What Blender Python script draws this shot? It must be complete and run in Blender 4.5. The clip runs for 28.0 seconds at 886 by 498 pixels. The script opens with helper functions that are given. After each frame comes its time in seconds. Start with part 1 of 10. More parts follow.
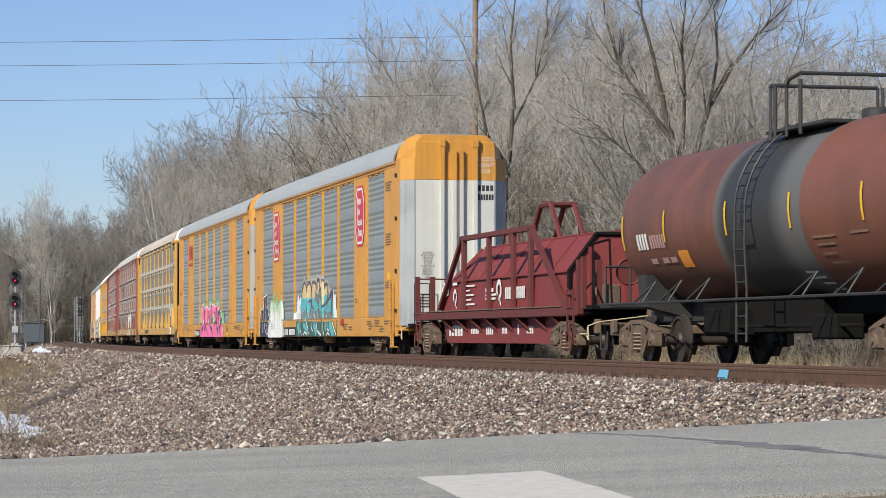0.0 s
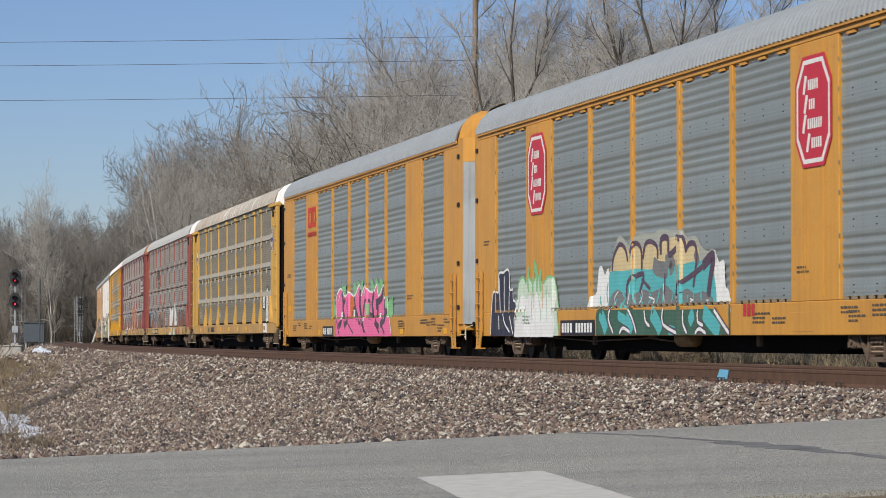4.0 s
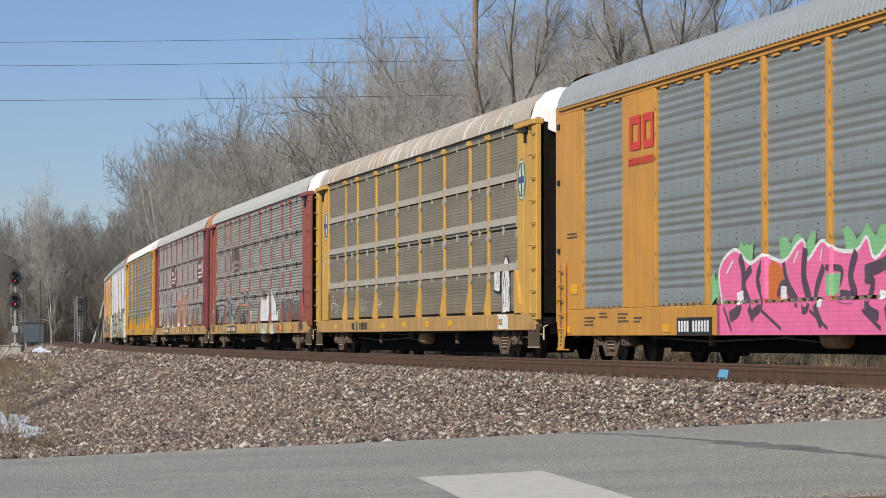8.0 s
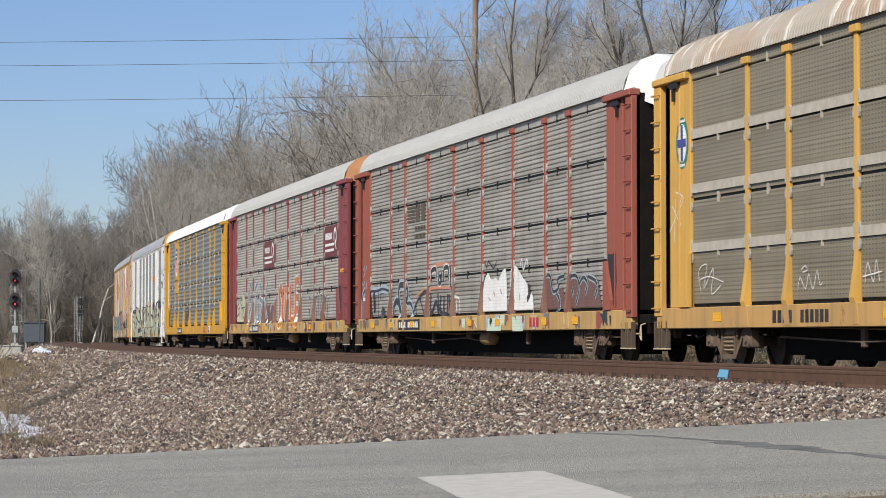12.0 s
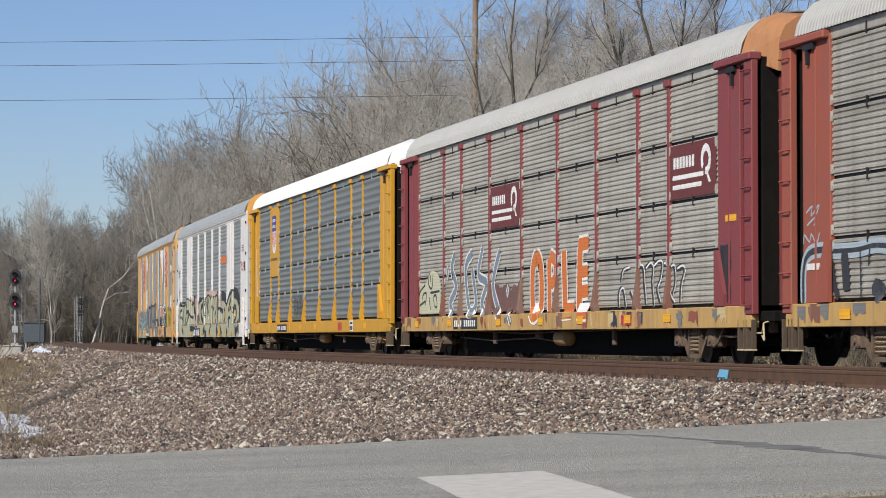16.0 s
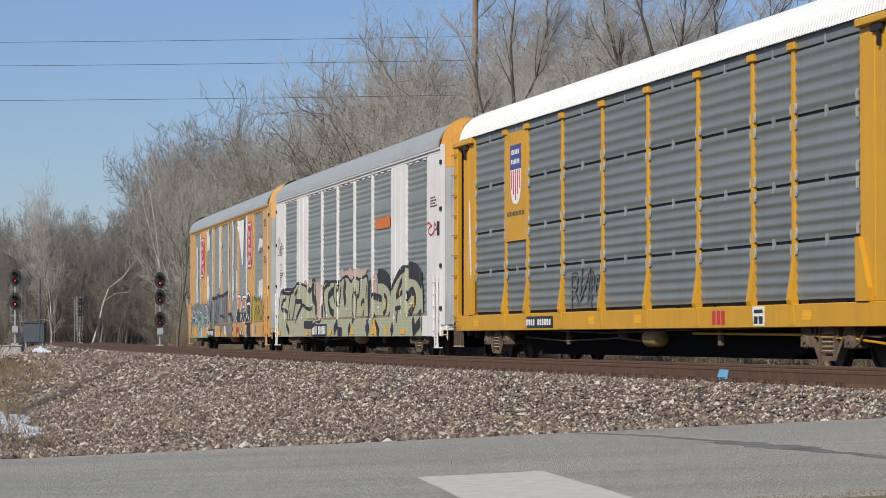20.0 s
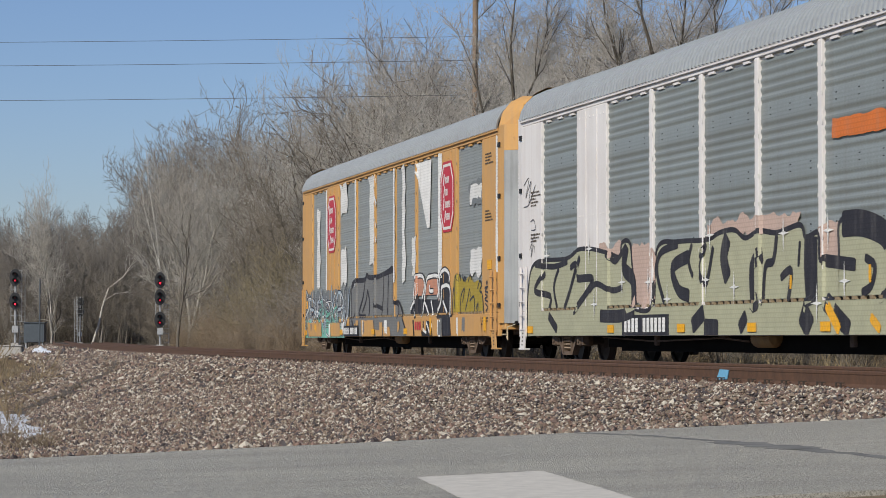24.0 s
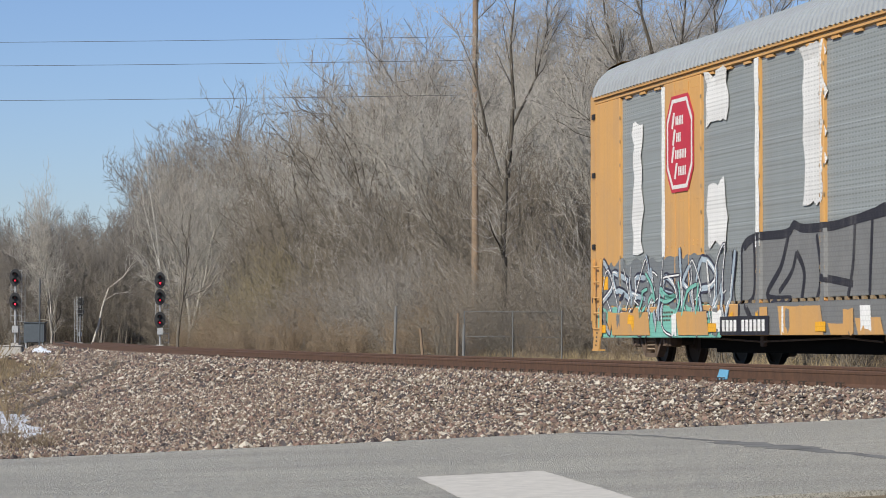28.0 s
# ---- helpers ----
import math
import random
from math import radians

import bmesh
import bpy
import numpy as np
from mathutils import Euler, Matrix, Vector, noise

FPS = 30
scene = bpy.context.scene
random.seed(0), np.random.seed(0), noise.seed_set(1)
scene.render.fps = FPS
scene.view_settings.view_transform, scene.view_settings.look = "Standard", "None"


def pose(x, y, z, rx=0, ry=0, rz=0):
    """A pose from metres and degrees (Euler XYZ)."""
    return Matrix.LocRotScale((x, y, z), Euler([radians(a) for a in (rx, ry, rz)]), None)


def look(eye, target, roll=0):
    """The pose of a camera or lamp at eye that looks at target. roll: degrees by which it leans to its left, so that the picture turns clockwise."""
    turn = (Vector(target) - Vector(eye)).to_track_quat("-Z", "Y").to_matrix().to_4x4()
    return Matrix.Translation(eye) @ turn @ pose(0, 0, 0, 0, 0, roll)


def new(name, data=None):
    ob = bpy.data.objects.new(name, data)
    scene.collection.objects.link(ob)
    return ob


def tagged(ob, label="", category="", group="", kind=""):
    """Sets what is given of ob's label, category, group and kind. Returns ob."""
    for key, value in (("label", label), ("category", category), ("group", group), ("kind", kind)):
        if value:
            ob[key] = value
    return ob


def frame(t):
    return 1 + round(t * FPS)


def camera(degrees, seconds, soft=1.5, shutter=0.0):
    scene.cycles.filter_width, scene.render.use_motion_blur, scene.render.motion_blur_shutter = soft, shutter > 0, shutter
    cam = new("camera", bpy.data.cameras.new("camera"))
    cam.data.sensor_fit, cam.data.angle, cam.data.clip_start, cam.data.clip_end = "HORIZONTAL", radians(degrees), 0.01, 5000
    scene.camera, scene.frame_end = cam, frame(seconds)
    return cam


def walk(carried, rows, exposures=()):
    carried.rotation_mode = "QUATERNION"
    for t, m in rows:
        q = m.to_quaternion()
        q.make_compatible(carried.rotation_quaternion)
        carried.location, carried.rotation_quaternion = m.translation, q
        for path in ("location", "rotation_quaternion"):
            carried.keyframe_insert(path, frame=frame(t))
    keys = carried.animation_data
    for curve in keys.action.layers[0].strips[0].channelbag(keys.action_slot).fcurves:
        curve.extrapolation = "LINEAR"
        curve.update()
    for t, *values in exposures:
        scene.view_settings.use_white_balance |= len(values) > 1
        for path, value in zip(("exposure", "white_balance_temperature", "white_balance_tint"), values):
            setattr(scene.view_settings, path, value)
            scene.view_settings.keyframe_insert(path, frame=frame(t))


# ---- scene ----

# ---------------------------------------------------------------- camera
EYE_Z = 0.42
THETA, DIST, CURVE, U_STRAIGHT, U_FAR = 0.26022, 16.809, 0.5618e-3, 3.179, -195.4
cam = camera(19.163, 28.0, soft=0.86, shutter=0.12)
AIM = look((0, 0, EYE_Z), (0, 100, EYE_Z + 100 * (598.54 - 441) / 4644.4))
EXPOSURES = [(0, 0.25), (1, 0.12), (2, -0.05), (3, -0.08), (6, -0.15), (7, -0.08), (8, -0.05), (9, -0.04), (10, 0.02), (11, 0.09), (12, 0.09), (15, 0.02), (16, 0.02),
             (17, -0.07), (20, -0.08), (21, -0.15), (24, -0.18), (25, -0.18), (26, -0.15), (27, 0.02), (28, 0.12)]
walk(cam, [(0.0, AIM), (28.0, AIM)], [(float(t), e - 0.06, 6450, 10) for t, e in EXPOSURES])

# ---------------------------------------------------------------- light
SUN_SIDE = radians(39)      # sun's turn from the track's normal towards the train's front
SUN_UP = radians(37)
_n = Vector((math.cos(THETA), math.sin(THETA), 0))
_t = Vector((math.sin(THETA), -math.cos(THETA), 0))
to_sun = (-_n * math.cos(SUN_SIDE) + _t * math.sin(SUN_SIDE)) * math.cos(SUN_UP) + Vector((0, 0, math.sin(SUN_UP)))
sun = new("sun", bpy.data.lights.new("sun", "SUN"))
sun.data.energy, sun.data.angle, sun.data.color = 5.0, radians(0.6), (1.0, 0.945, 0.82)
sun.matrix_world = look(to_sun * 200, (0, 0, 0))
world = bpy.data.worlds.new("sky")
scene.world = world
world.use_nodes = True
_wn = world.node_tree.nodes
_sky = _wn.new("ShaderNodeTexSky")
_sky.sky_type, _sky.sun_disc = "NISHITA", False
_sky.sun_elevation, _sky.sun_rotation = SUN_UP, math.atan2(to_sun.x, to_sun.y)
_sky.air_density, _sky.dust_density, _sky.ozone_density = 1.0, 0.4, 3.0
_tint = _wn.new("ShaderNodeMix")
_tint.data_type, _tint.blend_type = "RGBA", "MULTIPLY"
_tint.inputs[0].default_value, _tint.inputs[7].default_value = 1.0, (0.895, 0.966, 1.215, 1)
world.node_tree.links.new(_sky.outputs[0], _tint.inputs[6])
world.node_tree.links.new(_tint.outputs[2], _wn["Background"].inputs[0])
_wn["Background"].inputs[1].default_value = 0.085


# ---------------------------------------------------------------- track line and train timing
def line(u, off=0.0):
    """Place and heading on the far track at arclength u, off metres towards the camera's side."""
    phi = CURVE * min(max(u, U_FAR) - U_STRAIGHT, 0.0)
    s = math.sin(phi) / CURVE + max(u - U_STRAIGHT, 0.0) + U_STRAIGHT
    b = (1 - math.cos(phi)) / CURVE
    hn = _n * math.cos(phi) - _t * math.sin(phi)
    ht = _t * math.cos(phi) + _n * math.sin(phi)
    p = _n * (DIST + b) + _t * s - hn * off + ht * min(u - U_FAR, 0.0)
    return p.x, p.y, math.atan2(ht.y, ht.x)


def run(t):
    return 8.9499 * t - 0.00905 * t * t


# ---------------------------------------------------------------- mesh building
class Shape:
    def __init__(self):
        self.v, self.f = [], []

    def add(self, verts, faces):
        k = len(self.v)
        self.v.extend(verts)
        self.f.extend([tuple(i + k for i in f) for f in faces])
        return self

    def box(self, x0, x1, y0, y1, z0, z1, c=0.0):
        if c <= 0:
            v = [(x, y, z) for x in (x0, x1) for y in (y0, y1) for z in (z0, z1)]
            return self.add(v, [(0, 1, 3, 2), (4, 6, 7, 5), (0, 4, 5, 1), (2, 3, 7, 6), (0, 2, 6, 4), (1, 5, 7, 3)])
        bm = bmesh.new()
        bmesh.ops.create_cube(bm, size=1, matrix=Matrix.Translation(((x0 + x1) / 2, (y0 + y1) / 2, (z0 + z1) / 2)) @ Matrix.Diagonal((x1 - x0, y1 - y0, z1 - z0, 1)))
        bmesh.ops.bevel(bm, geom=bm.edges[:], offset=c, segments=1, affect="EDGES")
        bm.verts.index_update()
        self.add([tuple(q.co) for q in bm.verts], [tuple(q.index for q in f.verts) for f in bm.faces])
        bm.free()
        return self

    def prism(self, pts, axis, a, b, caps=True, closed=True):
        """Extrude a 2D outline along an axis: x takes (y, z), y takes (x, z), z takes (x, y)."""
        def at(p, h):
            return {"x": (h, p[0], p[1]), "y": (p[0], h, p[1]), "z": (p[0], p[1], h)}[axis]
        n = len(pts)
        v = [at(p, a) for p in pts] + [at(p, b) for p in pts]
        f = [(i, (i + 1) % n, (i + 1) % n + n, i + n) for i in range(n if closed else n - 1)]
        if caps and closed:
            f += [tuple(range(n))[::-1], tuple(range(n, 2 * n))]
        return self.add(v, f)

    def tube(self, p, q, r0, r1=None, n=6, caps=True):
        r1 = r0 if r1 is None else r1
        p, q = Vector(p), Vector(q)
        w = (q - p)
        if w.length < 1e-6:
            return self
        a = w.orthogonal().normalized()
        b = w.normalized().cross(a)
        v = []
        for c, r in ((p, r0), (q, r1)):
            for i in range(n):
                s = 2 * math.pi * i / n
                v.append(tuple(c + (a * math.cos(s) + b * math.sin(s)) * r))
        f = [(i, (i + 1) % n, (i + 1) % n + n, i + n) for i in range(n)]
        if caps:
            f += [tuple(range(n))[::-1], tuple(range(n, 2 * n))]
        return self.add(v, f)

    def pipe(self, pts, r, n=6):
        for p, q in zip(pts, pts[1:]):
            self.tube(p, q, r, r, n)
        return self

    def lathe(self, prof, axis, centre=(0, 0, 0), n=24):
        """Turn a profile of (along, radius) about an axis through centre."""
        v, f, m = [], [], len(prof)
        for a, r in prof:
            for i in range(n):
                s = 2 * math.pi * i / n
                c, d = r * math.cos(s), r * math.sin(s)
                o = {"x": (a, c, d), "y": (c, a, d), "z": (c, d, a)}[axis]
                v.append((o[0] + centre[0], o[1] + centre[1], o[2] + centre[2]))
        for j in range(m - 1):
            f += [(j * n + i, j * n + (i + 1) % n, (j + 1) * n + (i + 1) % n, (j + 1) * n + i) for i in range(n)]
        f += [tuple(range(n)), tuple(range((m - 1) * n, m * n))[::-1]]
        return self.add(v, f)

    def mesh(self, name, smooth=False):
        me = bpy.data.meshes.new(name)
        me.from_pydata(self.v, [], self.f)
        bm = bmesh.new()
        bm.from_mesh(me)
        bmesh.ops.recalc_face_normals(bm, faces=bm.faces)
        bm.to_mesh(me)
        bm.free()
        if smooth:
            me.polygons.foreach_set("use_smooth", [True] * len(me.polygons))
            me.set_sharp_from_angle(angle=radians(38))
        return me


def raw_mesh(name, v, f, smooth=False):
    """A mesh from numpy arrays of places and of triangles or quads."""
    me = bpy.data.meshes.new(name)
    n, k = f.shape
    me.vertices.add(len(v))
    me.vertices.foreach_set("co", np.asarray(v, np.float32).ravel())
    me.loops.add(n * k)
    me.loops.foreach_set("vertex_index", np.asarray(f, np.int32).ravel())
    me.polygons.add(n)
    me.polygons.foreach_set("loop_start", np.arange(0, n * k, k, dtype=np.int32))
    me.polygons.foreach_set("use_smooth", np.full(n, smooth))
    me.update(calc_edges=True)
    return me


def part(name, shape, mat, parent=None, label="", smooth=False):
    me = shape if isinstance(shape, bpy.types.Mesh) else shape.mesh(name, smooth)
    if mat and not me.materials:
        me.materials.append(mat)
    ob = new(name, me)
    ob.parent = parent
    return tagged(ob, label)


def thing(name, label, category, group="", m=None, kind=""):
    ob = new(name)
    ob.empty_display_size = 0.2
    if m is not None:
        ob.matrix_basis = m
    return tagged(ob, label, category, group, kind)


def words(text, size, mat, parent, x, y, z, name="lettering", face="side", squeeze=1.0, label=""):
    """Lettering flat on a car: face 'side' looks to -y, 'end' looks to +x."""
    cu = bpy.data.curves.new(name, "FONT")
    cu.body, cu.size, cu.align_x, cu.align_y, cu.resolution_u = text, size, "CENTER", "CENTER", 2
    cu.space_line = 0.95
    ob = bpy.data.objects.new(name, cu)
    me = bpy.data.meshes.new_from_object(ob)
    bpy.data.objects.remove(ob)
    me.name = name
    me.materials.clear()
    turn = pose(x, y, z, 90, 0, 0) if face == "side" else pose(x, y, z, 90, 0, 90)
    me.transform(turn @ Matrix.Diagonal((squeeze, 1, 1, 1)))
    return part(name, me, mat, parent, label)


# ---------------------------------------------------------------- materials
def material(name, rough=0.6, metal=0.0, spec=0.5):
    m = bpy.data.materials.new(name)
    m.use_nodes = True
    b = m.node_tree.nodes["Principled BSDF"]
    b.inputs["Roughness"].default_value, b.inputs["Metallic"].default_value = rough, metal
    b.inputs["Specular IOR Level"].default_value = spec
    return m, m.node_tree, b


def node(nt, kind, **sets):
    n = nt.nodes.new(kind)
    for key, value in sets.items():
        n.inputs[key.replace("_", " ")].default_value = value
    return n


def mixed(nt, fac, a, b, blend="MIX"):
    n = nt.nodes.new("ShaderNodeMix")
    n.data_type, n.blend_type = "RGBA", blend
    for k, s in ((0, fac), (6, a), (7, b)):
        if isinstance(s, bpy.types.NodeSocket):
            nt.links.new(s, n.inputs[k])
        elif k == 0:
            n.inputs[0].default_value = s
        else:
            n.inputs[k].default_value = (*s, 1)
    return n.outputs[2]


def ramp(nt, sock, lo, hi, a=0.0, b=1.0):
    n = nt.nodes.new("ShaderNodeMapRange")
    nt.links.new(sock, n.inputs[0])
    for i, value in enumerate((lo, hi, a, b), 1):
        n.inputs[i].default_value = value
    return n.outputs[0]


def coords(nt, stretch=(1, 1, 1), which="Object"):
    tc, mp = nt.nodes.new("ShaderNodeTexCoord"), nt.nodes.new("ShaderNodeMapping")
    nt.links.new(tc.outputs[which], mp.inputs[0])
    mp.inputs[3].default_value = stretch
    return mp.outputs[0]


def noise_of(nt, vec, scale, detail=3.0, rough=0.55):
    n = node(nt, "ShaderNodeTexNoise", Scale=scale, Detail=detail, Roughness=rough)
    nt.links.new(vec, n.inputs["Vector"])
    return n.outputs[0]


def bump(nt, bsdf, sock, strength=0.3, distance=0.01):
    n = node(nt, "ShaderNodeBump", Strength=strength, Distance=distance)
    nt.links.new(sock, n.inputs["Height"])
    nt.links.new(n.outputs[0], bsdf.inputs["Normal"])


def paint(name, col, dirt=(0.10, 0.085, 0.07), grime=0.35, rough=0.5, rust=0.0, metal=0.0, rustcol=(0.16, 0.06, 0.03)):
    """Weathered paint on steel: blotches, rain streaks down the side, rust freckles."""
    m, nt, b = material(name, rough, metal)
    vec = coords(nt)
    blot = ramp(nt, noise_of(nt, vec, 0.9, 5), 0.42, 0.75)
    streak = ramp(nt, noise_of(nt, coords(nt, (7, 7, 0.35)), 1.0, 4), 0.45, 0.8)
    fine = noise_of(nt, vec, 26, 4, 0.7)
    c = mixed(nt, ramp(nt, fine, 0.2, 0.8, 0.0, 0.22), col, tuple(x * 0.72 for x in col))
    n = nt.nodes.new("ShaderNodeMath")
    n.operation = "MULTIPLY_ADD"
    nt.links.new(streak, n.inputs[0])
    n.inputs[1].default_value = grime * 0.8
    nt.links.new(ramp(nt, blot, 0, 1, 0, grime * 0.6), n.inputs[2])
    n.use_clamp = True
    c = mixed(nt, n.outputs[0], c, dirt)
    if rust > 0:
        spots = ramp(nt, noise_of(nt, coords(nt, (2.2, 2.2, 1.1)), 1.6, 8, 0.72), 0.66 - 0.16 * rust, 0.74 - 0.12 * rust)
        c = mixed(nt, spots, c, rustcol)
    nt.links.new(c, b.inputs["Base Color"])
    nt.links.new(ramp(nt, fine, 0.2, 0.8, rough - 0.08, rough + 0.15), b.inputs["Roughness"])
    bump(nt, b, fine, 0.12, 0.01)
    return m


def flaked_roof(name, col, flake, rust):
    """Roof paint that has peeled in slanting streaks, with rust blooms."""
    m, nt, b = material(name, 0.6)
    vec = coords(nt)
    fine = noise_of(nt, vec, 20, 4, 0.7)
    c = mixed(nt, ramp(nt, fine, 0.2, 0.8, 0, 0.35), col, tuple(x * 0.7 for x in col))
    c = mixed(nt, ramp(nt, noise_of(nt, vec, 0.45, 5), 0.5, 0.72, 0, 0.8), c, rust)
    c = mixed(nt, ramp(nt, noise_of(nt, coords(nt, (3.0, 0.5, 0.5)), 1.3, 5, 0.6), 0.56, 0.62, 0, 0.85), c, flake)
    nt.links.new(c, b.inputs["Base Color"])
    bump(nt, b, fine, 0.12, 0.01)
    return m


def punched(nt, vec, px, pz, wx, wz):
    """Mask of short dashes on a grid of px by pz metres."""
    sep = nt.nodes.new("ShaderNodeSeparateXYZ")
    nt.links.new(vec, sep.inputs[0])
    masks = []
    for k, p, w in ((0, px, wx), (2, pz, wz)):
        last = sep.outputs[k]
        for op, val in (("DIVIDE", p), ("FRACT", None), ("SUBTRACT", 0.5), ("ABSOLUTE", None), ("LESS_THAN", w)):
            mt = nt.nodes.new("ShaderNodeMath")
            mt.operation = op
            nt.links.new(last, mt.inputs[0])
            if val is not None:
                mt.inputs[1].default_value = val
            last = mt.outputs[0]
        masks.append(last)
    both = nt.nodes.new("ShaderNodeMath")
    both.operation = "MULTIPLY"
    nt.links.new(masks[0], both.inputs[0])
    nt.links.new(masks[1], both.inputs[1])
    return both.outputs[0]


def sheet_metal(name, col, dirt=(0.16, 0.13, 0.10), grime=0.3, metal=0.25, rough=0.5, dots=0.5, rust=0.0, holes=0.0):
    """Galvanised side sheets with rows of punched holes."""
    m, nt, b = material(name, rough, metal)
    vec = coords(nt)
    streak = ramp(nt, noise_of(nt, coords(nt, (5, 5, 0.25)), 1.0, 4), 0.4, 0.8)
    rand = nt.nodes.new("ShaderNodeObjectInfo").outputs["Random"]
    tone = mixed(nt, ramp(nt, rand, 0, 1, 0, 0.6), col, tuple(x * 0.82 for x in col))
    fine = noise_of(nt, vec, 14, 5, 0.7)
    c = mixed(nt, ramp(nt, fine, 0.3, 0.75, 0, 0.3), tone, tuple(x * 0.66 for x in col))
    c = mixed(nt, ramp(nt, streak, 0, 1, 0, grime), c, dirt)
    band = ramp(nt, noise_of(nt, coords(nt, (0.15, 0.15, 2.2)), 1.0, 3), 0.45, 0.7, 0, grime)
    c = mixed(nt, band, c, tuple(x * 0.7 for x in dirt))
    if rust > 0:
        spots = ramp(nt, noise_of(nt, coords(nt, (0.8, 0.8, 0.25)), 1.0, 7, 0.7), 0.62, 0.8, 0, rust)
        c = mixed(nt, spots, c, (0.20, 0.09, 0.04))
    br = node(nt, "ShaderNodeTexBrick", Scale=1.0, Mortar_Size=0.013, Mortar_Smooth=0.2)
    br.inputs["Brick Width"].default_value, br.inputs["Row Height"].default_value = 0.05, 0.06
    nt.links.new(coords(nt, (1, 1, 1)), br.inputs["Vector"])
    sw = nt.nodes.new("ShaderNodeSeparateXYZ")
    cb = nt.nodes.new("ShaderNodeCombineXYZ")
    nt.links.new(vec, sw.inputs[0])
    nt.links.new(sw.outputs[0], cb.inputs[0])
    nt.links.new(sw.outputs[2], cb.inputs[1])
    nt.links.new(cb.outputs[0], br.inputs["Vector"])
    c = mixed(nt, ramp(nt, br.outputs["Fac"], 0, 1, 0, dots * 0.35), c, tuple(x * 0.35 for x in col))
    if holes > 0:
        c = mixed(nt, ramp(nt, punched(nt, vec, 0.12, 0.07, 0.25, 0.16), 0, 1, 0, holes), c, tuple(x * 0.18 for x in col))
    nt.links.new(c, b.inputs["Base Color"])
    bump(nt, b, fine, 0.15, 0.01)
    return m


def plain(name, col, rough=0.6, metal=0.0, vary=0.25, scale=8.0, emit=0.0):
    m, nt, b = material(name, rough, metal)
    f = noise_of(nt, coords(nt), scale, 5, 0.65)
    c = mixed(nt, ramp(nt, f, 0.3, 0.75), col, tuple(x * (1 - vary) for x in col))
    nt.links.new(c, b.inputs["Base Color"])
    bump(nt, b, f, 0.15, 0.01)
    if emit:
        b.inputs["Emission Color"].default_value = (*col, 1)
        b.inputs["Emission Strength"].default_value = emit
    return m


def speckled(name, cols, scale, rough=0.85, random_by="island", bumps=0.5):
    """Stone or litter: each piece its own tone out of a short palette."""
    m, nt, b = material(name, rough)
    r = nt.nodes.new("ShaderNodeValToRGB")
    r.color_ramp.interpolation = "CONSTANT"
    while len(r.color_ramp.elements) < len(cols):
        r.color_ramp.elements.new(0.5)
    for i, (e, c) in enumerate(zip(r.color_ramp.elements, cols)):
        e.position, e.color = i / len(cols), (*c, 1)
    if random_by == "island":
        src = nt.nodes.new("ShaderNodeNewGeometry").outputs["Random Per Island"]
    elif random_by == "object":
        src = nt.nodes.new("ShaderNodeObjectInfo").outputs["Random"]
    else:
        vo = node(nt, "ShaderNodeTexVoronoi", Scale=scale)
        nt.links.new(coords(nt), vo.inputs["Vector"])
        sx = nt.nodes.new("ShaderNodeSeparateColor")
        nt.links.new(vo.outputs["Color"], sx.inputs[0])
        src = sx.outputs[0]
        bump(nt, b, vo.outputs["Distance"], 0.9, 0.03)
    nt.links.new(src, r.inputs[0])
    f = noise_of(nt, coords(nt), 40, 4, 0.7)
    c = mixed(nt, ramp(nt, f, 0.3, 0.8, 0, 0.25), r.outputs[0], (0.10, 0.085, 0.075), "MIX")
    nt.links.new(c, b.inputs["Base Color"])
    if random_by != "place":
        bump(nt, b, f, bumps, 0.01)
    return m


def earth_material():
    m, nt, b = material("dry_ground", 0.95, 0, 0.2)
    vec = coords(nt)
    big, mid, fine = noise_of(nt, vec, 0.25, 5), noise_of(nt, vec, 2.5, 6, 0.7), noise_of(nt, vec, 30, 5, 0.75)
    c = mixed(nt, ramp(nt, big, 0.35, 0.65), (0.17, 0.13, 0.085), (0.26, 0.21, 0.13))
    c = mixed(nt, ramp(nt, mid, 0.4, 0.7, 0, 0.8), c, (0.10, 0.075, 0.05))
    c = mixed(nt, ramp(nt, fine, 0.35, 0.75, 0, 0.6), c, (0.30, 0.25, 0.17))
    nt.links.new(c, b.inputs["Base Color"])
    bump(nt, b, fine, 0.6, 0.04)
    return m


def asphalt_material():
    m, nt, b = material("worn_asphalt", 0.9, 0, 0.3)
    vec = coords(nt)
    big = noise_of(nt, coords(nt, (0.3, 1.2, 1)), 0.8, 5)
    fine = noise_of(nt, vec, 75, 3, 0.8)
    mid = noise_of(nt, coords(nt, (1.0, 3.0, 1)), 3, 6, 0.7)
    wheel = noise_of(nt, coords(nt, (0.16, 2.2, 1)), 1.4, 4, 0.6)
    c = mixed(nt, ramp(nt, big, 0.35, 0.7), (0.43, 0.412, 0.352), (0.335, 0.322, 0.28))
    c = mixed(nt, ramp(nt, wheel, 0.48, 0.7, 0, 0.55), c, (0.275, 0.264, 0.232))
    c = mixed(nt, ramp(nt, mid, 0.5, 0.8, 0, 0.55), c, (0.225, 0.216, 0.19))
    c = mixed(nt, ramp(nt, fine, 0.5, 0.62, 0, 0.7), c, (0.57, 0.545, 0.48))
    c = mixed(nt, ramp(nt, fine, 0.5, 0.38, 0, 0.7), c, (0.155, 0.147, 0.13))
    nt.links.new(c, b.inputs["Base Color"])
    bump(nt, b, fine, 0.9, 0.02)
    return m


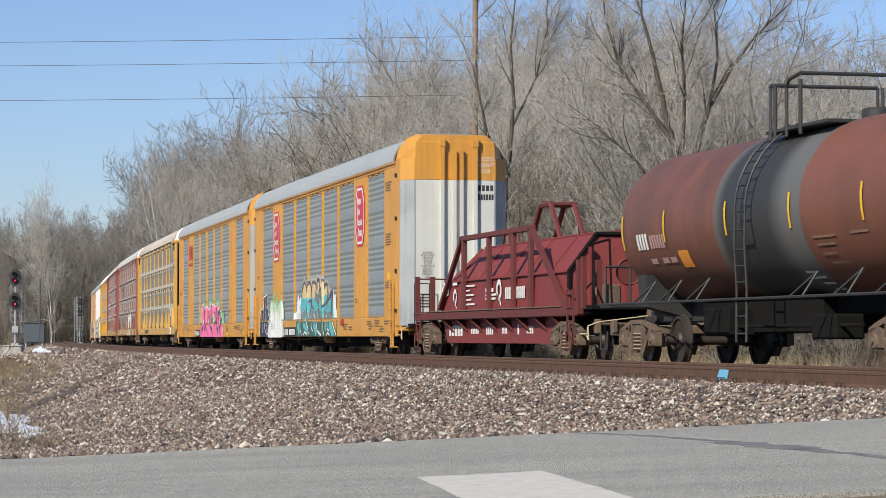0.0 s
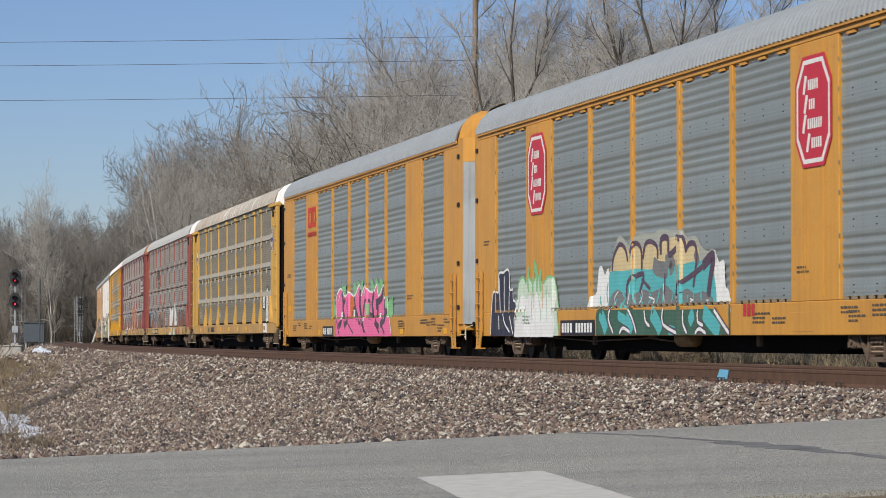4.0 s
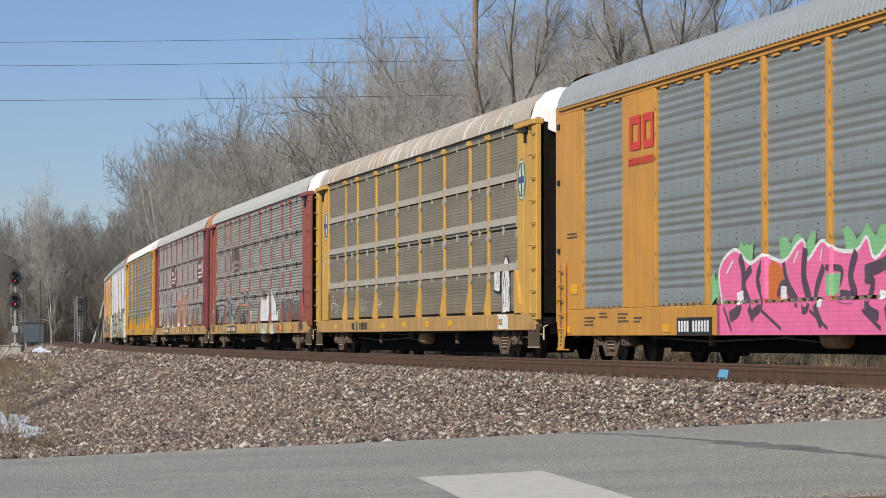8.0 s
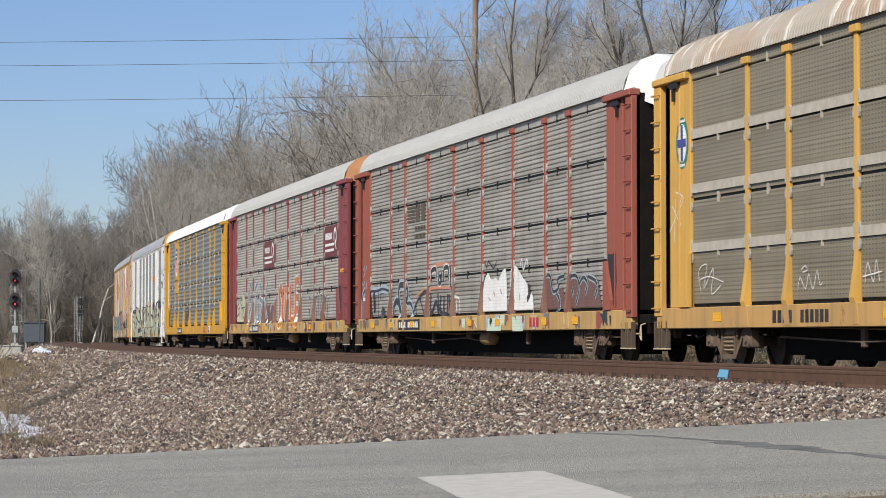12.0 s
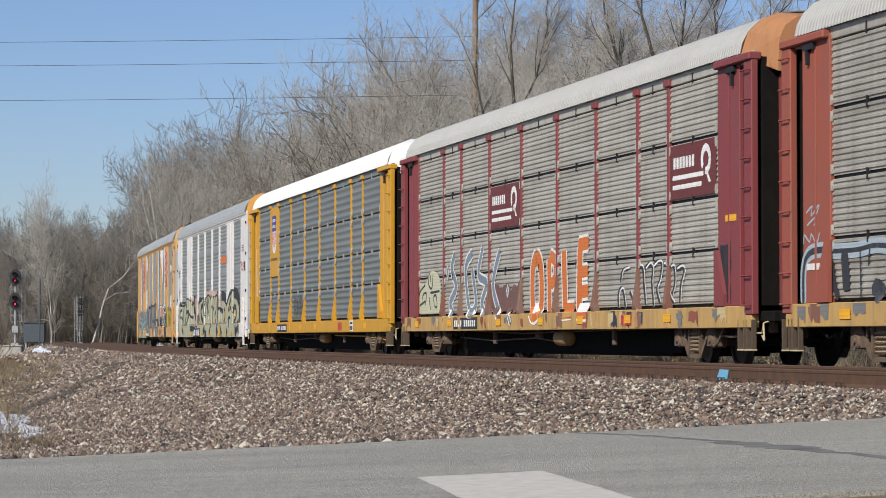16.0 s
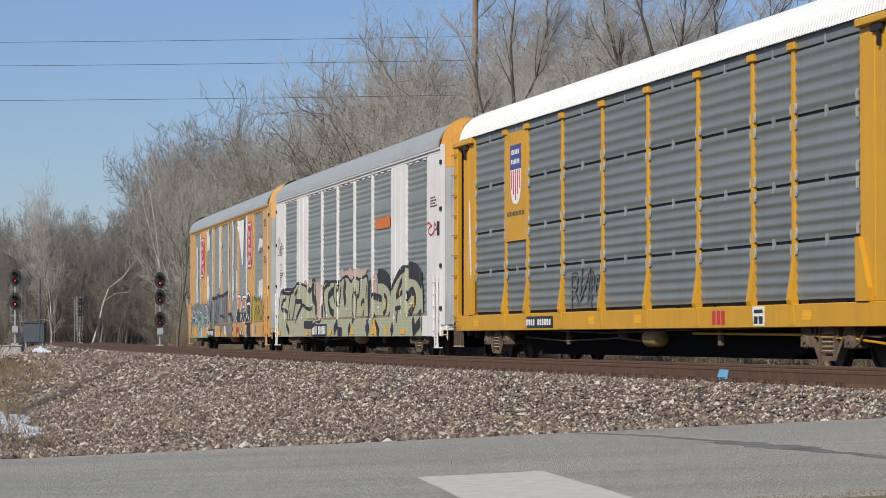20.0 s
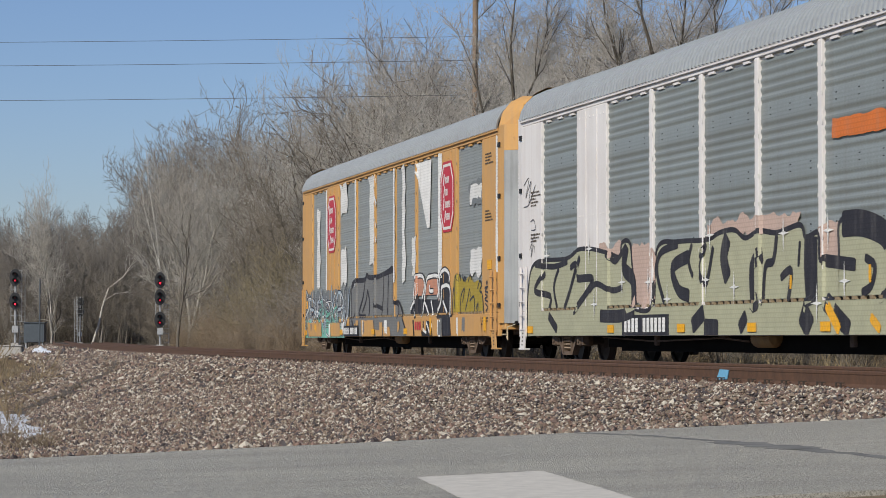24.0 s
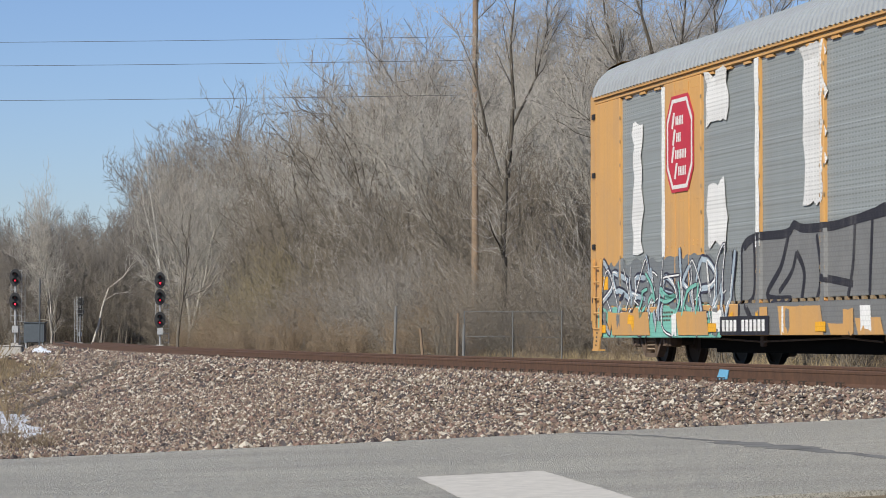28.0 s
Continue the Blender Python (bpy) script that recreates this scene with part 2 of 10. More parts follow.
def rail_material():
    m, nt, b = material("rusty_rail", 0.75, 0.15)
    f = noise_of(nt, coords(nt, (1, 1, 1)), 7, 6, 0.7)
    c = mixed(nt, ramp(nt, f, 0.35, 0.7), (0.128, 0.066, 0.037), (0.074, 0.04, 0.025))
    nt.links.new(c, b.inputs["Base Color"])
    bump(nt, b, f, 0.3, 0.01)
    return m


def bark(name, col):
    m, nt, b = material(name, 0.9, 0, 0.2)
    rand = nt.nodes.new("ShaderNodeObjectInfo").outputs["Random"]
    f = noise_of(nt, coords(nt, (6, 6, 1)), 2.0, 5, 0.7)
    c = mixed(nt, ramp(nt, f, 0.36, 0.66), tuple(x * 1.3 for x in col), tuple(x * 0.42 for x in col))
    c = mixed(nt, ramp(nt, rand, 0, 1, 0, 0.45), c, (col[0] * 0.86, col[1] * 0.79, col[2] * 0.71))
    nt.links.new(c, b.inputs["Base Color"])
    bump(nt, b, f, 0.4, 0.02)
    return m


ORANGE = paint("orange_yellow_paint", (0.60, 0.285, 0.042), dirt=(0.27, 0.125, 0.045), grime=0.45, rough=0.45)
ORANGE_OLD = paint("sun_bleached_orange_paint", (0.60, 0.325, 0.10), dirt=(0.36, 0.25, 0.16), grime=0.5, rough=0.55, rust=0.12, rustcol=(0.30, 0.15, 0.07))
GOLD = paint("chrome_yellow_paint", (0.60, 0.30, 0.012), grime=0.2, rough=0.45)
OCHRE = paint("faded_ochre_paint", (0.62, 0.35, 0.07), grime=0.32, rough=0.6, rust=0.15, rustcol=(0.26, 0.12, 0.05))
DIRTY_OCHRE = paint("dirty_ochre_paint", (0.52, 0.30, 0.095), grime=0.45, rough=0.65, rust=0.25)
DIRTY_YELLOW = paint("dirty_yellow_paint", (0.53, 0.325, 0.11), grime=0.45, rough=0.65, rust=0.3)
MAROON = paint("maroon_paint", (0.225, 0.040, 0.044), grime=0.35, rough=0.55)
OXIDE = paint("oxide_red_paint", (0.31, 0.078, 0.048), grime=0.35, rough=0.6)
SILVER = paint("silver_white_paint", (0.74, 0.71, 0.69), dirt=(0.40, 0.31, 0.27), grime=0.3, rough=0.5)
WHITE = paint("white_paint", (0.78, 0.77, 0.74), dirt=(0.35, 0.32, 0.28), grime=0.25, rough=0.5)


def tank_paint():
    """Dull brown shell paint; round the hatch a wide black band of spilt cargo, grey towards both its ends, with soft
    edges.
    """
    m, nt, b = material("tank_shell_paint", 0.5)
    vec = coords(nt)
    sx = nt.nodes.new("ShaderNodeSeparateXYZ")
    nt.links.new(vec, sx.inputs[0])
    edge = nt.nodes.new("ShaderNodeMath")
    edge.operation = "MULTIPLY_ADD"
    nt.links.new(noise_of(nt, coords(nt, (0.6, 0.6, 0.25)), 1.6, 5), edge.inputs[0])
    edge.inputs[1].default_value = 0.25
    nt.links.new(sx.outputs[0], edge.inputs[2])
    fine, blot = noise_of(nt, vec, 22, 4, 0.7), noise_of(nt, vec, 0.8, 5)
    c = mixed(nt, ramp(nt, fine, 0.25, 0.8, 0, 0.3), (0.168, 0.062, 0.036), (0.10, 0.042, 0.030))
    c = mixed(nt, ramp(nt, blot, 0.42, 0.72, 0, 0.65), c, (0.070, 0.036, 0.027))
    c = mixed(nt, ramp(nt, noise_of(nt, coords(nt, (4, 4, 0.4)), 1.0, 4), 0.5, 0.78, 0, 0.5), c, (0.055, 0.034, 0.027))
    c = mixed(nt, ramp(nt, edge.outputs[0], -1.50, -1.40, 0, 0.9), c, (0.10, 0.098, 0.088))
    c = mixed(nt, ramp(nt, edge.outputs[0], -1.36, -1.0, 0, 0.95), c, (0.028, 0.027, 0.026))
    c = mixed(nt, ramp(nt, edge.outputs[0], 1.15, 1.85, 0, 0.9), c, (0.115, 0.113, 0.105))
    back = mixed(nt, ramp(nt, blot, 0.42, 0.72, 0, 0.6), (0.168, 0.062, 0.036), (0.080, 0.038, 0.028))
    c = mixed(nt, ramp(nt, edge.outputs[0], 2.50, 2.58), c, back)
    nt.links.new(c, b.inputs["Base Color"])
    nt.links.new(ramp(nt, fine, 0.2, 0.8, 0.46, 0.65), b.inputs["Roughness"])
    bump(nt, b, fine, 0.1, 0.01)
    return m


BROWN_RED = tank_paint()
FRAME_RED = paint("frame_red_paint", (0.125, 0.024, 0.020), dirt=(0.05, 0.03, 0.025), grime=0.4, rough=0.6)
HOOD_RED = paint("hood_red_paint", (0.20, 0.030, 0.027), dirt=(0.085, 0.032, 0.027), grime=0.4, rough=0.6)
TANK_DARK = paint("tank_soot_black", (0.026, 0.026, 0.025), dirt=(0.055, 0.052, 0.048), grime=0.6, rough=0.55)
DOOR_WHITE = paint("end_door_white", (0.58, 0.575, 0.52), dirt=(0.33, 0.31, 0.27), grime=0.3, rough=0.5)
STEEL = paint("galvanised_steel", (0.38, 0.39, 0.39), dirt=(0.15, 0.155, 0.155), grime=0.85, rough=0.45, metal=0.3)
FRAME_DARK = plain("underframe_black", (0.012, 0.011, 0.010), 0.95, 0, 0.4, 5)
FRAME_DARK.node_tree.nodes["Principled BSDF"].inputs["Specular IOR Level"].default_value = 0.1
STEP_BROWN = plain("step_brown_steel", (0.105, 0.072, 0.048), 0.85, 0, 0.4, 6)
LEVER_PALE = plain("worn_pale_lever", (0.58, 0.47, 0.30), 0.6, 0, 0.3, 8)
TRUCK_RUST = plain("truck_dusty_brown", (0.155, 0.105, 0.072), 0.9, 0, 0.5, 6)
SPRING_DUST = plain("dusty_spring_steel", (0.34, 0.25, 0.175), 0.85, 0, 0.35, 9)
WHEEL_STEEL = plain("wheel_steel", (0.055, 0.042, 0.034), 0.6, 0.3, 0.4, 6)
SHEET = sheet_metal("slate_side_sheet", (0.315, 0.348, 0.338), grime=0.22, dots=0.6, holes=0.12)
SHEET_TAN = sheet_metal("dusty_tan_side_sheet", (0.275, 0.237, 0.166), dirt=(0.17, 0.13, 0.08), grime=0.5, metal=0.0, rust=0.35, dots=0.3, holes=0.8)
SHEET_CHALKY = sheet_metal("chalky_pale_side_sheet", (0.58, 0.548, 0.487), dirt=(0.24, 0.19, 0.135), grime=0.5, rust=0.25, dots=0.2)
SHEET_PALE = sheet_metal("weathered_pale_side_sheet", (0.51, 0.48, 0.427), dirt=(0.19, 0.15, 0.105), grime=0.58, rust=0.32, dots=0.2)
SHEET_PATCHED = sheet_metal("painted_over_side_sheet", (0.30, 0.325, 0.32), dirt=(0.37, 0.38, 0.372), grime=0.35, metal=0.0, dots=0.6, holes=0.45)
ROLLED_WHITE = sheet_metal("rolled_on_white_paint", (0.88, 0.87, 0.84), dirt=(0.50, 0.49, 0.47), grime=0.3, metal=0.0, rough=0.6, dots=0.5, holes=0.4)
SHEET_BLUE = sheet_metal("blue_grey_side_sheet", (0.225, 0.25, 0.25), grime=0.35, dots=0.1)
ROOF_GREY = paint("pale_grey_roof", (0.30, 0.325, 0.345), dirt=(0.20, 0.20, 0.20), grime=0.35, rough=0.6)
ROOF_WHITE = paint("white_roof", (0.70, 0.70, 0.69), dirt=(0.55, 0.53, 0.5), grime=0.2, rough=0.5)
ROOF_RUST = flaked_roof("rust_stained_roof", (0.37, 0.325, 0.27), (0.60, 0.565, 0.51), (0.34, 0.21, 0.12))
ROOF_DULL = paint("dull_grey_roof", (0.40, 0.395, 0.38), dirt=(0.28, 0.26, 0.24), grime=0.4, rough=0.55)
STRAP = plain("dusty_strap", (0.50, 0.45, 0.37), 0.7, 0.1, 0.3, 5)
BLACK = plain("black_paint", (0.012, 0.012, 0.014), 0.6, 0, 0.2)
INK = plain("faded_black_ink", (0.11, 0.085, 0.06), 0.7, 0, 0.3, 12)
CHALK = plain("chalk_white", (0.72, 0.70, 0.66), 0.7, 0, 0.2, 10)
SIGN_RED = plain("sign_red", (0.52, 0.025, 0.045), 0.5, 0, 0.15, 3)
RAIL = rail_material()
EARTH = earth_material()
ASPHALT = asphalt_material()


# ---------------------------------------------------------------- ground, road, ballast
ROAD_FAR, ROAD_NEAR = -20.3, -12.7


def smooth(a, b, x):
    t = min(max((x - a) / (b - a), 0.0), 1.0)
    return t * t * (3 - 2 * t)


def level(x, pts):
    for (a, p), (b, q) in zip(pts, pts[1:]):
        if x <= b:
            return p + (q - p) * max(x - a, 0) / (b - a)
    return pts[-1][1]


def road_z(n):
    return level(n, [(-40, -0.62), (2, -0.505), (9.2, -0.25), (10.6, 0.06), (18.5, 0.0), (27, -0.35), (60, -0.35)])


BED = [(-60, -0.3), (-6, -0.45), (-4.0, -0.42), (-2.3, -0.29), (1.8, -0.275), (3.0, -0.24), (3.4, -0.15), (5.4, -0.14), (5.9, -0.165), (6.6, -0.185), (8.4, -0.60), (11.0, -0.86), (15, -1.05), (22, -1.25), (60, -1.3)]


def bed_z(u, off):
    """Height of the ground off metres on the camera's side of the far track."""
    n = DIST - off
    field = level(off, BED)
    e = ROAD_FAR - u
    side = smooth(0.0, 6.0 if off > 8 else 2.5, e) if e > 0 else smooth(0, 2, u - ROAD_NEAR)
    return road_z(n) - 0.05 + (field - road_z(n) + 0.05) * side


def at_line(u, off, z):
    x, y, _ = line(u, off)
    return (x, y, z)


def grid_mesh(name, us, offs, zf, mat, kind="structure", label="", smooth_on=True):
    v = [at_line(u, o, zf(u, o)) for u in us for o in offs]
    k = len(offs)
    f = [(i * k + j, i * k + j + 1, (i + 1) * k + j + 1, (i + 1) * k + j) for i in range(len(us) - 1) for j in range(k - 1)]
    me = raw_mesh(name, np.array(v), np.array(f), smooth_on)
    me.materials.append(mat)
    me.flip_normals()
    return tagged(new(name, me), label, "", "", kind)


def ground_z(u, off):
    n = DIST - off
    rough = 0.10 * noise.noise(Vector((u * 0.15, off * 0.15, 0))) + 0.04 * noise.noise(Vector((u * 0.8, off * 0.8, 3)))
    hill = 4.5 * smooth(48, 120, n)
    return bed_z(u, off) - 0.10 + rough * smooth(0, 3, abs(off - 2.4) - 8) + hill


far_u = list(np.arange(-420, -70, 6.0)) + list(np.arange(-70, 30, 2.0)) + [30, 60, 120, 300, 1200]
grid_mesh("ground", [-4000, -1500, -700] + far_u, [-3000, -900, -400, -220, -140, -100, -80, -60, -50, -40, -34, -28, -22, -18, -14, -10, -7, -5, -4, -2, 0, 3, 6.5, 8.5, 10, 12, 14, 16, 18, 20, 24, 30, 40, 60, 100, 300, 1500],
          lambda u, o: ground_z(max(u, -420), o) - (0.16 if ROAD_FAR - 1 < u < ROAD_NEAR + 1 else 0), EARTH, "structure", "dry winter ground with dead grass and leaf litter")


def on_road(s, n, z):
    p = _t * s + _n * n
    return (p.x, p.y, z)


def road_piece(name, s0, s1, n0, n1, lift, mat, parent=None, label="", thick=0.12):
    ns = sorted({n0, n1, *[x for x in (2, 5, 7, 9.2, 9.9, 10.6, 14, 18.5, 22, 27) if n0 < x < n1]})
    sh = Shape()
    for a, b in zip(ns, ns[1:]):
        za, zb = road_z(a) + lift, road_z(b) + lift
        top = [on_road(s0, a, za), on_road(s1, a, za), on_road(s1, b, zb), on_road(s0, b, zb)]
        low = [(x, y, z - thick) for x, y, z in top]
        f = [(0, 1, 2, 3), (0, 4, 5, 1), (2, 6, 7, 3)]
        if a == ns[0]:
            f.append((0, 1, 5, 4))
        f += [(1, 5, 6, 2), (3, 7, 4, 0)]
        sh.add(top + low, f)
    return part(name, sh, mat, parent, label)


road = road_piece("road", ROAD_FAR, ROAD_NEAR, -60, 60, 0.0, ASPHALT, None, "pale worn asphalt road climbing to the rail crossing")
tagged(road, kind="structure")
LINE_WHITE = plain("worn_line_white", (0.57, 0.54, 0.48), 0.85, 0, 0.25, 9)
TAR = plain("crack_tar", (0.20, 0.196, 0.18), 0.75, 0, 0.45, 6)
verge = road_piece("verge", ROAD_NEAR - 0.02, 6, -60, 60, -0.03, EARTH, None, "gravelly roadside verge", 0.3)
tagged(verge, kind="structure")


def stop_line():
    """Broad painted bar, set a little askew, its edges worn."""
    rnd, v, k = random.Random(9), [], 40
    for i in range(k + 1):
        f = i / k
        s = -15.62 + 2.9 * f
        for n in (3.99 - 0.37 * f + rnd.uniform(-0.008, 0.008), 4.4 - 0.35 * f, 4.80 - 0.33 * f + rnd.uniform(-0.008, 0.008)):
            v.append(on_road(s + rnd.uniform(-0.02, 0.02) * (i == 0), n, road_z(n) + 0.0025))
    part("stop_line", Shape().add(v, [(3 * i + j, 3 * i + j + 1, 3 * i + 4 + j, 3 * i + 3 + j) for i in range(k) for j in (0, 1)]), LINE_WHITE, road, "worn white painted stop line")


stop_line()


def tar_seam(pts, w, seed):
    """A poured joint across the road, a little ragged."""
    rnd = random.Random(seed)
    sh = Shape()
    left, right = [], []
    for (s, n), (s2, n2) in zip(pts, pts[1:]):
        for i in range(8):
            f = i / 8
            a, b = s + (s2 - s) * f, n + (n2 - n) * f + rnd.uniform(-0.03, 0.03)
            h = w * rnd.uniform(0.6, 1.3)
            left.append(on_road(a, b - h, road_z(b - h) + 0.0015))
            right.append(on_road(a, b + h, road_z(b + h) + 0.0015))
    k = len(left)
    sh.add(left + right, [(i, i + 1, k + i + 1, k + i) for i in range(k - 1)])
    return part("tar_seam", sh, TAR, road, "dark tar along a joint")


tar_seam([(-20.1, 6.55), (-19.2, 6.77), (-18.3, 6.86), (-17.7, 6.9)], 0.06, 1)
tar_seam([(-17.9, 6.86), (-17.0, 6.92), (-16.4, 6.93)], 0.15, 4)
tar_seam([(-16.6, 6.90), (-15.2, 6.95), (-12.8, 7.0)], 0.07, 5)
tar_seam([(-16.9, 1.2), (-16.7, 2.6), (-16.8, 3.4)], 0.012, 2)

STONE_COLS = [tuple(0.56 * v for v in c) for c in [(0.34, 0.27, 0.20), (0.22, 0.15, 0.122), (0.62, 0.53, 0.42), (0.095, 0.072, 0.07), (0.25, 0.165, 0.12), (0.42, 0.31, 0.22), (0.95, 0.86, 0.71), (0.125, 0.11, 0.112), (0.42, 0.27, 0.21)]]
GRAVEL = speckled("crushed_ballast_stone", STONE_COLS, 1, 0.85)
GRAVEL_ONE = speckled("loose_ballast_stone", STONE_COLS, 1, 0.85, "object")
# stone palette at 0.3: the shade in the gaps between stones is painted in
GRAVEL_BASE = speckled("ballast_gap_shade", [tuple(c * 0.3 for c in q) for q in STONE_COLS], 22, 0.95, "place")


def bed_edge(u):
    """How far the stones spread on the camera's side."""
    return 15.4 if u > -34 else 15.4 - min((-34 - u) * 0.10, 6.4)


bed_us = list(np.arange(-420, -80, 5.0)) + list(np.arange(-80, -20.3, 1.2)) + [-20.32]
bed_rows = np.linspace(0, 1, 30)
bed_v, kk = [], len(bed_rows)
for u in bed_us:
    hi = bed_edge(u) + 0.8 * noise.noise(Vector((u * 0.3, 0, 7)))
    for r in bed_rows:
        o = -4.2 + (hi + 4.2) * r
        e = min(1.0, (1 - r) * 8)
        bed_v.append(at_line(u, o, bed_z(u, o) + 0.02 * e - 0.12 * (1 - e)))
bed_f = [(i * kk + j, (i + 1) * kk + j, (i + 1) * kk + j + 1, i * kk + j + 1) for i in range(len(bed_us) - 1) for j in range(kk - 1)]
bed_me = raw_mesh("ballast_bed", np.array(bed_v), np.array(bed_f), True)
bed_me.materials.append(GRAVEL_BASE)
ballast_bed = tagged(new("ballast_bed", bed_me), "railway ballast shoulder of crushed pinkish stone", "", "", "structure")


def stone_template(rng):
    base = np.array([(0, 0, 1), (1, 0, 0.1), (0.2, 1, -0.1), (-1, 0.15, 0.15), (-0.1, -1, 0), (0.1, 0, -1)], float)
    return base * rng.uniform(0.65, 1.2, (6, 1)) + rng.uniform(-0.18, 0.18, (6, 3))


STONE_F = np.array([(0, 1, 2), (0, 2, 3), (0, 3, 4), (0, 4, 1), (5, 2, 1), (5, 3, 2), (5, 4, 3), (5, 1, 4)])


def stones(name, u0, u1, per_m2, size, seed, off0=None, off1=None, parent=None):
    """Loose stones, joined into one mesh, spread over a stretch of the ballast shoulder."""
    rng = np.random.default_rng(seed)
    temps = np.array([stone_template(rng) for _ in range(24)])
    o0 = 5.76 if off0 is None else off0
    count = int(per_m2 * (u1 - u0) * 9.2)
    us, os_ = rng.uniform(u0, u1, count), rng.uniform(o0, 15.6 if off1 is None else off1, count)
    spots = []
    for u, o in zip(us, os_):
        if o < bed_edge(u) - 0.2 + rng.uniform(-0.8, 0.5):
            x, y, _ = line(u, o)
            if abs(x) < y * 0.176 + 0.3:
                spots.append((x, y, bed_z(u, o) + 0.024))
    spots = np.array(spots)
    k = len(spots)
    s = size * rng.lognormal(0, 0.28, (k, 1, 1)) * np.array([1, 1, 0.85])
    a = rng.uniform(0, 2 * math.pi, k)
    pts = temps[rng.integers(0, 24, k)] * s * rng.uniform(0.75, 1.25, (k, 1, 3))
    ca, sa = np.cos(a)[:, None], np.sin(a)[:, None]
    x, y = pts[:, :, 0] * ca - pts[:, :, 1] * sa, pts[:, :, 0] * sa + pts[:, :, 1] * ca
    v = np.stack([x, y, pts[:, :, 2]], 2) + spots[:, None, :] + rng.uniform(-0.018, 0.028, (k, 1, 1)) * np.array([0, 0, 1])
    f = STONE_F[None] + (np.arange(k) * 6)[:, None, None]
    me = raw_mesh(name, v.reshape(-1, 3), f.reshape(-1, 3))
    me.materials.append(GRAVEL)
    ob = new(name, me)
    ob.parent = parent
    return tagged(ob, "loose crushed ballast stones", "", "", "stuff")


stones("ballast_stones", -34, -20.25, 820, 0.0222, 5, parent=ballast_bed)
stones("ballast_stones", -52, -34, 480, 0.0255, 6, parent=ballast_bed)
stones("ballast_stones", -110, -52, 110, 0.037, 7, parent=ballast_bed)
stones("ballast_stones", -230, -110, 12, 0.07, 8, parent=ballast_bed)


DARK_SOIL = plain("dark_damp_soil", (0.10, 0.078, 0.055), 0.95, 0, 0.4, 9)


def rut(pts, w, seed):
    """A worn wheel rut down the bank, ragged at its edges."""
    rnd = random.Random(seed)
    a, b = [], []
    for (u, o), (u2, o2) in zip(pts, pts[1:]):
        for i in range(24):
            f = i / 24
            uu, oo = u + (u2 - u) * f + rnd.gauss(0, 0.05), o + (o2 - o) * f + 0.25 * noise.noise(Vector((u + f * 3, seed, 0)))
            h = w * rnd.uniform(0.4, 1.2)
            a.append(at_line(uu, oo - h, bed_z(uu, oo - h) + 0.068))
            b.append(at_line(uu, oo + h, bed_z(uu, oo + h) + 0.075))
    k = len(a)
    me = raw_mesh("rut", np.array(a + b), np.array([(i, i + 1, k + i + 1, k + i) for i in range(k - 1)]), True)
    me.materials.append(DARK_SOIL)
    ob = new("rut", me)
    ob.parent = ballast_bed
    tagged(ob, "dark wheel rut worn into the bank")


rut([(-44, 13.25), (-52, 11.9), (-62, 10.4), (-75, 8.3)], 0.13, 1)
rut([(-75, 8.3), (-84, 7.4)], 0.09, 2)
rut([(-50, 13.6), (-60, 12.0), (-74, 10.0)], 0.07, 3)


# ---------------------------------------------------------------- tracks
def rail_profile(h=0.186):
    s = h / 0.186
    half = [(0.0, 0.186), (0.028, 0.185), (0.0365, 0.176), (0.0365, 0.150), (0.030, 0.138), (0.027, 0.045), (0.034, 0.03), (0.076, 0.013), (0.076, 0.0)]
    return [(-y, z * s) for y, z in reversed(half)] + [(y, z * s) for y, z in half[1:]]


def sweep(name, prof, offset, z, us, mat, parent, label="", smooth_on=False):
    v, k = [], len(prof)
    for u in us:
        for p, q in prof:
            v.append(at_line(u, offset - p, z + q))
    f = [(i * k + j, (i + 1) * k + j, (i + 1) * k + (j + 1) % k, i * k + (j + 1) % k) for i in range(len(us) - 1) for j in range(k)]
    me = raw_mesh(name, np.array(v), np.array(f), smooth_on)
    me.materials.append(mat)
    bm = bmesh.new()
    bm.from_mesh(me)
    bmesh.ops.recalc_face_normals(bm, faces=bm.faces)
    bm.to_mesh(me)
    bm.free()
    return part(name, me, mat, parent, label)


rail_us = list(np.arange(-420, 41, 5.0))
NEAR_C, NEAR_Z, FAR_Z = 4.85, 0.072, -0.08
TIE = plain("old_tie_wood", (0.075, 0.055, 0.042), 0.9, 0, 0.45, 5)
PLATE = plain("tie_plate_rust", (0.115, 0.05, 0.03), 0.8, 0.2, 0.4, 9)
tracks = []
for nm, c, zt, lab in (("near_track", NEAR_C, NEAR_Z, "rusty rail track on wooden ties, empty"), ("far_track", 0.0, FAR_Z, "rail track under the freight train")):
    tr = thing(nm, lab, "railway track", "", None, "structure")
    tracks.append(tr)
    for side in (0.755, -0.755):
        sweep("rail", rail_profile(), c + side, zt - 0.186, rail_us, RAIL, tr, "rust-brown steel rail")
tie_me = Shape().box(-0.115, 0.115, -1.3, 1.3, -0.17, 0.0, 0.012).mesh("tie")
tie_me.materials.append(TIE)
plate_sh = Shape().box(-0.1, 0.1, -0.19, 0.19, 0.0, 0.016)
plate_me = plate_sh.mesh("tie_plate")
plate_me.materials.append(PLATE)
spike_me = Shape().box(-0.009, 0.009, -0.10, -0.078, 0.0, 0.055, 0.002).box(-0.012, 0.012, -0.10, -0.05, 0.046, 0.058).mesh("rail_spike")
spike_me.materials.append(TIE)
anchor_me = Shape().box(-0.015, 0.015, -0.088, 0.088, 0.0, 0.03).mesh("rail_anchor")
anchor_me.materials.append(PLATE)


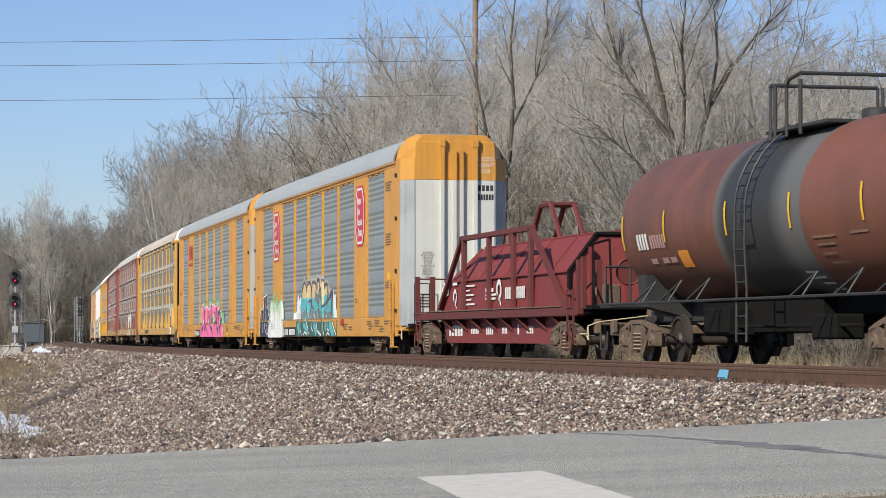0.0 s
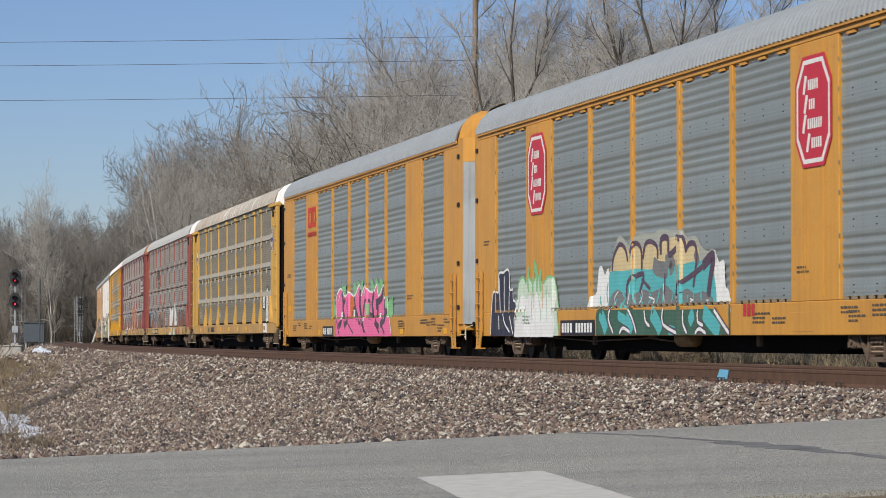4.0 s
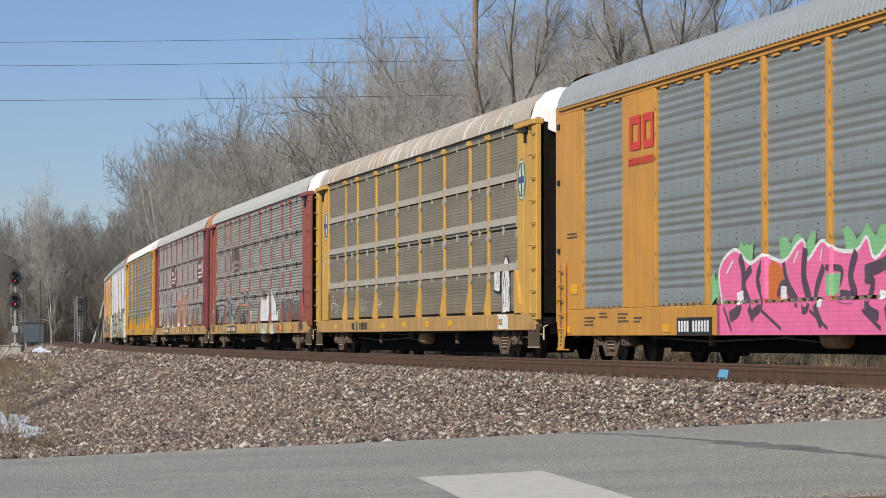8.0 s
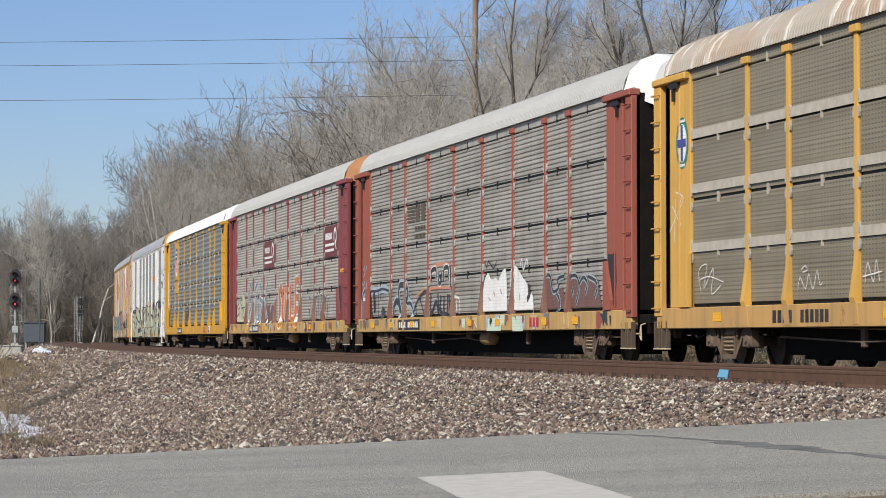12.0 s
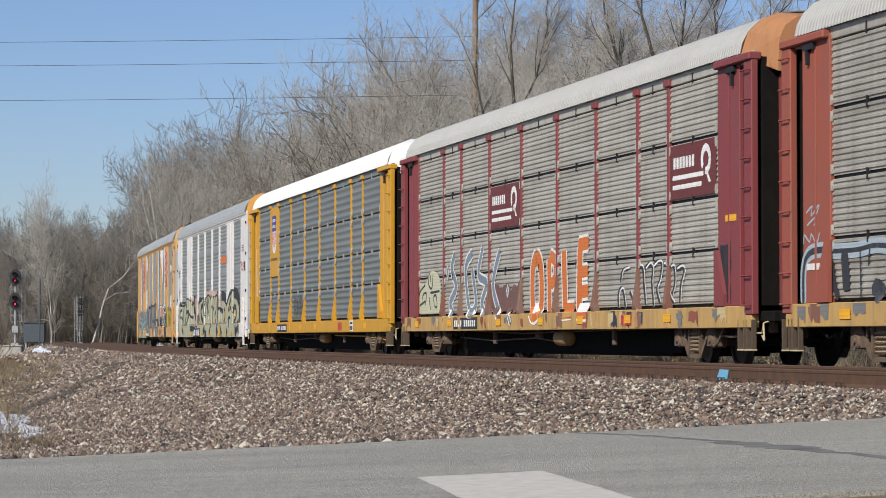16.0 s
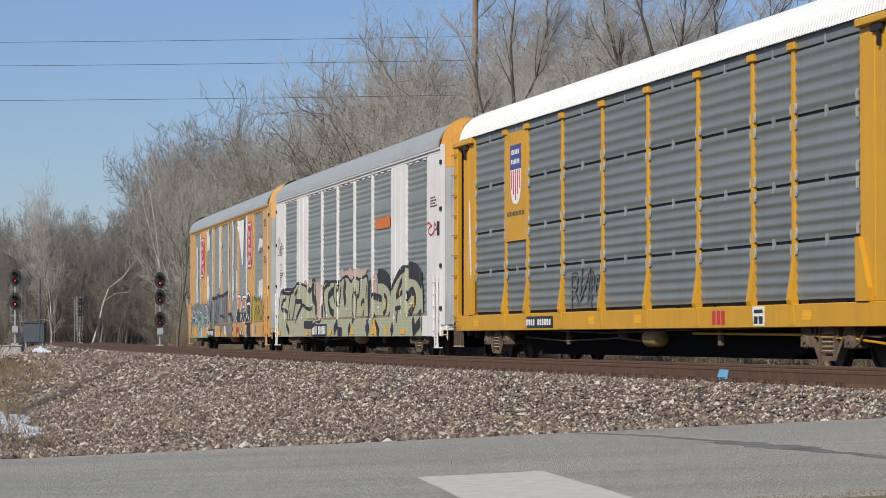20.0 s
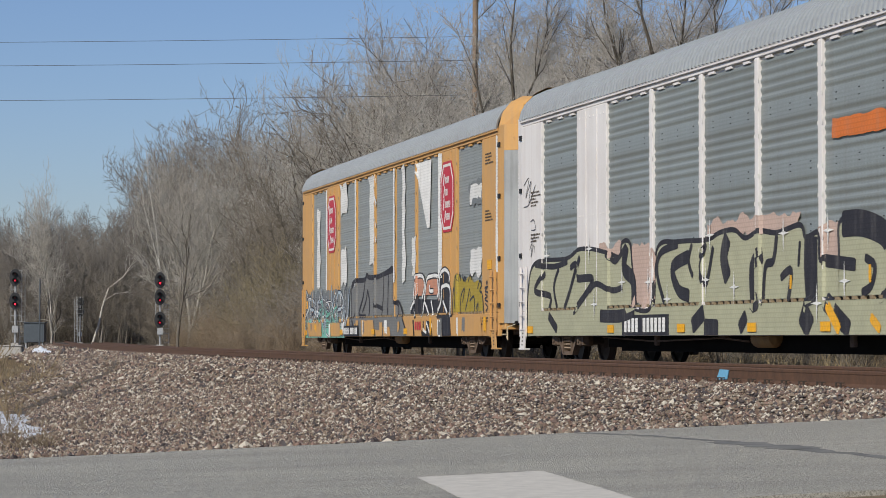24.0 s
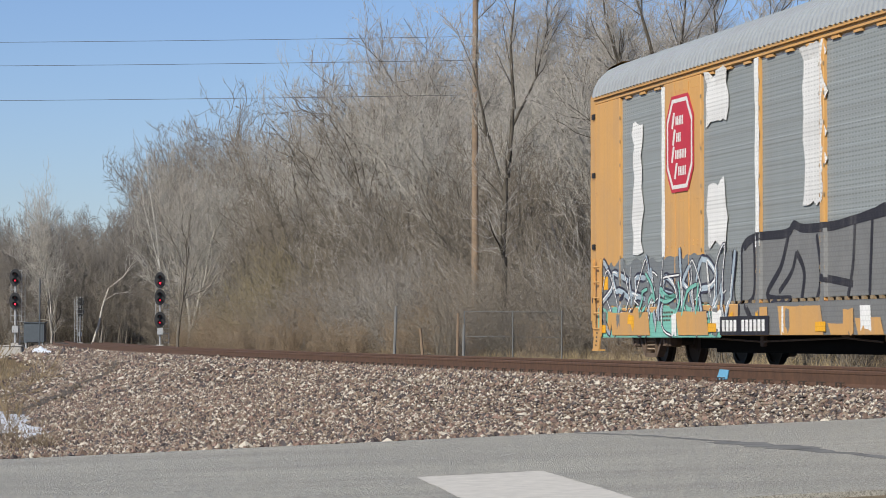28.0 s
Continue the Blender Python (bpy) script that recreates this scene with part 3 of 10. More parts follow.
def lay_ties(tr, c, zt, u0, u1):
    u = u0
    while u < u1:
        x, y, h = line(u, c)
        t = part("tie", tie_me, None, tr)
        t.matrix_basis = pose(x, y, zt - 0.20, 0, 0, math.degrees(h))
        x, y, h = line(u, c + 0.755)
        p = part("tie_plate", plate_me, None, tr)
        p.matrix_basis = pose(x, y, zt - 0.20, 0, 0, math.degrees(h))
        for s in (-0.07, 0.06):
            x, y, h = line(u + s, c + 0.755)
            p = part("rail_spike", spike_me, None, tr)
            p.matrix_basis = pose(x, y, zt - 0.186, 0, 0, math.degrees(h))
        for s in (-0.16, 0.16):
            x, y, h = line(u + s, c + 0.755)
            p = part("rail_anchor", anchor_me, None, tr)
            p.matrix_basis = pose(x, y, zt - 0.196, 0, 0, math.degrees(h))
        u += 0.53


mark = Shape().prism([(-0.24, 0.03), (0.13, 0.035), (0.20, 0.15), (-0.12, 0.155)], "y", -0.043, -0.033)
mx, my, mh = line(-29.78, 5.605)
BLUE = plain("blue_spray_paint", (0.16, 0.42, 0.62), 0.7, 0, 0.2, 20)
blue_mark = part("paint_mark", mark, BLUE, tracks[0], "pale blue spray-paint mark on the rail web")
blue_mark.matrix_basis = pose(mx, my, NEAR_Z - 0.186, 0, 0, math.degrees(mh))


# ---------------------------------------------------------------- woods
BARK = bark("grey_bark", (0.155, 0.138, 0.117))
TWIG = bark("grey_twig", (0.37, 0.348, 0.318))
TWIG_FAR = bark("dull_grey_twig", (0.225, 0.208, 0.188))
BIRCH = bark("white_birch_bark", (0.50, 0.48, 0.445))
TWIG_BROWN = bark("brown_twig", (0.215, 0.19, 0.158))
TWIG_RED = bark("russet_twig", (0.25, 0.195, 0.14))
BARK_PALE = bark("pale_bark", (0.40, 0.375, 0.335))
BARK_DARK = bark("dark_ridged_bark", (0.10, 0.088, 0.072))
TWIG_PALE = bark("pale_twig", (0.42, 0.40, 0.365))

# how far the woods rise above eye level, by bearing (both per metre ahead)
CROWN_LINE = [(-0.30, 0.055), (-0.1688, 0.051), (-0.12, 0.050), (-0.117, 0.060), (-0.1065, 0.076), (-0.0955, 0.085), (-0.0885, 0.096), (-0.0825, 0.102), (-0.072, 0.0965), (-0.0655, 0.0965), (-0.0547, 0.102),
              (-0.0396, 0.1085), (-0.031, 0.1105), (-0.0215, 0.122), (-0.012, 0.133), (0.004, 0.140), (0.06, 0.140), (0.12, 0.134), (0.135, 0.124), (0.145, 0.122), (0.2, 0.122)]


class Wood:
    """Tapered limbs and pointed twigs, gathered as triangles."""
    def __init__(self, seed):
        self.r = random.Random(seed)
        self.v, self.f = [], []

    def limb(self, p, way, length, r0, r1, segs, sides, bend, rise):
        """A wandering limb; returns its points with their ways and radii."""
        pts, way = [], way.normalized()
        a = way.orthogonal().normalized()
        for i in range(segs + 1):
            t = i / segs
            r = r0 + (r1 - r0) * t
            b = way.cross(a).normalized()
            a = b.cross(way).normalized()
            k = len(self.v)
            for j in range(sides):
                s = 2 * math.pi * j / sides
                q = p + (a * math.cos(s) + b * math.sin(s)) * r
                self.v.append((q.x, q.y, q.z))
            if i:
                for j in range(sides):
                    c, d, e, g = k - sides + j, k - sides + (j + 1) % sides, k + (j + 1) % sides, k + j
                    self.f += [(c, d, e), (c, e, g)]
            pts.append((p.copy(), way.copy(), r))
            p = p + way * (length / segs)
            way = (way + Vector((self.r.gauss(0, bend), self.r.gauss(0, bend), self.r.gauss(0, bend) + rise))).normalized()
        return pts

    def twig(self, p, way, length, r, droop=0.0):
        """A thin twig of three faces, run out to a point."""
        a = way.orthogonal().normalized()
        b = way.cross(a)
        k = len(self.v)
        for c, s in ((1.0, 0.0), (-0.5, 0.866), (-0.5, -0.866)):
            q = p + (a * c + b * s) * r
            self.v.append((q.x, q.y, q.z))
        q = p + way * length + Vector((0, 0, droop * length))
        self.v.append((q.x, q.y, q.z))
        self.f += [(k, k + 1, k + 3), (k + 1, k + 2, k + 3), (k + 2, k, k + 3)]
        return q

    def mesh(self, name, mat):
        me = raw_mesh(name, np.array(self.v), np.array(self.f), True)
        me.materials.append(mat)
        return me


def side_way(rnd, way, spread):
    a = way.orthogonal().normalized()
    b = way.cross(a)
    s = rnd.uniform(0, 2 * math.pi)
    return (way * math.cos(spread) + (a * math.cos(s) + b * math.sin(s)) * math.sin(spread)).normalized()


def spray_out(cw, rnd, limb, length, count, dense, r=0.013):
    """Branchlets along a limb, each set with fine twigs that turn upwards."""
    for j in range(count):
        k = rnd.randint(1, len(limb) - 1)
        q, w, r2 = limb[k]
        q = q.lerp(limb[k - 1][0], rnd.random())
        ln = length * rnd.uniform(0.5, 1.1)
        br = cw.limb(q, (side_way(rnd, w, rnd.uniform(0.4, 1.25)) + Vector((0, 0, 0.15))).normalized(), ln, min(max(r2 * 0.5, r), 0.02), r * 0.5, 2, 3, 0.34, 0.06)
        for m in range(dense):
            f = (m + rnd.random()) / dense * 1.999
            i = int(f)
            q3 = br[i][0].lerp(br[i + 1][0], f - i)
            w3 = (side_way(rnd, br[i][1], rnd.uniform(0.3, 1.0)) + Vector((0, 0, 0.34))).normalized()
            tl = rnd.uniform(0.35, 0.95) * (0.6 + 0.4 * ln)
            tip = cw.twig(q3, w3, tl, r * 0.72)
            for n in range(2):
                cw.twig(q3.lerp(tip, rnd.uniform(0.2, 0.8)), side_way(rnd, w3, rnd.uniform(0.4, 1.1)), tl * rnd.uniform(0.35, 0.6), r * 0.5)


def make_tree(seed, height, mat_t, mat_c, spread=0.5, clear=0.28, stems=1, dense=6, r_twig=0.0125):
    """A bare spreading tree: the trunk parts into climbing limbs, these into boughs, and the boughs end in a haze of twigs."""
    rnd = random.Random(seed)
    tw, cw = Wood(seed), Wood(seed + 1)
    for s in range(stems):
        h = height * (1 if s == 0 else rnd.uniform(0.7, 0.92))
        lean = 0.06 if stems == 1 else 0.2
        trunk = tw.limb(Vector((rnd.gauss(0, 0.25), rnd.gauss(0, 0.25), -0.3)) if s else Vector((0, 0, -0.3)), Vector((rnd.gauss(0, lean), rnd.gauss(0, lean), 1)), h * (clear + 0.30), 0.0098 * h, 0.005 * h, 6, 7, 0.09, 0.03)
        starts = [(trunk[-1], 0.30, rnd.uniform(0.1, 0.3)), (trunk[-1], 0.34, rnd.uniform(0.25, 0.45))]
        for i in range(5):
            f = clear / (clear + 0.30) + (1 - clear / (clear + 0.30)) * (i + rnd.random()) / 5
            starts.append((trunk[min(int(f * 6), 6)], rnd.uniform(0.24, 0.36), rnd.uniform(0.6, 1.15) * (spread + 0.25)))
        for (q, w, r), frac, ang in starts:
            ln = h * frac * rnd.uniform(0.85, 1.12)
            limb = tw.limb(q, side_way(rnd, w, ang), ln, min(r * 0.6, 0.0052 * h), 0.014, 7, 5, 0.17, 0.085)
            for j in range(7):
                q2, w2, r2 = limb[1 + j]
                l2 = ln * rnd.uniform(0.36, 0.62)
                bough = tw.limb(q2, side_way(rnd, w2, rnd.uniform(0.35, 1.15)), l2, max(min(r2 * 0.55, 0.032), 0.015), 0.010, 5, 4, 0.2, 0.10)
                spray_out(cw, rnd, bough, 0.115 * h * rnd.uniform(0.6, 1.0), 7, dense, r_twig)
            spray_out(cw, rnd, limb[2:], 0.11 * h, 6, dense, r_twig)
        for i in range(5):
            k = rnd.randint(1, 4)
            q, w, r = trunk[k]
            low = tw.limb(q, side_way(rnd, w, rnd.uniform(0.8, 1.3)), h * rnd.uniform(0.08, 0.18), 0.03, 0.012, 4, 4, 0.18, 0.08)
            spray_out(cw, rnd, low, 0.07 * h, 3, 3, r_twig)
    return tw.mesh("trunk", mat_t), cw.mesh("crown", mat_c)


def make_bush(seed, height, mat, stems=46, spread=0.75, thin=1.0):
    rnd = random.Random(seed)
    tw, cw = Wood(seed), Wood(seed + 3)
    for i in range(stems):
        a, s = rnd.uniform(0, 2 * math.pi), abs(rnd.gauss(0, spread * 0.6))
        w = Vector((math.cos(a) * math.sin(s), math.sin(a) * math.sin(s), math.cos(s)))
        p = Vector((math.cos(a), math.sin(a), 0)) * rnd.uniform(0, 0.7) + Vector((0, 0, -0.15))
        ln = height * rnd.uniform(0.45, 1.0)
        st = tw.limb(p, w, ln, 0.017 * thin, 0.006, 5, 3, 0.24, 0.04)
        for j in range(12):
            k = rnd.randint(1, 5)
            q, w2, r2 = st[k]
            q = q.lerp(st[k - 1][0], rnd.random())
            w3 = side_way(rnd, w2, rnd.uniform(0.3, 1.0))
            tl = ln * rnd.uniform(0.12, 0.3)
            tip = cw.twig(q, w3, tl, 0.0095)
            for m in range(3):
                cw.twig(q.lerp(tip, rnd.uniform(0.15, 0.9)), side_way(rnd, w3, rnd.uniform(0.3, 0.9)), rnd.uniform(0.2, 0.6), 0.0075)
    return tw.mesh("stem", mat), cw.mesh("crown", mat)


def base_z(u, off):
    return ground_z(u, off) - 0.02


tree_kinds = [make_tree(11 + 7 * i, *rest) for i, rest in enumerate((
    (18.0, BARK, TWIG, 0.5, 0.22, 1, 4), (17.0, BARK, TWIG, 0.6, 0.18, 2, 3), (19.0, BARK, TWIG, 0.38, 0.30, 1, 4),
    (14.0, BARK, TWIG_BROWN, 0.6, 0.15, 2, 2), (17.0, BARK_DARK, TWIG, 0.65, 0.16, 1, 5), (12.0, BARK, TWIG_BROWN, 0.55, 0.12, 2, 2),
    (16.5, BARK_PALE, TWIG_PALE, 0.24, 0.2, 2, 3), (18.0, TWIG_FAR, TWIG_FAR, 0.5, 0.2, 1, 2, 0.03), (18.0, TWIG_FAR, TWIG_FAR, 0.6, 0.2, 1, 2, 0.03), (19.0, BARK_DARK, TWIG_FAR, 0.4, 0.25, 1, 2, 0.03)))]
TREE_TALL = [0.95 * max(v.co.z for v in crown.vertices) for _, crown in tree_kinds]
bush_kinds = [make_bush(201 + 5 * i, h, m, n, s) for i, (h, m, n, s) in enumerate((
    (5.6, TWIG, 56, 0.85), (4.6, TWIG_RED, 50, 0.6), (6.2, TWIG_BROWN, 50, 0.7), (3.0, TWIG_RED, 44, 0.8)))]


def plant(kind, name, label, category, group, u, off, turn, size, parts=("trunk", "crown")):
    x, y, _ = line(u, off)
    ob = thing(name, label, category, group, pose(x, y, base_z(u, off), 0, 0, turn))
    ob.scale = (size, size, size * random.uniform(0.92, 1.08))
    for nm, me in zip(parts, kind):
        part(nm, me, None, ob)
    return ob


wr = random.Random(77)
TREE_LABELS = ("bare grey spreading tree in the trackside woods", "bare grey tree with a double trunk", "tall bare grey tree with a single trunk",
               "bare brownish double-trunked tree among others", "bare dark-barked tree with wide limbs", "short bare brown tree with low limbs", "bare pale-barked tree in the woods")


def in_view(u, off, pad=6):
    x, y, _ = line(u, off)
    return y > 5 and abs(x) < 0.1688 * y + pad


def row_of_trees(off, u_from, u_to, gap, low, high, kinds):
    """A loose row of trees whose tops reach between two shares of the crown line."""
    u = u_from
    while u < u_to:
        o = off + wr.uniform(-2.5, 2.5)
        if in_view(u, o):
            x, y, _ = line(u, o)
            k = wr.choice(kinds)
            rise = level(x / y, CROWN_LINE) * y + EYE_Z - base_z(u, o)
            size = min(rise * wr.uniform(low, high), 26.0) / TREE_TALL[k]
            plant(tree_kinds[k], "tree", TREE_LABELS[k % 7], "tree", "trackside woods", u, o, wr.uniform(0, 360), size)
        u += gap * wr.uniform(0.7, 1.3)


row_of_trees(-14, -300, 10, 6.5, 0.42, 0.66, (3, 5, 5))
row_of_trees(-19, -330, 20, 5.2, 0.66, 0.92, (0, 1, 3, 4, 6))
row_of_trees(-26, -330, 30, 5.2, 0.86, 1.02, (0, 1, 2, 4, 6))
row_of_trees(-35, -340, 40, 6.5, 0.9, 1.02, (0, 1, 2, 4))
row_of_trees(-46, -340, 60, 9.0, 0.9, 1.02, (7, 8, 0))


def bush_row(off, u_from, u_to, gap, kinds, size):
    u = u_from
    while u < u_to:
        o = off + wr.uniform(-1.0, 1.0)
        if in_view(u, o, 3):
            k = wr.choice(kinds)
            plant(bush_kinds[k], "bush", ("dense grey leafless bush beside the railway", "russet leafless bush beside the railway", "brown leafless thicket bush beside the railway", "low russet brush beside the railway")[k], "bush", "trackside brush", u, o, wr.uniform(0, 360), size * wr.uniform(0.75, 1.2), ("stem", "crown"))
        u += gap * wr.uniform(0.7, 1.3)


bush_row(-6.8, -260, -66, 6.0, (1, 3, 3), 0.6)
bush_row(-8.6, -260, -50, 4.0, (1, 2, 3), 0.85)
bush_row(-11.0, -290, -20, 4.6, (0, 1, 2, 2), 1.0)
bush_row(-14.5, -290, 0, 5.5, (0, 2, 1), 1.2)

OLIVE_TWIG = bark("olive_brown_twig", (0.24, 0.205, 0.135))
HAZE_TWIG = bark("hazy_grey_twig", (0.27, 0.25, 0.225))
round_bush = make_bush(401, 4.7, HAZE_TWIG, 130, 0.62, 0.6)
olive_bush = make_bush(402, 4.9, OLIVE_TWIG, 120, 0.58, 0.6)
for kind, u, off, turn, size, lab in ((round_bush, -119, -8.8, 20, 1.2, "large rounded grey leafless bush"), (round_bush, -138, -9.6, 120, 1.1, "rounded grey leafless bush"),
                                      (olive_bush, -180, -10.0, 60, 1.65, "large olive-brown leafless bush"), (round_bush, -160, -9.2, 200, 1.2, "rounded grey leafless bush"), (olive_bush, -206, -9.5, 250, 1.3, "olive-brown leafless bush")):
    plant(kind, "bush", lab + " beside the railway", "bush", "trackside brush", u, off, turn, size, ("stem", "crown"))

for x, y, turn, size in ((1.0, 96.0, 10, 0.62), (2.3, 94.0, 80, 0.58), (0.2, 92.0, 150, 0.5), (3.6, 93.0, 220, 0.6), (1.6, 101.0, 300, 0.66)):
    ob = thing("bush", "low brown leafless brush at the pole's foot", "bush", "trackside brush", pose(x, y, -0.45, 0, 0, turn))
    ob.scale = (size * 1.3, size * 1.3, size)
    for nm, me in zip(("stem", "crown"), bush_kinds[2]):
        part(nm, me, None, ob)

# woods beyond the bend, on both sides of the line
bend = [Vector(line(u)[:2]) for u in range(-640, -150, 10)]


def clear_of_line(x, y, gap):
    return y > 300 or min((Vector((x, y)) - p).length for p in bend) > gap


def scatter(count, d0, d1, p0, p1, low, high, kinds, label, gap=5.5):
    """Trees spread over bearings p0..p1 (sideways per metre ahead) and distances d0..d1."""
    for i in range(count):
        d = wr.uniform(d0, d1)
        x = d * (p0 + (p1 - p0) * (i + wr.random()) / count)
        if not clear_of_line(x, d, gap):
            continue
        k = wr.choice(kinds)
        ob = thing("tree", label, "tree", "woods beyond the bend", pose(x, d, -0.6, 0, 0, wr.uniform(0, 360)))
        s = (level(x / d, CROWN_LINE) * d + 1.0) * wr.uniform(low, high) / TREE_TALL[k]
        ob.scale = (s * 0.8, s * 0.8, s)
        for nm, me in zip(("trunk", "crown"), tree_kinds[k]):
            part(nm, me, None, ob)


scatter(9, 225, 300, -0.1075, -0.092, 0.7, 1.0, (6, 6, 0), "tall pale bare tree where the line bends", 6.5)
scatter(70, 330, 420, -0.178, -0.098, 0.62, 1.0, (7, 8, 9, 7, 9), "bare grey tree in the far woods")
scatter(60, 430, 560, -0.18, -0.085, 0.75, 1.0, (7, 8, 9), "bare grey tree in the far woods")
scatter(34, 320, 420, -0.178, -0.095, 0.4, 0.55, (3, 5), "low bare brown tree at the wood's edge")
tall_pale = thing("tree", "tall pale bare tree standing above the far woods", "tree", "", pose(-46.0, 310.0, -0.6, 0, 0, 40))
tall_pale.scale = (0.95, 0.95, 21.3 / TREE_TALL[6])
for nm, me in zip(("trunk", "crown"), tree_kinds[6]):
    part(nm, me, None, tall_pale)


def limbed_tree(x, y, z, limbs, mat, twig_mat, label, seed, size):
    """A tree whose main limbs are laid out one by one: points of (sideways, height, radius) from its foot."""
    ob = thing("tree", label, "tree", "", pose(x, y, z))
    rnd, tw, cw = random.Random(seed), Wood(seed), Wood(seed + 1)
    for pts in limbs:
        depth, made = rnd.uniform(-0.25, 0.25), []
        for (xa, za, ra), (xb, zb, rb) in zip(pts, pts[1:]):
            a, b = Vector((xa, depth * za * 0.3, za)), Vector((xb, depth * zb * 0.3, zb))
            made += tw.limb(a, b - a, (b - a).length, ra * 0.62, rb * 0.62, 3, 7, 0.03, 0.0)
        for j in range(9):
            q, w, r = made[rnd.randint(3, len(made) - 1)]
            bough = tw.limb(q, side_way(rnd, w, rnd.uniform(0.3, 0.8)), size * rnd.uniform(0.7, 1.3), max(min(r * 0.6, 0.05), 0.02), 0.012, 5, 4, 0.16, 0.10)
            spray_out(cw, rnd, bough, size * 0.7, 8, 6)
        spray_out(cw, rnd, made[3:], size * 0.6, 12, 6)
    part("trunk", tw.mesh("trunk", mat), None, ob)
    part("crown", cw.mesh("crown", twig_mat), None, ob)


limbed_tree(8.62, 95.0, -0.5, [[(0, 0, 0.30), (-0.1, 4.0, 0.27), (-0.12, 7.0, 0.22), (-0.45, 8.4, 0.17), (-0.72, 9.7, 0.15), (-0.97, 10.9, 0.12), (-1.6, 13.4, 0.06), (-1.7, 15.5, 0.02)],
                               [(-0.3, 7.9, 0.13), (-1.25, 9.3, 0.11), (-2.25, 10.7, 0.09), (-2.75, 12.3, 0.06), (-2.95, 14.0, 0.02)],
                               [(0.25, 0, 0.26), (0.3, 4.0, 0.24), (0.33, 7.0, 0.21), (0.7, 8.1, 0.17), (1.05, 9.3, 0.14), (2.0, 10.9, 0.11), (2.85, 12.0, 0.07), (4.1, 13.2, 0.03), (4.6, 14.2, 0.015)],
                               [(1.05, 9.3, 0.11), (1.4, 11.0, 0.08), (1.3, 13.0, 0.05), (1.9, 15.0, 0.02)],
                               [(0.0, 7.4, 0.12), (0.15, 9.5, 0.10), (0.0, 11.6, 0.07), (0.3, 14.2, 0.03)],
                               [(-0.1, 5.0, 0.10), (-1.6, 7.3, 0.08), (-2.9, 8.5, 0.05), (-4.1, 9.4, 0.02)]], BARK_DARK, TWIG, "large bare tree with a dark forked trunk", 71, 1.9)
limbed_tree(2.35, 100.0, -0.5, [[(0, 0, 0.2), (-0.1, 4.0, 0.18), (0.1, 7.0, 0.15), (0.35, 9.6, 0.12), (0.2, 12.0, 0.07), (0.5, 15.0, 0.02)],
                                [(0.1, 6.2, 0.1), (-0.7, 8.6, 0.08), (-1.1, 11.2, 0.05), (-1.0, 14.0, 0.02)],
                                [(0.3, 9.0, 0.09), (1.2, 10.8, 0.06), (1.7, 13.2, 0.03)]], BARK_DARK, TWIG, "bare tree with a dark upright trunk", 72, 1.7)


def birch(x, y, z, limbs, label):
    ob = thing("tree", label, "tree", "", pose(x, y, z))
    w = Wood(5)
    sh = Shape()
    for pts in limbs:
        for a, b in zip(pts, pts[1:]):
            sh.tube(a[:3], b[:3], a[3] * 0.7, b[3] * 0.7, 7, False)
    part("trunk", sh, BIRCH, ob, "", True)
    rnd = random.Random(3)
    for pts in limbs:
        a, b = Vector(pts[-2][:3]), Vector(pts[-1][:3])
        for k in range(9):
            q = a.lerp(b, rnd.random())
            w.limb(q, side_way(rnd, (b - a).normalized(), rnd.uniform(0.3, 0.9)), rnd.uniform(0.8, 2.2), 0.03, 0.01, 2, 3, 0.2, 0.1)
    part("crown", w.mesh("crown", BIRCH), None, ob)


birch(-43.5, 325, -0.6, [[(0, 0, 0, 0.22), (0.9, 0, 2.6, 0.2), (1.3, 0, 4.8, 0.17), (2.1, 0, 7.2, 0.13), (3.9, 0, 8.6, 0.09), (5.2, 0, 10.6, 0.03)],
                         [(1.5, 0, 5.6, 0.12), (2.9, 0, 6.5, 0.09), (4.4, 0, 6.7, 0.04)]], "white leaning birch with a forked trunk")
birch(-34.6, 325, -0.6, [[(0, 0, 4, 0.2), (-0.9, 0, 14, 0.15), (-1.9, 0, 20, 0.1), (-2.2, 0, 24, 0.04)], [(-0.6, 0, 10, 0.12), (-2.4, 0, 17, 0.08), (-3.2, 0, 22, 0.03)], [(0.05, 0, 0, 0.22), (0, 0, 4, 0.2)]], "tall pale birch rising out of brush")


def brush_far(count, d0, d1, p0, p1, size, gap):
    for i in range(count):
        d = wr.uniform(d0, d1)
        x = d * (p0 + (p1 - p0) * (i + wr.random()) / count)
        if clear_of_line(x, d, gap):
            ob = thing("bush", "grey-brown leafless brush at the far wood's edge", "bush", "far brush", pose(x, d, -0.7, 0, 0, wr.uniform(0, 360)))
            s = size * wr.uniform(0.8, 1.25)
            ob.scale = (s * 1.3, s * 1.3, s)
            for nm, me in zip(("stem", "crown"), bush_kinds[wr.choice((0, 2, 2, 1))]):
                part(nm, me, None, ob)


brush_far(30, 335, 370, -0.18, -0.10, 1.6, 6.5)
brush_far(30, 370, 430, -0.18, -0.095, 2.2, 6.5)
brush_far(34, 470, 620, -0.18, -0.08, 3.0, 7.0)
brush_far(16, 240, 330, -0.115, -0.07, 1.5, 6.5)


# ---------------------------------------------------------------- train: trucks
R_WHEEL = 0.457


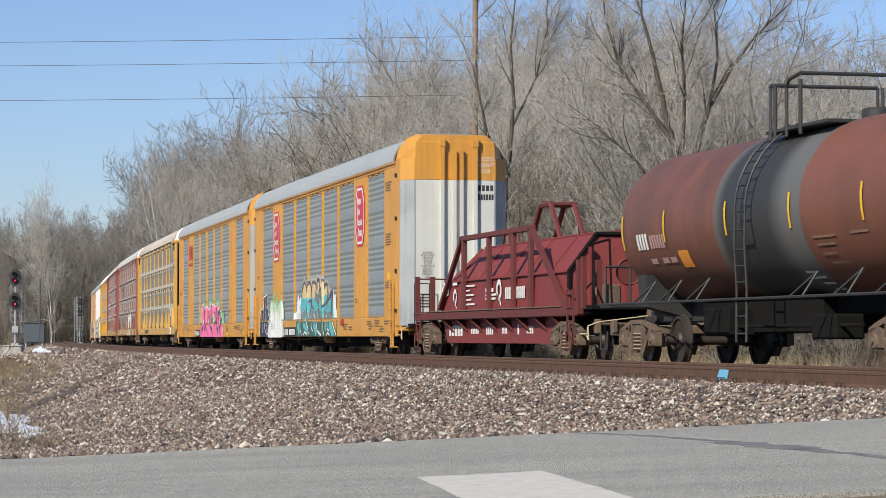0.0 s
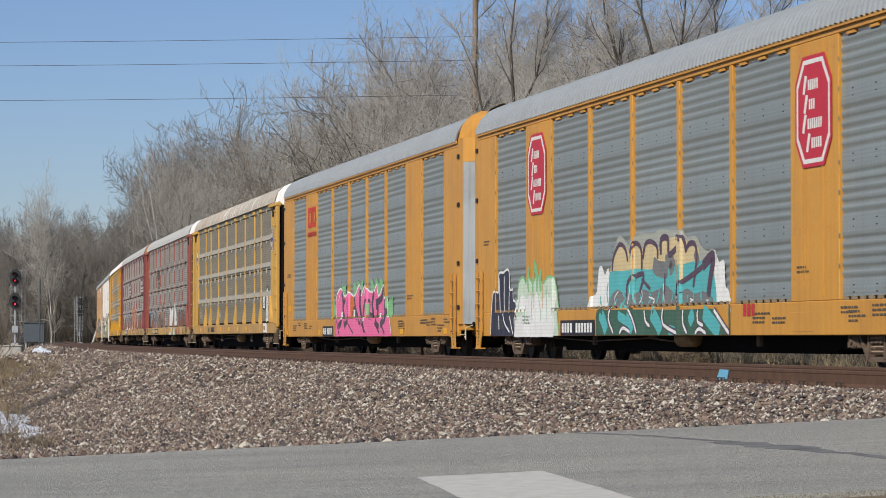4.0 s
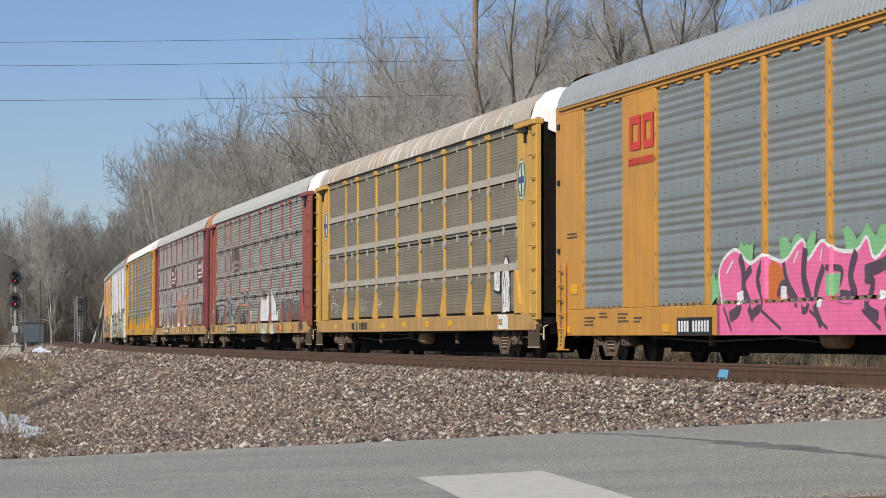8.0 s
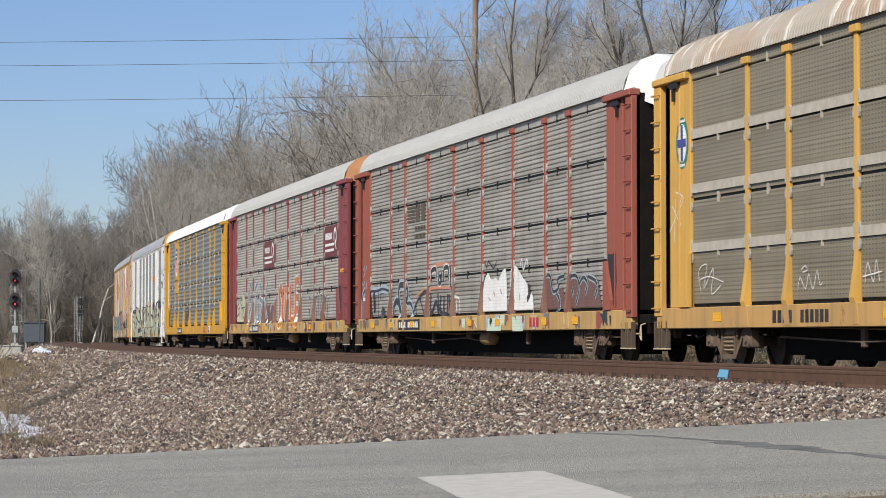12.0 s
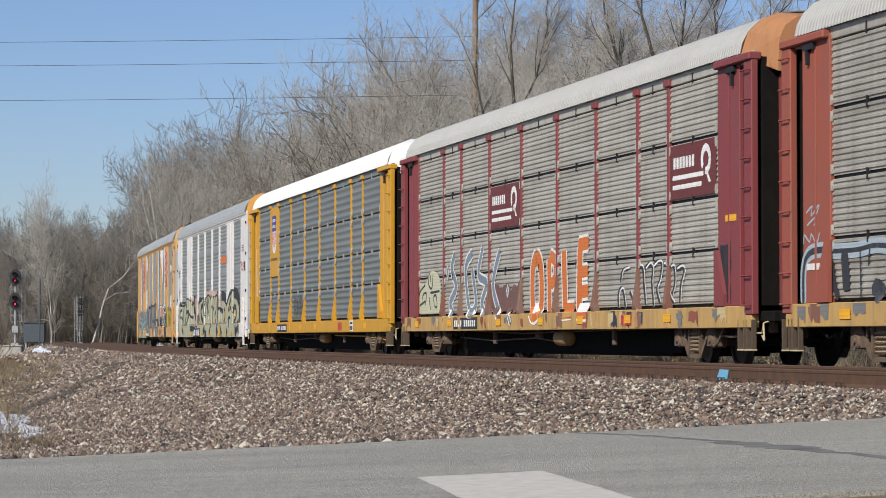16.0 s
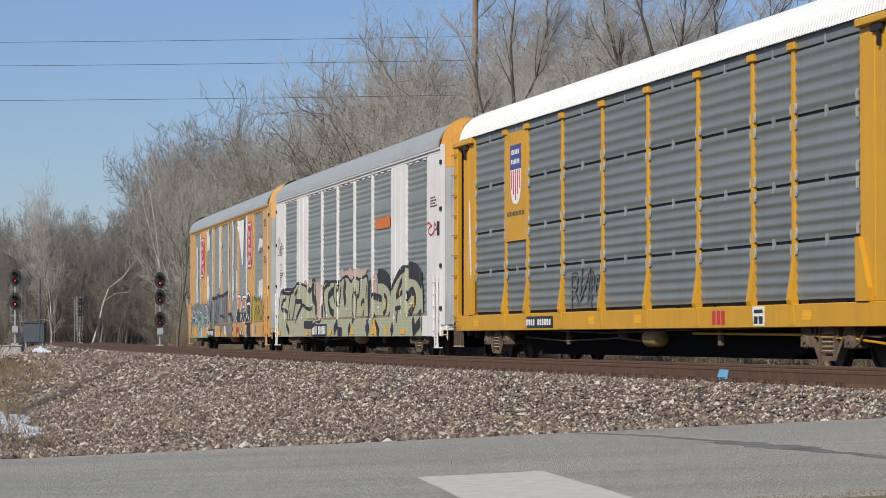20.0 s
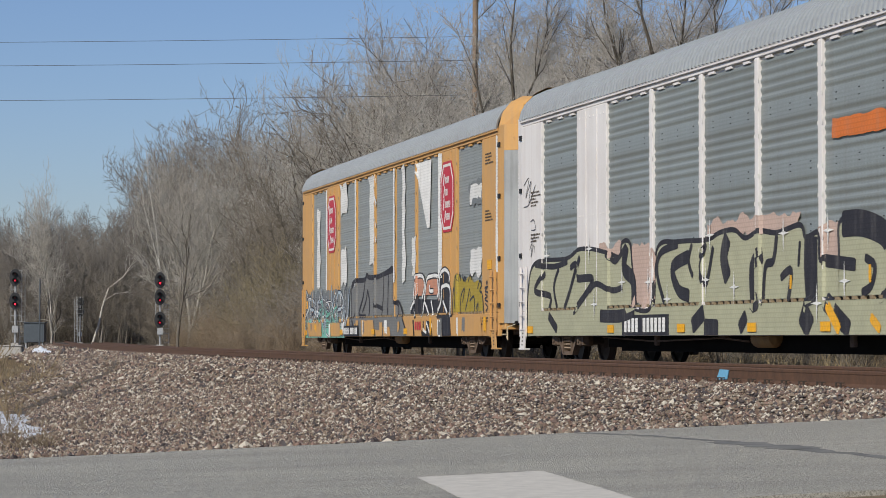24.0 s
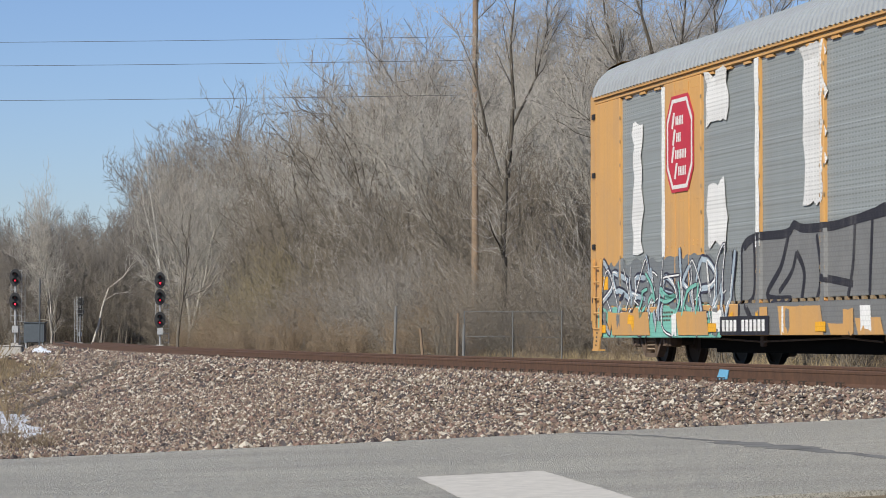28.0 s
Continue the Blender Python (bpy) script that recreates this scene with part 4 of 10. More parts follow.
def strut(sh, pts, w, y0, y1):
    """A flat bar of one width that follows a bent line in the side view."""
    for (xa, za), (xb, zb) in zip(pts, pts[1:]):
        k = math.hypot(xb - xa, zb - za)
        nx, nz = -(zb - za) / k * w / 2, (xb - xa) / k * w / 2
        sh.prism([(xa + nx, za + nz), (xb + nx, zb + nz), (xb - nx, zb - nz), (xa - nx, za - nz)], "y", y0, y1)


def truck_meshes():
    side = Shape()
    for s in (-1, 1):
        y0, y1 = sorted((s * 1.22, s * 1.35))
        for e in (-1, 1):
            strut(side, [(e * 1.10, 0.60), (e * 0.78, 0.70), (e * 0.34, 0.80), (0, 0.80)], 0.085, y0, y1)
            strut(side, [(e * 0.74, 0.64), (e * 0.60, 0.47), (e * 0.33, 0.19), (0, 0.19)], 0.075, y0, y1)
            strut(side, [(e * 0.30, 0.20), (e * 0.30, 0.80)], 0.06, y0 - 0.01, y1 + 0.01)
            side.prism([(e * 0.68, 0.36), (e * 0.76, 0.36), (e * 0.78, 0.56), (e * 1.02, 0.56), (e * 1.05, 0.36), (e * 1.11, 0.36), (e * 1.11, 0.60), (e * 1.02, 0.64), (e * 0.74, 0.66)], "y", y0, y1)
            side.lathe([(s * 1.10, 0.0), (s * 1.10, 0.125), (s * 1.34, 0.125), (s * 1.37, 0.10), (s * 1.37, 0.05), (s * 1.40, 0.045), (s * 1.40, 0.0)], "y", (e * 0.9, 0, R_WHEEL), 14)
            # brake beam hanger and its pin
            strut(side, [(e * 0.42, 0.72), (e * 0.47, 0.52)], 0.035, *sorted((s * 1.355, s * 1.375)))
        side.prism([(-0.22, 0.60), (-0.20, 0.76), (0.20, 0.76), (0.22, 0.60)], "y", *sorted((s * 1.0, s * 1.33)))
    side.box(-0.2, 0.2, -1.2, 1.2, 0.56, 0.74, 0.03)
    for e in (-1, 1):
        side.box(e * 0.40 - 0.05, e * 0.40 + 0.05, -0.95, 0.95, 0.36, 0.46)
    spring = Shape()
    coil_pts = [(0.068 * math.cos(0.7 * i), -1.30 + 0.068 * math.sin(0.7 * i), 0.24 + 0.0078 * i) for i in range(46)]
    cv = []
    for px, py, pz in coil_pts:
        q = Vector((px, py + 1.30, 0)).normalized()
        cv += [(px + q.x * 0.015, py + q.y * 0.015, pz), (px, py, pz + 0.015), (px - q.x * 0.015, py - q.y * 0.015, pz), (px, py, pz - 0.015)]
    spring.add(cv, [(4 * i + j, 4 * i + (j + 1) % 4, 4 * i + 4 + (j + 1) % 4, 4 * i + 4 + j) for i in range(45) for j in range(4)])
    ws = Shape()
    ws.tube((0, -1.15, 0), (0, 1.15, 0), 0.085, 0.085, 12)
    for s in (-1, 1):
        y = s * 0.755
        ws.lathe([(y - 0.10 * s, 0.0), (y - 0.10 * s, 0.14), (y - 0.02 * s, 0.17), (y - 0.01 * s, 0.39), (y - 0.035 * s, 0.40), (y - 0.045 * s, 0.485), (y - 0.015 * s, 0.485),
                  (y + 0.0 * s, R_WHEEL), (y + 0.09 * s, R_WHEEL - 0.005), (y + 0.09 * s, 0.40), (y + 0.05 * s, 0.385), (y + 0.055 * s, 0.17), (y + 0.11 * s, 0.14), (y + 0.11 * s, 0.0)], "y", (0, 0, 0), 28)
    # hub bolts make the turning show
    for i in range(3):
        a = 2 * math.pi * i / 3
        for s in (-1, 1):
            ws.box(0.25 * math.cos(a) - 0.02, 0.25 * math.cos(a) + 0.02, s * 0.80, s * 0.815, 0.25 * math.sin(a) - 0.02, 0.25 * math.sin(a) + 0.02)
    out = side.mesh("truck_frame", True), spring.mesh("spring", True), ws.mesh("wheelset", True)
    for me, m in zip(out, (TRUCK_RUST, SPRING_DUST, WHEEL_STEEL)):
        me.materials.append(m)
    return out


TRUCK_ME, SPRING_ME, WHEEL_ME = truck_meshes()
CARS, WHEELSETS = [], []


def add_truck(car, x):
    tr = part("truck", TRUCK_ME, None, car, "dusty brown cast truck frame")
    tr.location = (x, 0, FAR_Z)
    for dx in (-0.155, 0.0, 0.155):
        sp = part("spring", SPRING_ME, None, tr)
        sp.location = (dx, 0, 0)
    for dx in (-0.9, 0.9):
        w = part("wheelset", WHEEL_ME, None, tr, "worn steel wheels on an axle")
        WHEELSETS.append((w, dx))
    return tr


def add_coupler(car, x, s):
    sh = Shape()
    sh.box(min(x, x + s * 0.75), max(x, x + s * 0.75), -0.09, 0.09, 0.78, 0.96, 0.02)
    sh.box(min(x + s * 0.62, x + s * 0.9), max(x + s * 0.62, x + s * 0.9), -0.16, 0.14, 0.72, 1.02, 0.04)
    part("coupler", sh, TRUCK_RUST, car, "dusty knuckle coupler")
    hose = Shape().pipe([(x - s * 0.1, -0.45, 0.8), (x + s * 0.25, -0.43, 0.62), (x + s * 0.6, -0.35, 0.42), (x + s * 0.8, -0.28, 0.5)], 0.025, 6)
    part("air_hose", hose, BLACK, car, "black rubber air hose")
    if s > 0:
        bent = Shape().pipe([(x - s * 0.2, -1.40, 0.50), (x + s * 0.36, -1.41, 0.50), (x + s * 0.46, -1.42, 0.66), (x + s * 0.52, -1.43, 0.38), (x + s * 0.38, -1.42, 0.46)], 0.014, 6)
        bent.pipe([(x + s * 0.46, -1.42, 0.66), (x + s * 0.5, -1.2, 0.74), (x + s * 0.5, -0.2, 0.86)], 0.013, 6)
        part("uncoupling_lever", bent, LEVER_PALE, car, "pale bent uncoupling lever")
        rod = Shape().pipe([(x - s * 0.2, -1.30, 0.50), (x - s * 1.3, -1.33, 0.44), (x - s * 1.9, -1.32, 0.46)], 0.022, 6)
        rod.pipe([(x - s * 1.7, -1.34, 0.60), (x - s * 1.95, -1.36, 0.34), (x - s * 2.2, -1.34, 0.28), (x - s * 2.45, -1.33, 0.42)], 0.022, 6)
        part("brake_linkage", rod, TRUCK_RUST, car, "dusty brake rod and hose loop")
        gear = Shape()
        for dx, y, z0, z1 in ((0.05, -1.1, 0.50, 0.80), (0.2, -0.8, 0.46, 0.78), (-0.05, -0.55, 0.42, 0.74)):
            gear.box(x + s * dx - 0.09, x + s * dx + 0.09, y - 0.06, y + 0.06, z0, z1, 0.02)
        gear.tube((x + s * 0.1, -1.2, 0.70), (x + s * 0.1, 0.6, 0.70), 0.03)
        part("draft_gear", gear, TRUCK_RUST, car, "dusty fittings round the coupler")


def hanging_steps(car, x, mat):
    """Two strap steps below the corner, their treads bright with wear."""
    w = 0.13
    for dx in (-0.26, 0.14):
        q = x + dx
        sh = Shape().prism([(q - w - 0.03, 0.72), (q - w + 0.03, 0.72), (q - w + 0.03, 0.27), (q + w - 0.03, 0.27), (q + w - 0.03, 0.72), (q + w + 0.03, 0.72), (q + w + 0.03, 0.24), (q - w - 0.03, 0.24)], "y", -1.50, -1.43)
        step = part("corner_step", sh, mat, car, "dusty hanging corner step")
        part("step_tread", Shape().box(q - w - 0.03, q + w + 0.03, -1.51, -1.42, 0.215, 0.238), LEVER_PALE, step)


def slanted_step(car, x, s, mat):
    """The sill step: a leaning plate with slots, under the ladder."""
    sh = Shape().prism([(x - 0.20, 0.58), (x + 0.20, 0.58), (x + 0.20 + s * 0.10, 0.20), (x - 0.20 + s * 0.10, 0.20)], "y", -1.53, -1.505)
    sh.prism([(x - 0.20 + s * 0.10, 0.20), (x + 0.20 + s * 0.10, 0.20), (x + 0.20 + s * 0.10, 0.17), (x - 0.20 + s * 0.10, 0.17)], "y", -1.55, -1.40)
    step = part("sill_step", sh, mat, car, "leaning sill step below the ladder")
    slot = Shape()
    for k in range(4):
        z = 0.26 + 0.08 * k
        q = x + s * 0.10 * (0.58 - z) / 0.38
        slot.box(q - 0.035, q + 0.035, -1.534, -1.526, z, z + 0.035)
    tagged(part("step_slot", slot, BLACK, step), kind="stuff")


def ladder_shape(x0, x1, y, z0, z1, rungs, r=0.016):
    sh = Shape()
    for x in (x0, x1):
        sh.box(x - 0.018, x + 0.018, y - 0.02, y + 0.02, z0, z1)
    for i in range(rungs):
        z = z0 + (z1 - z0) * (i + 0.5) / rungs
        sh.tube((x0, y - 0.012, z), (x1, y - 0.012, z), r, r, 6)
    return sh


def bars(rows, y, mat, parent, name="stencil_bars", label="", face="side"):
    """Plain bars standing for marks: rows of (x0, x1, z0, z1). Small stencils are joined, larger ones are parts."""
    def quad(sh, x0, x1, z0, z1):
        if face == "side":
            return sh.add([(x0, y, z0), (x1, y, z0), (x1, y, z1), (x0, y, z1)], [(0, 1, 2, 3)])
        return sh.add([(y, x0, z0), (y, x1, z0), (y, x1, z1), (y, x0, z1)], [(0, 1, 2, 3)])
    if name == "stencil_bars":
        sh = Shape()
        for r in rows:
            quad(sh, *r)
        return tagged(part("stencil_mark", sh, mat, parent, label), kind="stuff")
    for r in rows:
        ob = part(name.rstrip("s"), quad(Shape(), *r), mat, parent, label)
    return ob


def glyph_bars(x0, x1, z0, z1, count):
    w = (x1 - x0) / count
    return [(x0 + i * w, x0 + (i + 0.72) * w, z0, z1) for i in range(count)]


# ---------------------------------------------------------------- train: autoracks
HALF, END = 13.15, 13.85
Y_SIDE = 1.47
ROOF_PROF = [(-1.50, 5.10), (-1.46, 5.28), (-1.36, 5.46), (-1.18, 5.63), (-0.92, 5.75), (-0.55, 5.82), (0.0, 5.85)]
ROOF_PROF = ROOF_PROF + [(-y, z) for y, z in reversed(ROOF_PROF[:-1])]


def roof_mesh(half, pitch=0.20, depth=0.046):
    n = 4 * int(2 * half / pitch)
    v, f, k = [], [], len(ROOF_PROF)
    for i in range(n + 1):
        x = -half + 2 * half * (i // 4 + (0, 0.42, 0.5, 0.92)[i % 4]) * 4 / n
        d = (depth, depth, 0.0, 0.0)[i % 4]
        for y, z in ROOF_PROF:
            m = Vector((y * 0.8, z - 4.4)).normalized() * d
            v.append((x, y + m.x, z + m.y))
    for i in range(n):
        f += [(i * k + j, (i + 1) * k + j, (i + 1) * k + j + 1, i * k + j + 1) for j in range(k - 1)]
    me = raw_mesh("roof", np.array(v), np.array(f), False)
    me.flip_normals()
    return me


ROOF_ME = {}


def roof_for(mat, half):
    if (mat.name, half) not in ROOF_ME:
        me = roof_mesh(half) if half > 13 else roof_mesh(half, 0.12, 0.017)
        me.materials.append(mat)
        ROOF_ME[mat.name, half] = me
    return ROOF_ME[mat.name, half]


def ridged(width, z0, z1, kind):
    """Profile sheet of a side panel, ridges running along the car."""
    pts = []
    if kind == "wide":
        n = max(1, round((z1 - z0) / 0.97))
        h = (z1 - z0) / n
        for i in range(n):
            b = z0 + i * h
            pts.append((b, 0.012))
            for q in range(5):
                for a, d in ((0.0, 0.011), (0.03, -0.002), (0.06, -0.002), (0.085, 0.010), (0.135, 0.019)):
                    pts.append((b + (0.23 + 0.15 * q + a) * h, d))
        pts.append((z1, 0))
    elif kind == "soft":
        n = max(1, round((z1 - z0) / 0.19))
        h = (z1 - z0) / n
        for i in range(n):
            for q in range(6):
                pts.append((z0 + (i + q / 6) * h, (0.0, 0.001, 0.005, 0.023, 0.025, 0.012)[q]))
        pts.append((z1, 0))
    elif kind == "flat":
        n = max(1, round((z1 - z0) / 0.325))
        h = (z1 - z0) / n
        for i in range(n):
            b = z0 + i * h
            pts += [(b, 0.004), (b + 0.62 * h, 0.004), (b + 0.72 * h, 0.0075), (b + 0.94 * h, 0.0075)]
        pts.append((z1, 0.004))
    elif kind == "dots":
        n = max(1, round((z1 - z0) / 0.085))
        h = (z1 - z0) / n
        for i in range(n):
            b = z0 + i * h
            pts += [(b, 0.004), (b + 0.2 * h, 0.004), (b + 0.5 * h, 0.006), (b + 0.8 * h, 0.006)]
        pts.append((z1, 0.004))
    else:
        n = max(1, round((z1 - z0) / 0.095))
        h = (z1 - z0) / n
        for i in range(n):
            b = z0 + i * h
            pts += [(b, 0), (b + 0.3 * h, 0), (b + 0.45 * h, 0.022), (b + 0.85 * h, 0.022)]
        pts.append((z1, 0))
    v = [(-width / 2, -d, z) for z, d in pts] + [(width / 2, -d, z) for z, d in pts]
    k = len(pts)
    f = [(i, i + k, i + k + 1, i + 1) for i in range(k - 1)]
    me = raw_mesh("side_panel", np.array(v), np.array(f), kind in ("wide", "soft"))
    return me


PANEL_ME = {}


def panel(car, x0, x1, z0, z1, kind, mat, y=-1.405, label=""):
    key = (round(x1 - x0, 2), round(z0, 2), round(z1, 2), kind, mat.name)
    if key not in PANEL_ME:
        me = ridged(x1 - x0, z0, z1, kind)
        me.materials.append(mat)
        PANEL_ME[key] = me
    ob = part("side_panel", PANEL_ME[key], None, car, label)
    ob.location = ((x0 + x1) / 2, y, 0)
    return ob


def underbody(car, deep=0.24):
    """Centre sill, cross-bearers, brake gear and pipes below the deck."""
    sh = Shape()
    sh.box(-13.2, 13.2, -0.35, 0.35, 0.62, 1.02)
    for i in range(12):
        x = -11 + 2 * i
        sh.box(x - 0.06, x + 0.06, -1.38, 1.38, 0.75, 1.0)
    sh.box(-13.1, 13.1, -1.40, 1.40, 0.98, 1.02)
    # two added black blocks draw the shade below the car, down to deep
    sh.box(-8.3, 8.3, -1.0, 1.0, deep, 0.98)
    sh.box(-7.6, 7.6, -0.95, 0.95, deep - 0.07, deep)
    part("underframe", sh, FRAME_DARK, car, "black steel underframe with blocks added as the shade below it")
    part("reservoir", Shape().lathe([(-0.45, 0.0), (-0.42, 0.12), (-0.34, 0.165), (0.34, 0.165), (0.42, 0.12), (0.45, 0.0)], "x", (0.9, -1.12, 0.42), 14), ORANGE_DUSTY, car, "dusty air reservoir", True)
    part("brake_valve", Shape().box(-1.6, -1.2, -1.1, -0.8, 0.42, 0.75, 0.04), TRUCK_RUST, car)
    part("brake_pipe", Shape().pipe([(-8.4, -1.2, 0.62), (-2, -1.22, 0.52), (2, -1.22, 0.56), (8.4, -1.2, 0.60)], 0.018, 5), TRUCK_RUST, car)
    part("brake_rod", Shape().pipe([(-8.0, -1.22, 0.44), (-4.6, -1.26, 0.36), (-1.0, -1.24, 0.42), (0.3, -1.2, 0.36)], 0.017, 5), TRUCK_RUST, car, "dusty brake rod")
    for x in (-4.5, 4.9):
        part("rod_hanger", Shape().box(x - 0.07, x + 0.07, -1.28, -1.2, 0.28, 0.6, 0.015), TRUCK_RUST, car)
    for x in (-10.06, 10.06):
        add_truck(car, x)
    for s in (-1, 1):
        add_coupler(car, s * 13.3, s)


ORANGE_DUSTY = paint("dusty_orange_paint", (0.42, 0.24, 0.09), grime=0.5, rough=0.7)


def stirrup(car, x, mat):
    sh = Shape().pipe([(x - 0.22, -1.46, 0.55), (x - 0.2, -1.47, 0.2), (x + 0.2, -1.47, 0.2), (x + 0.22, -1.46, 0.55)], 0.018, 6)
    part("stirrup_step", sh, mat, car)


def octagon_sign(car, xc, zc, w=1.5, h=1.72):
    """Tall red eight-sided emblem, its lettering as plain white bars."""
    def oct8(a, b, c):
        return [(xc - a, zc - b + c), (xc - a + c * 0.75, zc - b), (xc + a - c * 0.75, zc - b), (xc + a, zc - b + c), (xc + a, zc + b - c), (xc + a - c * 0.75, zc + b), (xc - a + c * 0.75, zc + b), (xc - a, zc + b - c)]
    red = part("emblem", Shape().prism(oct8(w / 2, h / 2, 0.4), "y", -1.488, -1.480), SIGN_RED, car, "tall red octagonal railroad emblem")
    ring = Shape()
    o, i = oct8(w / 2 - 0.06, h / 2 - 0.06, 0.38), oct8(w / 2 - 0.13, h / 2 - 0.13, 0.36)
    ring.add([(x, -1.4905, z) for x, z in o + i], [(k, (k + 1) % 8, (k + 1) % 8 + 8, k + 8) for k in range(8)])
    part("emblem_border", ring, CHALK, red)
    for k, (dx, n) in enumerate(((-0.44, 5), (-0.40, 3), (-0.46, 7), (-0.30, 5))):
        zr = zc + 0.42 - 0.30 * k
        big = Shape().add([(xc + dx, -1.4905, zr - 0.13), (xc + dx + 0.09, -1.4905, zr - 0.15), (xc + dx + 0.2, -1.4905, zr + 0.13), (xc + dx + 0.1, -1.4905, zr + 0.15)], [(0, 1, 2, 3)])
        part("emblem_bar", big, CHALK, red)
        bars(glyph_bars(xc + dx + 0.23, xc + dx + 0.23 + 0.088 * n, zr - 0.09, zr + 0.07, n), -1.4905, CHALK, red, "emblem_bars")


def wide_autorack(name, label, body, roof, sheet, top_end=None, low_end=None, grab=None, weave="wide"):
    """Closed autorack with framed side bays: two wide posts, five middle bays and a bay at either end."""
    car = thing(name, label, "freight car", "autoracks of the train")
    grab = grab or body
    top_end, low_end = top_end or body, low_end or STEEL
    part("side_sill", Shape().box(-HALF, HALF, -Y_SIDE, -1.38, 0.46, 0.985, 0.012), body, car)
    part("top_rail", Shape().box(-HALF, HALF, -Y_SIDE, -1.38, 4.98, 5.12, 0.012), body, car)
    for s in (-1, 1):
        part("end_post", Shape().box(*sorted((s * 11.56, s * HALF)), -Y_SIDE, -1.38, 0.985, 4.98, 0.012), body, car)
        part("wide_post", Shape().box(*sorted((s * 6.93, s * 8.93)), -Y_SIDE, -1.38, 0.985, 4.98, 0.012), body, car)
        rib = Shape()
        for x in (7.55, 8.30):
            rib.box(s * x - 0.014, s * x + 0.014, -1.482, -Y_SIDE, 1.05, 4.92)
        for z in (1.35, 2.05, 2.12, 2.85, 4.8):
            for k in range(8):
                rib.box(s * (7.1 + 0.235 * k) - 0.018, s * (7.1 + 0.235 * k) + 0.018, -1.478, -Y_SIDE, z - 0.015, z + 0.015)
        part("post_rib", rib, body, car)
    for i in range(1, 5):
        x = -6.93 + i * 2.772
        part("bay_post", Shape().box(x - 0.085, x + 0.085, -Y_SIDE, -1.38, 0.985, 4.98, 0.01), body, car)
    bays = [(-11.56, -8.93)] + [(-6.93 + i * 2.772 + 0.085 * (i > 0), -6.93 + (i + 1) * 2.772 - 0.085 * (i < 4)) for i in range(5)] + [(8.93, 11.56)]
    tabs, gap, lug, foot, mark = Shape(), Shape(), Shape(), Shape(), Shape()
    for a, b in bays:
        panel(car, a, b, 1.04, 4.93, weave, sheet)
        gap.box(a, b, -1.40, -1.385, 0.985, 1.04)
        k = int((b - a) / 0.3)
        for i in range(k):
            x = a + (b - a) * (i + 0.5) / k
            foot.box(x - 0.05, x + 0.05, -1.46, -1.40, 0.99, 1.04)
        for i in range(3):
            x = a + (b - a) * (i + 0.5) / 3
            lug.box(x - 0.16, x + 0.16, -1.45, -1.40, 4.93, 4.975)
        if weave == "wide":
            for k4 in range(4):
                for f4 in (0.06, 0.17):
                    z = 1.04 + (k4 + f4) * 0.9725
                    for i in range(3):
                        x = a + (b - a) * (i + 0.5) / 3
                        mark.box(x - 0.026, x + 0.026, -1.4195, -1.415, z - 0.009, z + 0.009)
        part("eave_strip", Shape().box(a, b, -1.40, -1.385, 4.93, 4.98), WHITE, car, "white strip below the top rail")
        for z in (1.5, 1.95, 2.6, 3.05, 3.7, 4.15, 4.6):
            for x in (a, b):
                tabs.box(x - 0.012, x + 0.012, -1.474, -1.465, z - 0.03, z + 0.03)
    if mark.v:
        tagged(part("panel_bolt", mark, BLACK, car, "rows of small dark panel bolts"), kind="stuff")
    tagged(part("bay_gap", gap, BLACK, car), kind="stuff")
    tagged(part("eave_lug", lug, body, car, "small lugs under the top rail"), kind="stuff")
    tagged(part("sill_tab", foot, DULL_CLIP, car, "small tabs below the side bays"), kind="stuff")
    tagged(part("clip", tabs, CHALK if body is SILVER else DULL_CLIP, car, "small panel clips"), kind="stuff")
    far = Shape()
    far.box(-HALF, HALF, 1.38, Y_SIDE, 0.42, 5.12)
    part("far_side", far, body, car)
    part("roof", roof_for(roof, HALF), None, car, "corrugated metal roof")
    trim = Shape().box(-HALF, HALF, -1.51, -1.48, 5.06, 5.13, 0.008)
    part("eave_trim", trim, body, car)
    for s in (-1, 1):
        # bevelled corners, door leaves and roof end
        a = [(s * (HALF + 0.40), -1.44), (s * END, -1.10), (s * END, -1.06), (s * (HALF + 0.38), -1.34)]
        e = [(s * HALF, -Y_SIDE), (s * (HALF + 0.398), -1.442), (s * (HALF + 0.378), -1.35), (s * HALF, -1.36)]
        for sy in (1, -1):
            part("corner_strip", Shape().prism([(x, y * sy) for x, y in e], "z", 0.75, 5.18), body, car)
            prof = [(x, y * sy) for x, y in a]
            part("corner_door", Shape().prism(prof, "z", 0.75, 4.60), low_end, car, "galvanised folding corner door")
            part("corner_door_top", Shape().prism(prof, "z", 4.604, 5.18), top_end, car)
            hinge = Shape()
            for z in (1.15, 2.2, 3.6, 4.75):
                hinge.box(*sorted((s * (HALF - 0.02), s * (HALF + 0.16))), -sy * 1.495, -sy * 1.47, z - 0.05, z + 0.05) if sy < 0 else hinge.box(*sorted((s * (HALF - 0.02), s * (HALF + 0.16))), -1.495, -1.47, z - 0.05, z + 0.05)
            tagged(part("door_hinge", hinge, BLACK, car), kind="stuff")
        part("end_door", Shape().box(*sorted((s * (END - 0.06), s * END)), -1.07, 1.07, 0.85, 4.60, 0.01), DOOR_WHITE if low_end is STEEL else low_end, car, "white painted end door")
        part("end_door_top", Shape().box(*sorted((s * (END - 0.06), s * END)), -1.07, 1.07, 4.604, 5.62, 0.01), top_end, car)
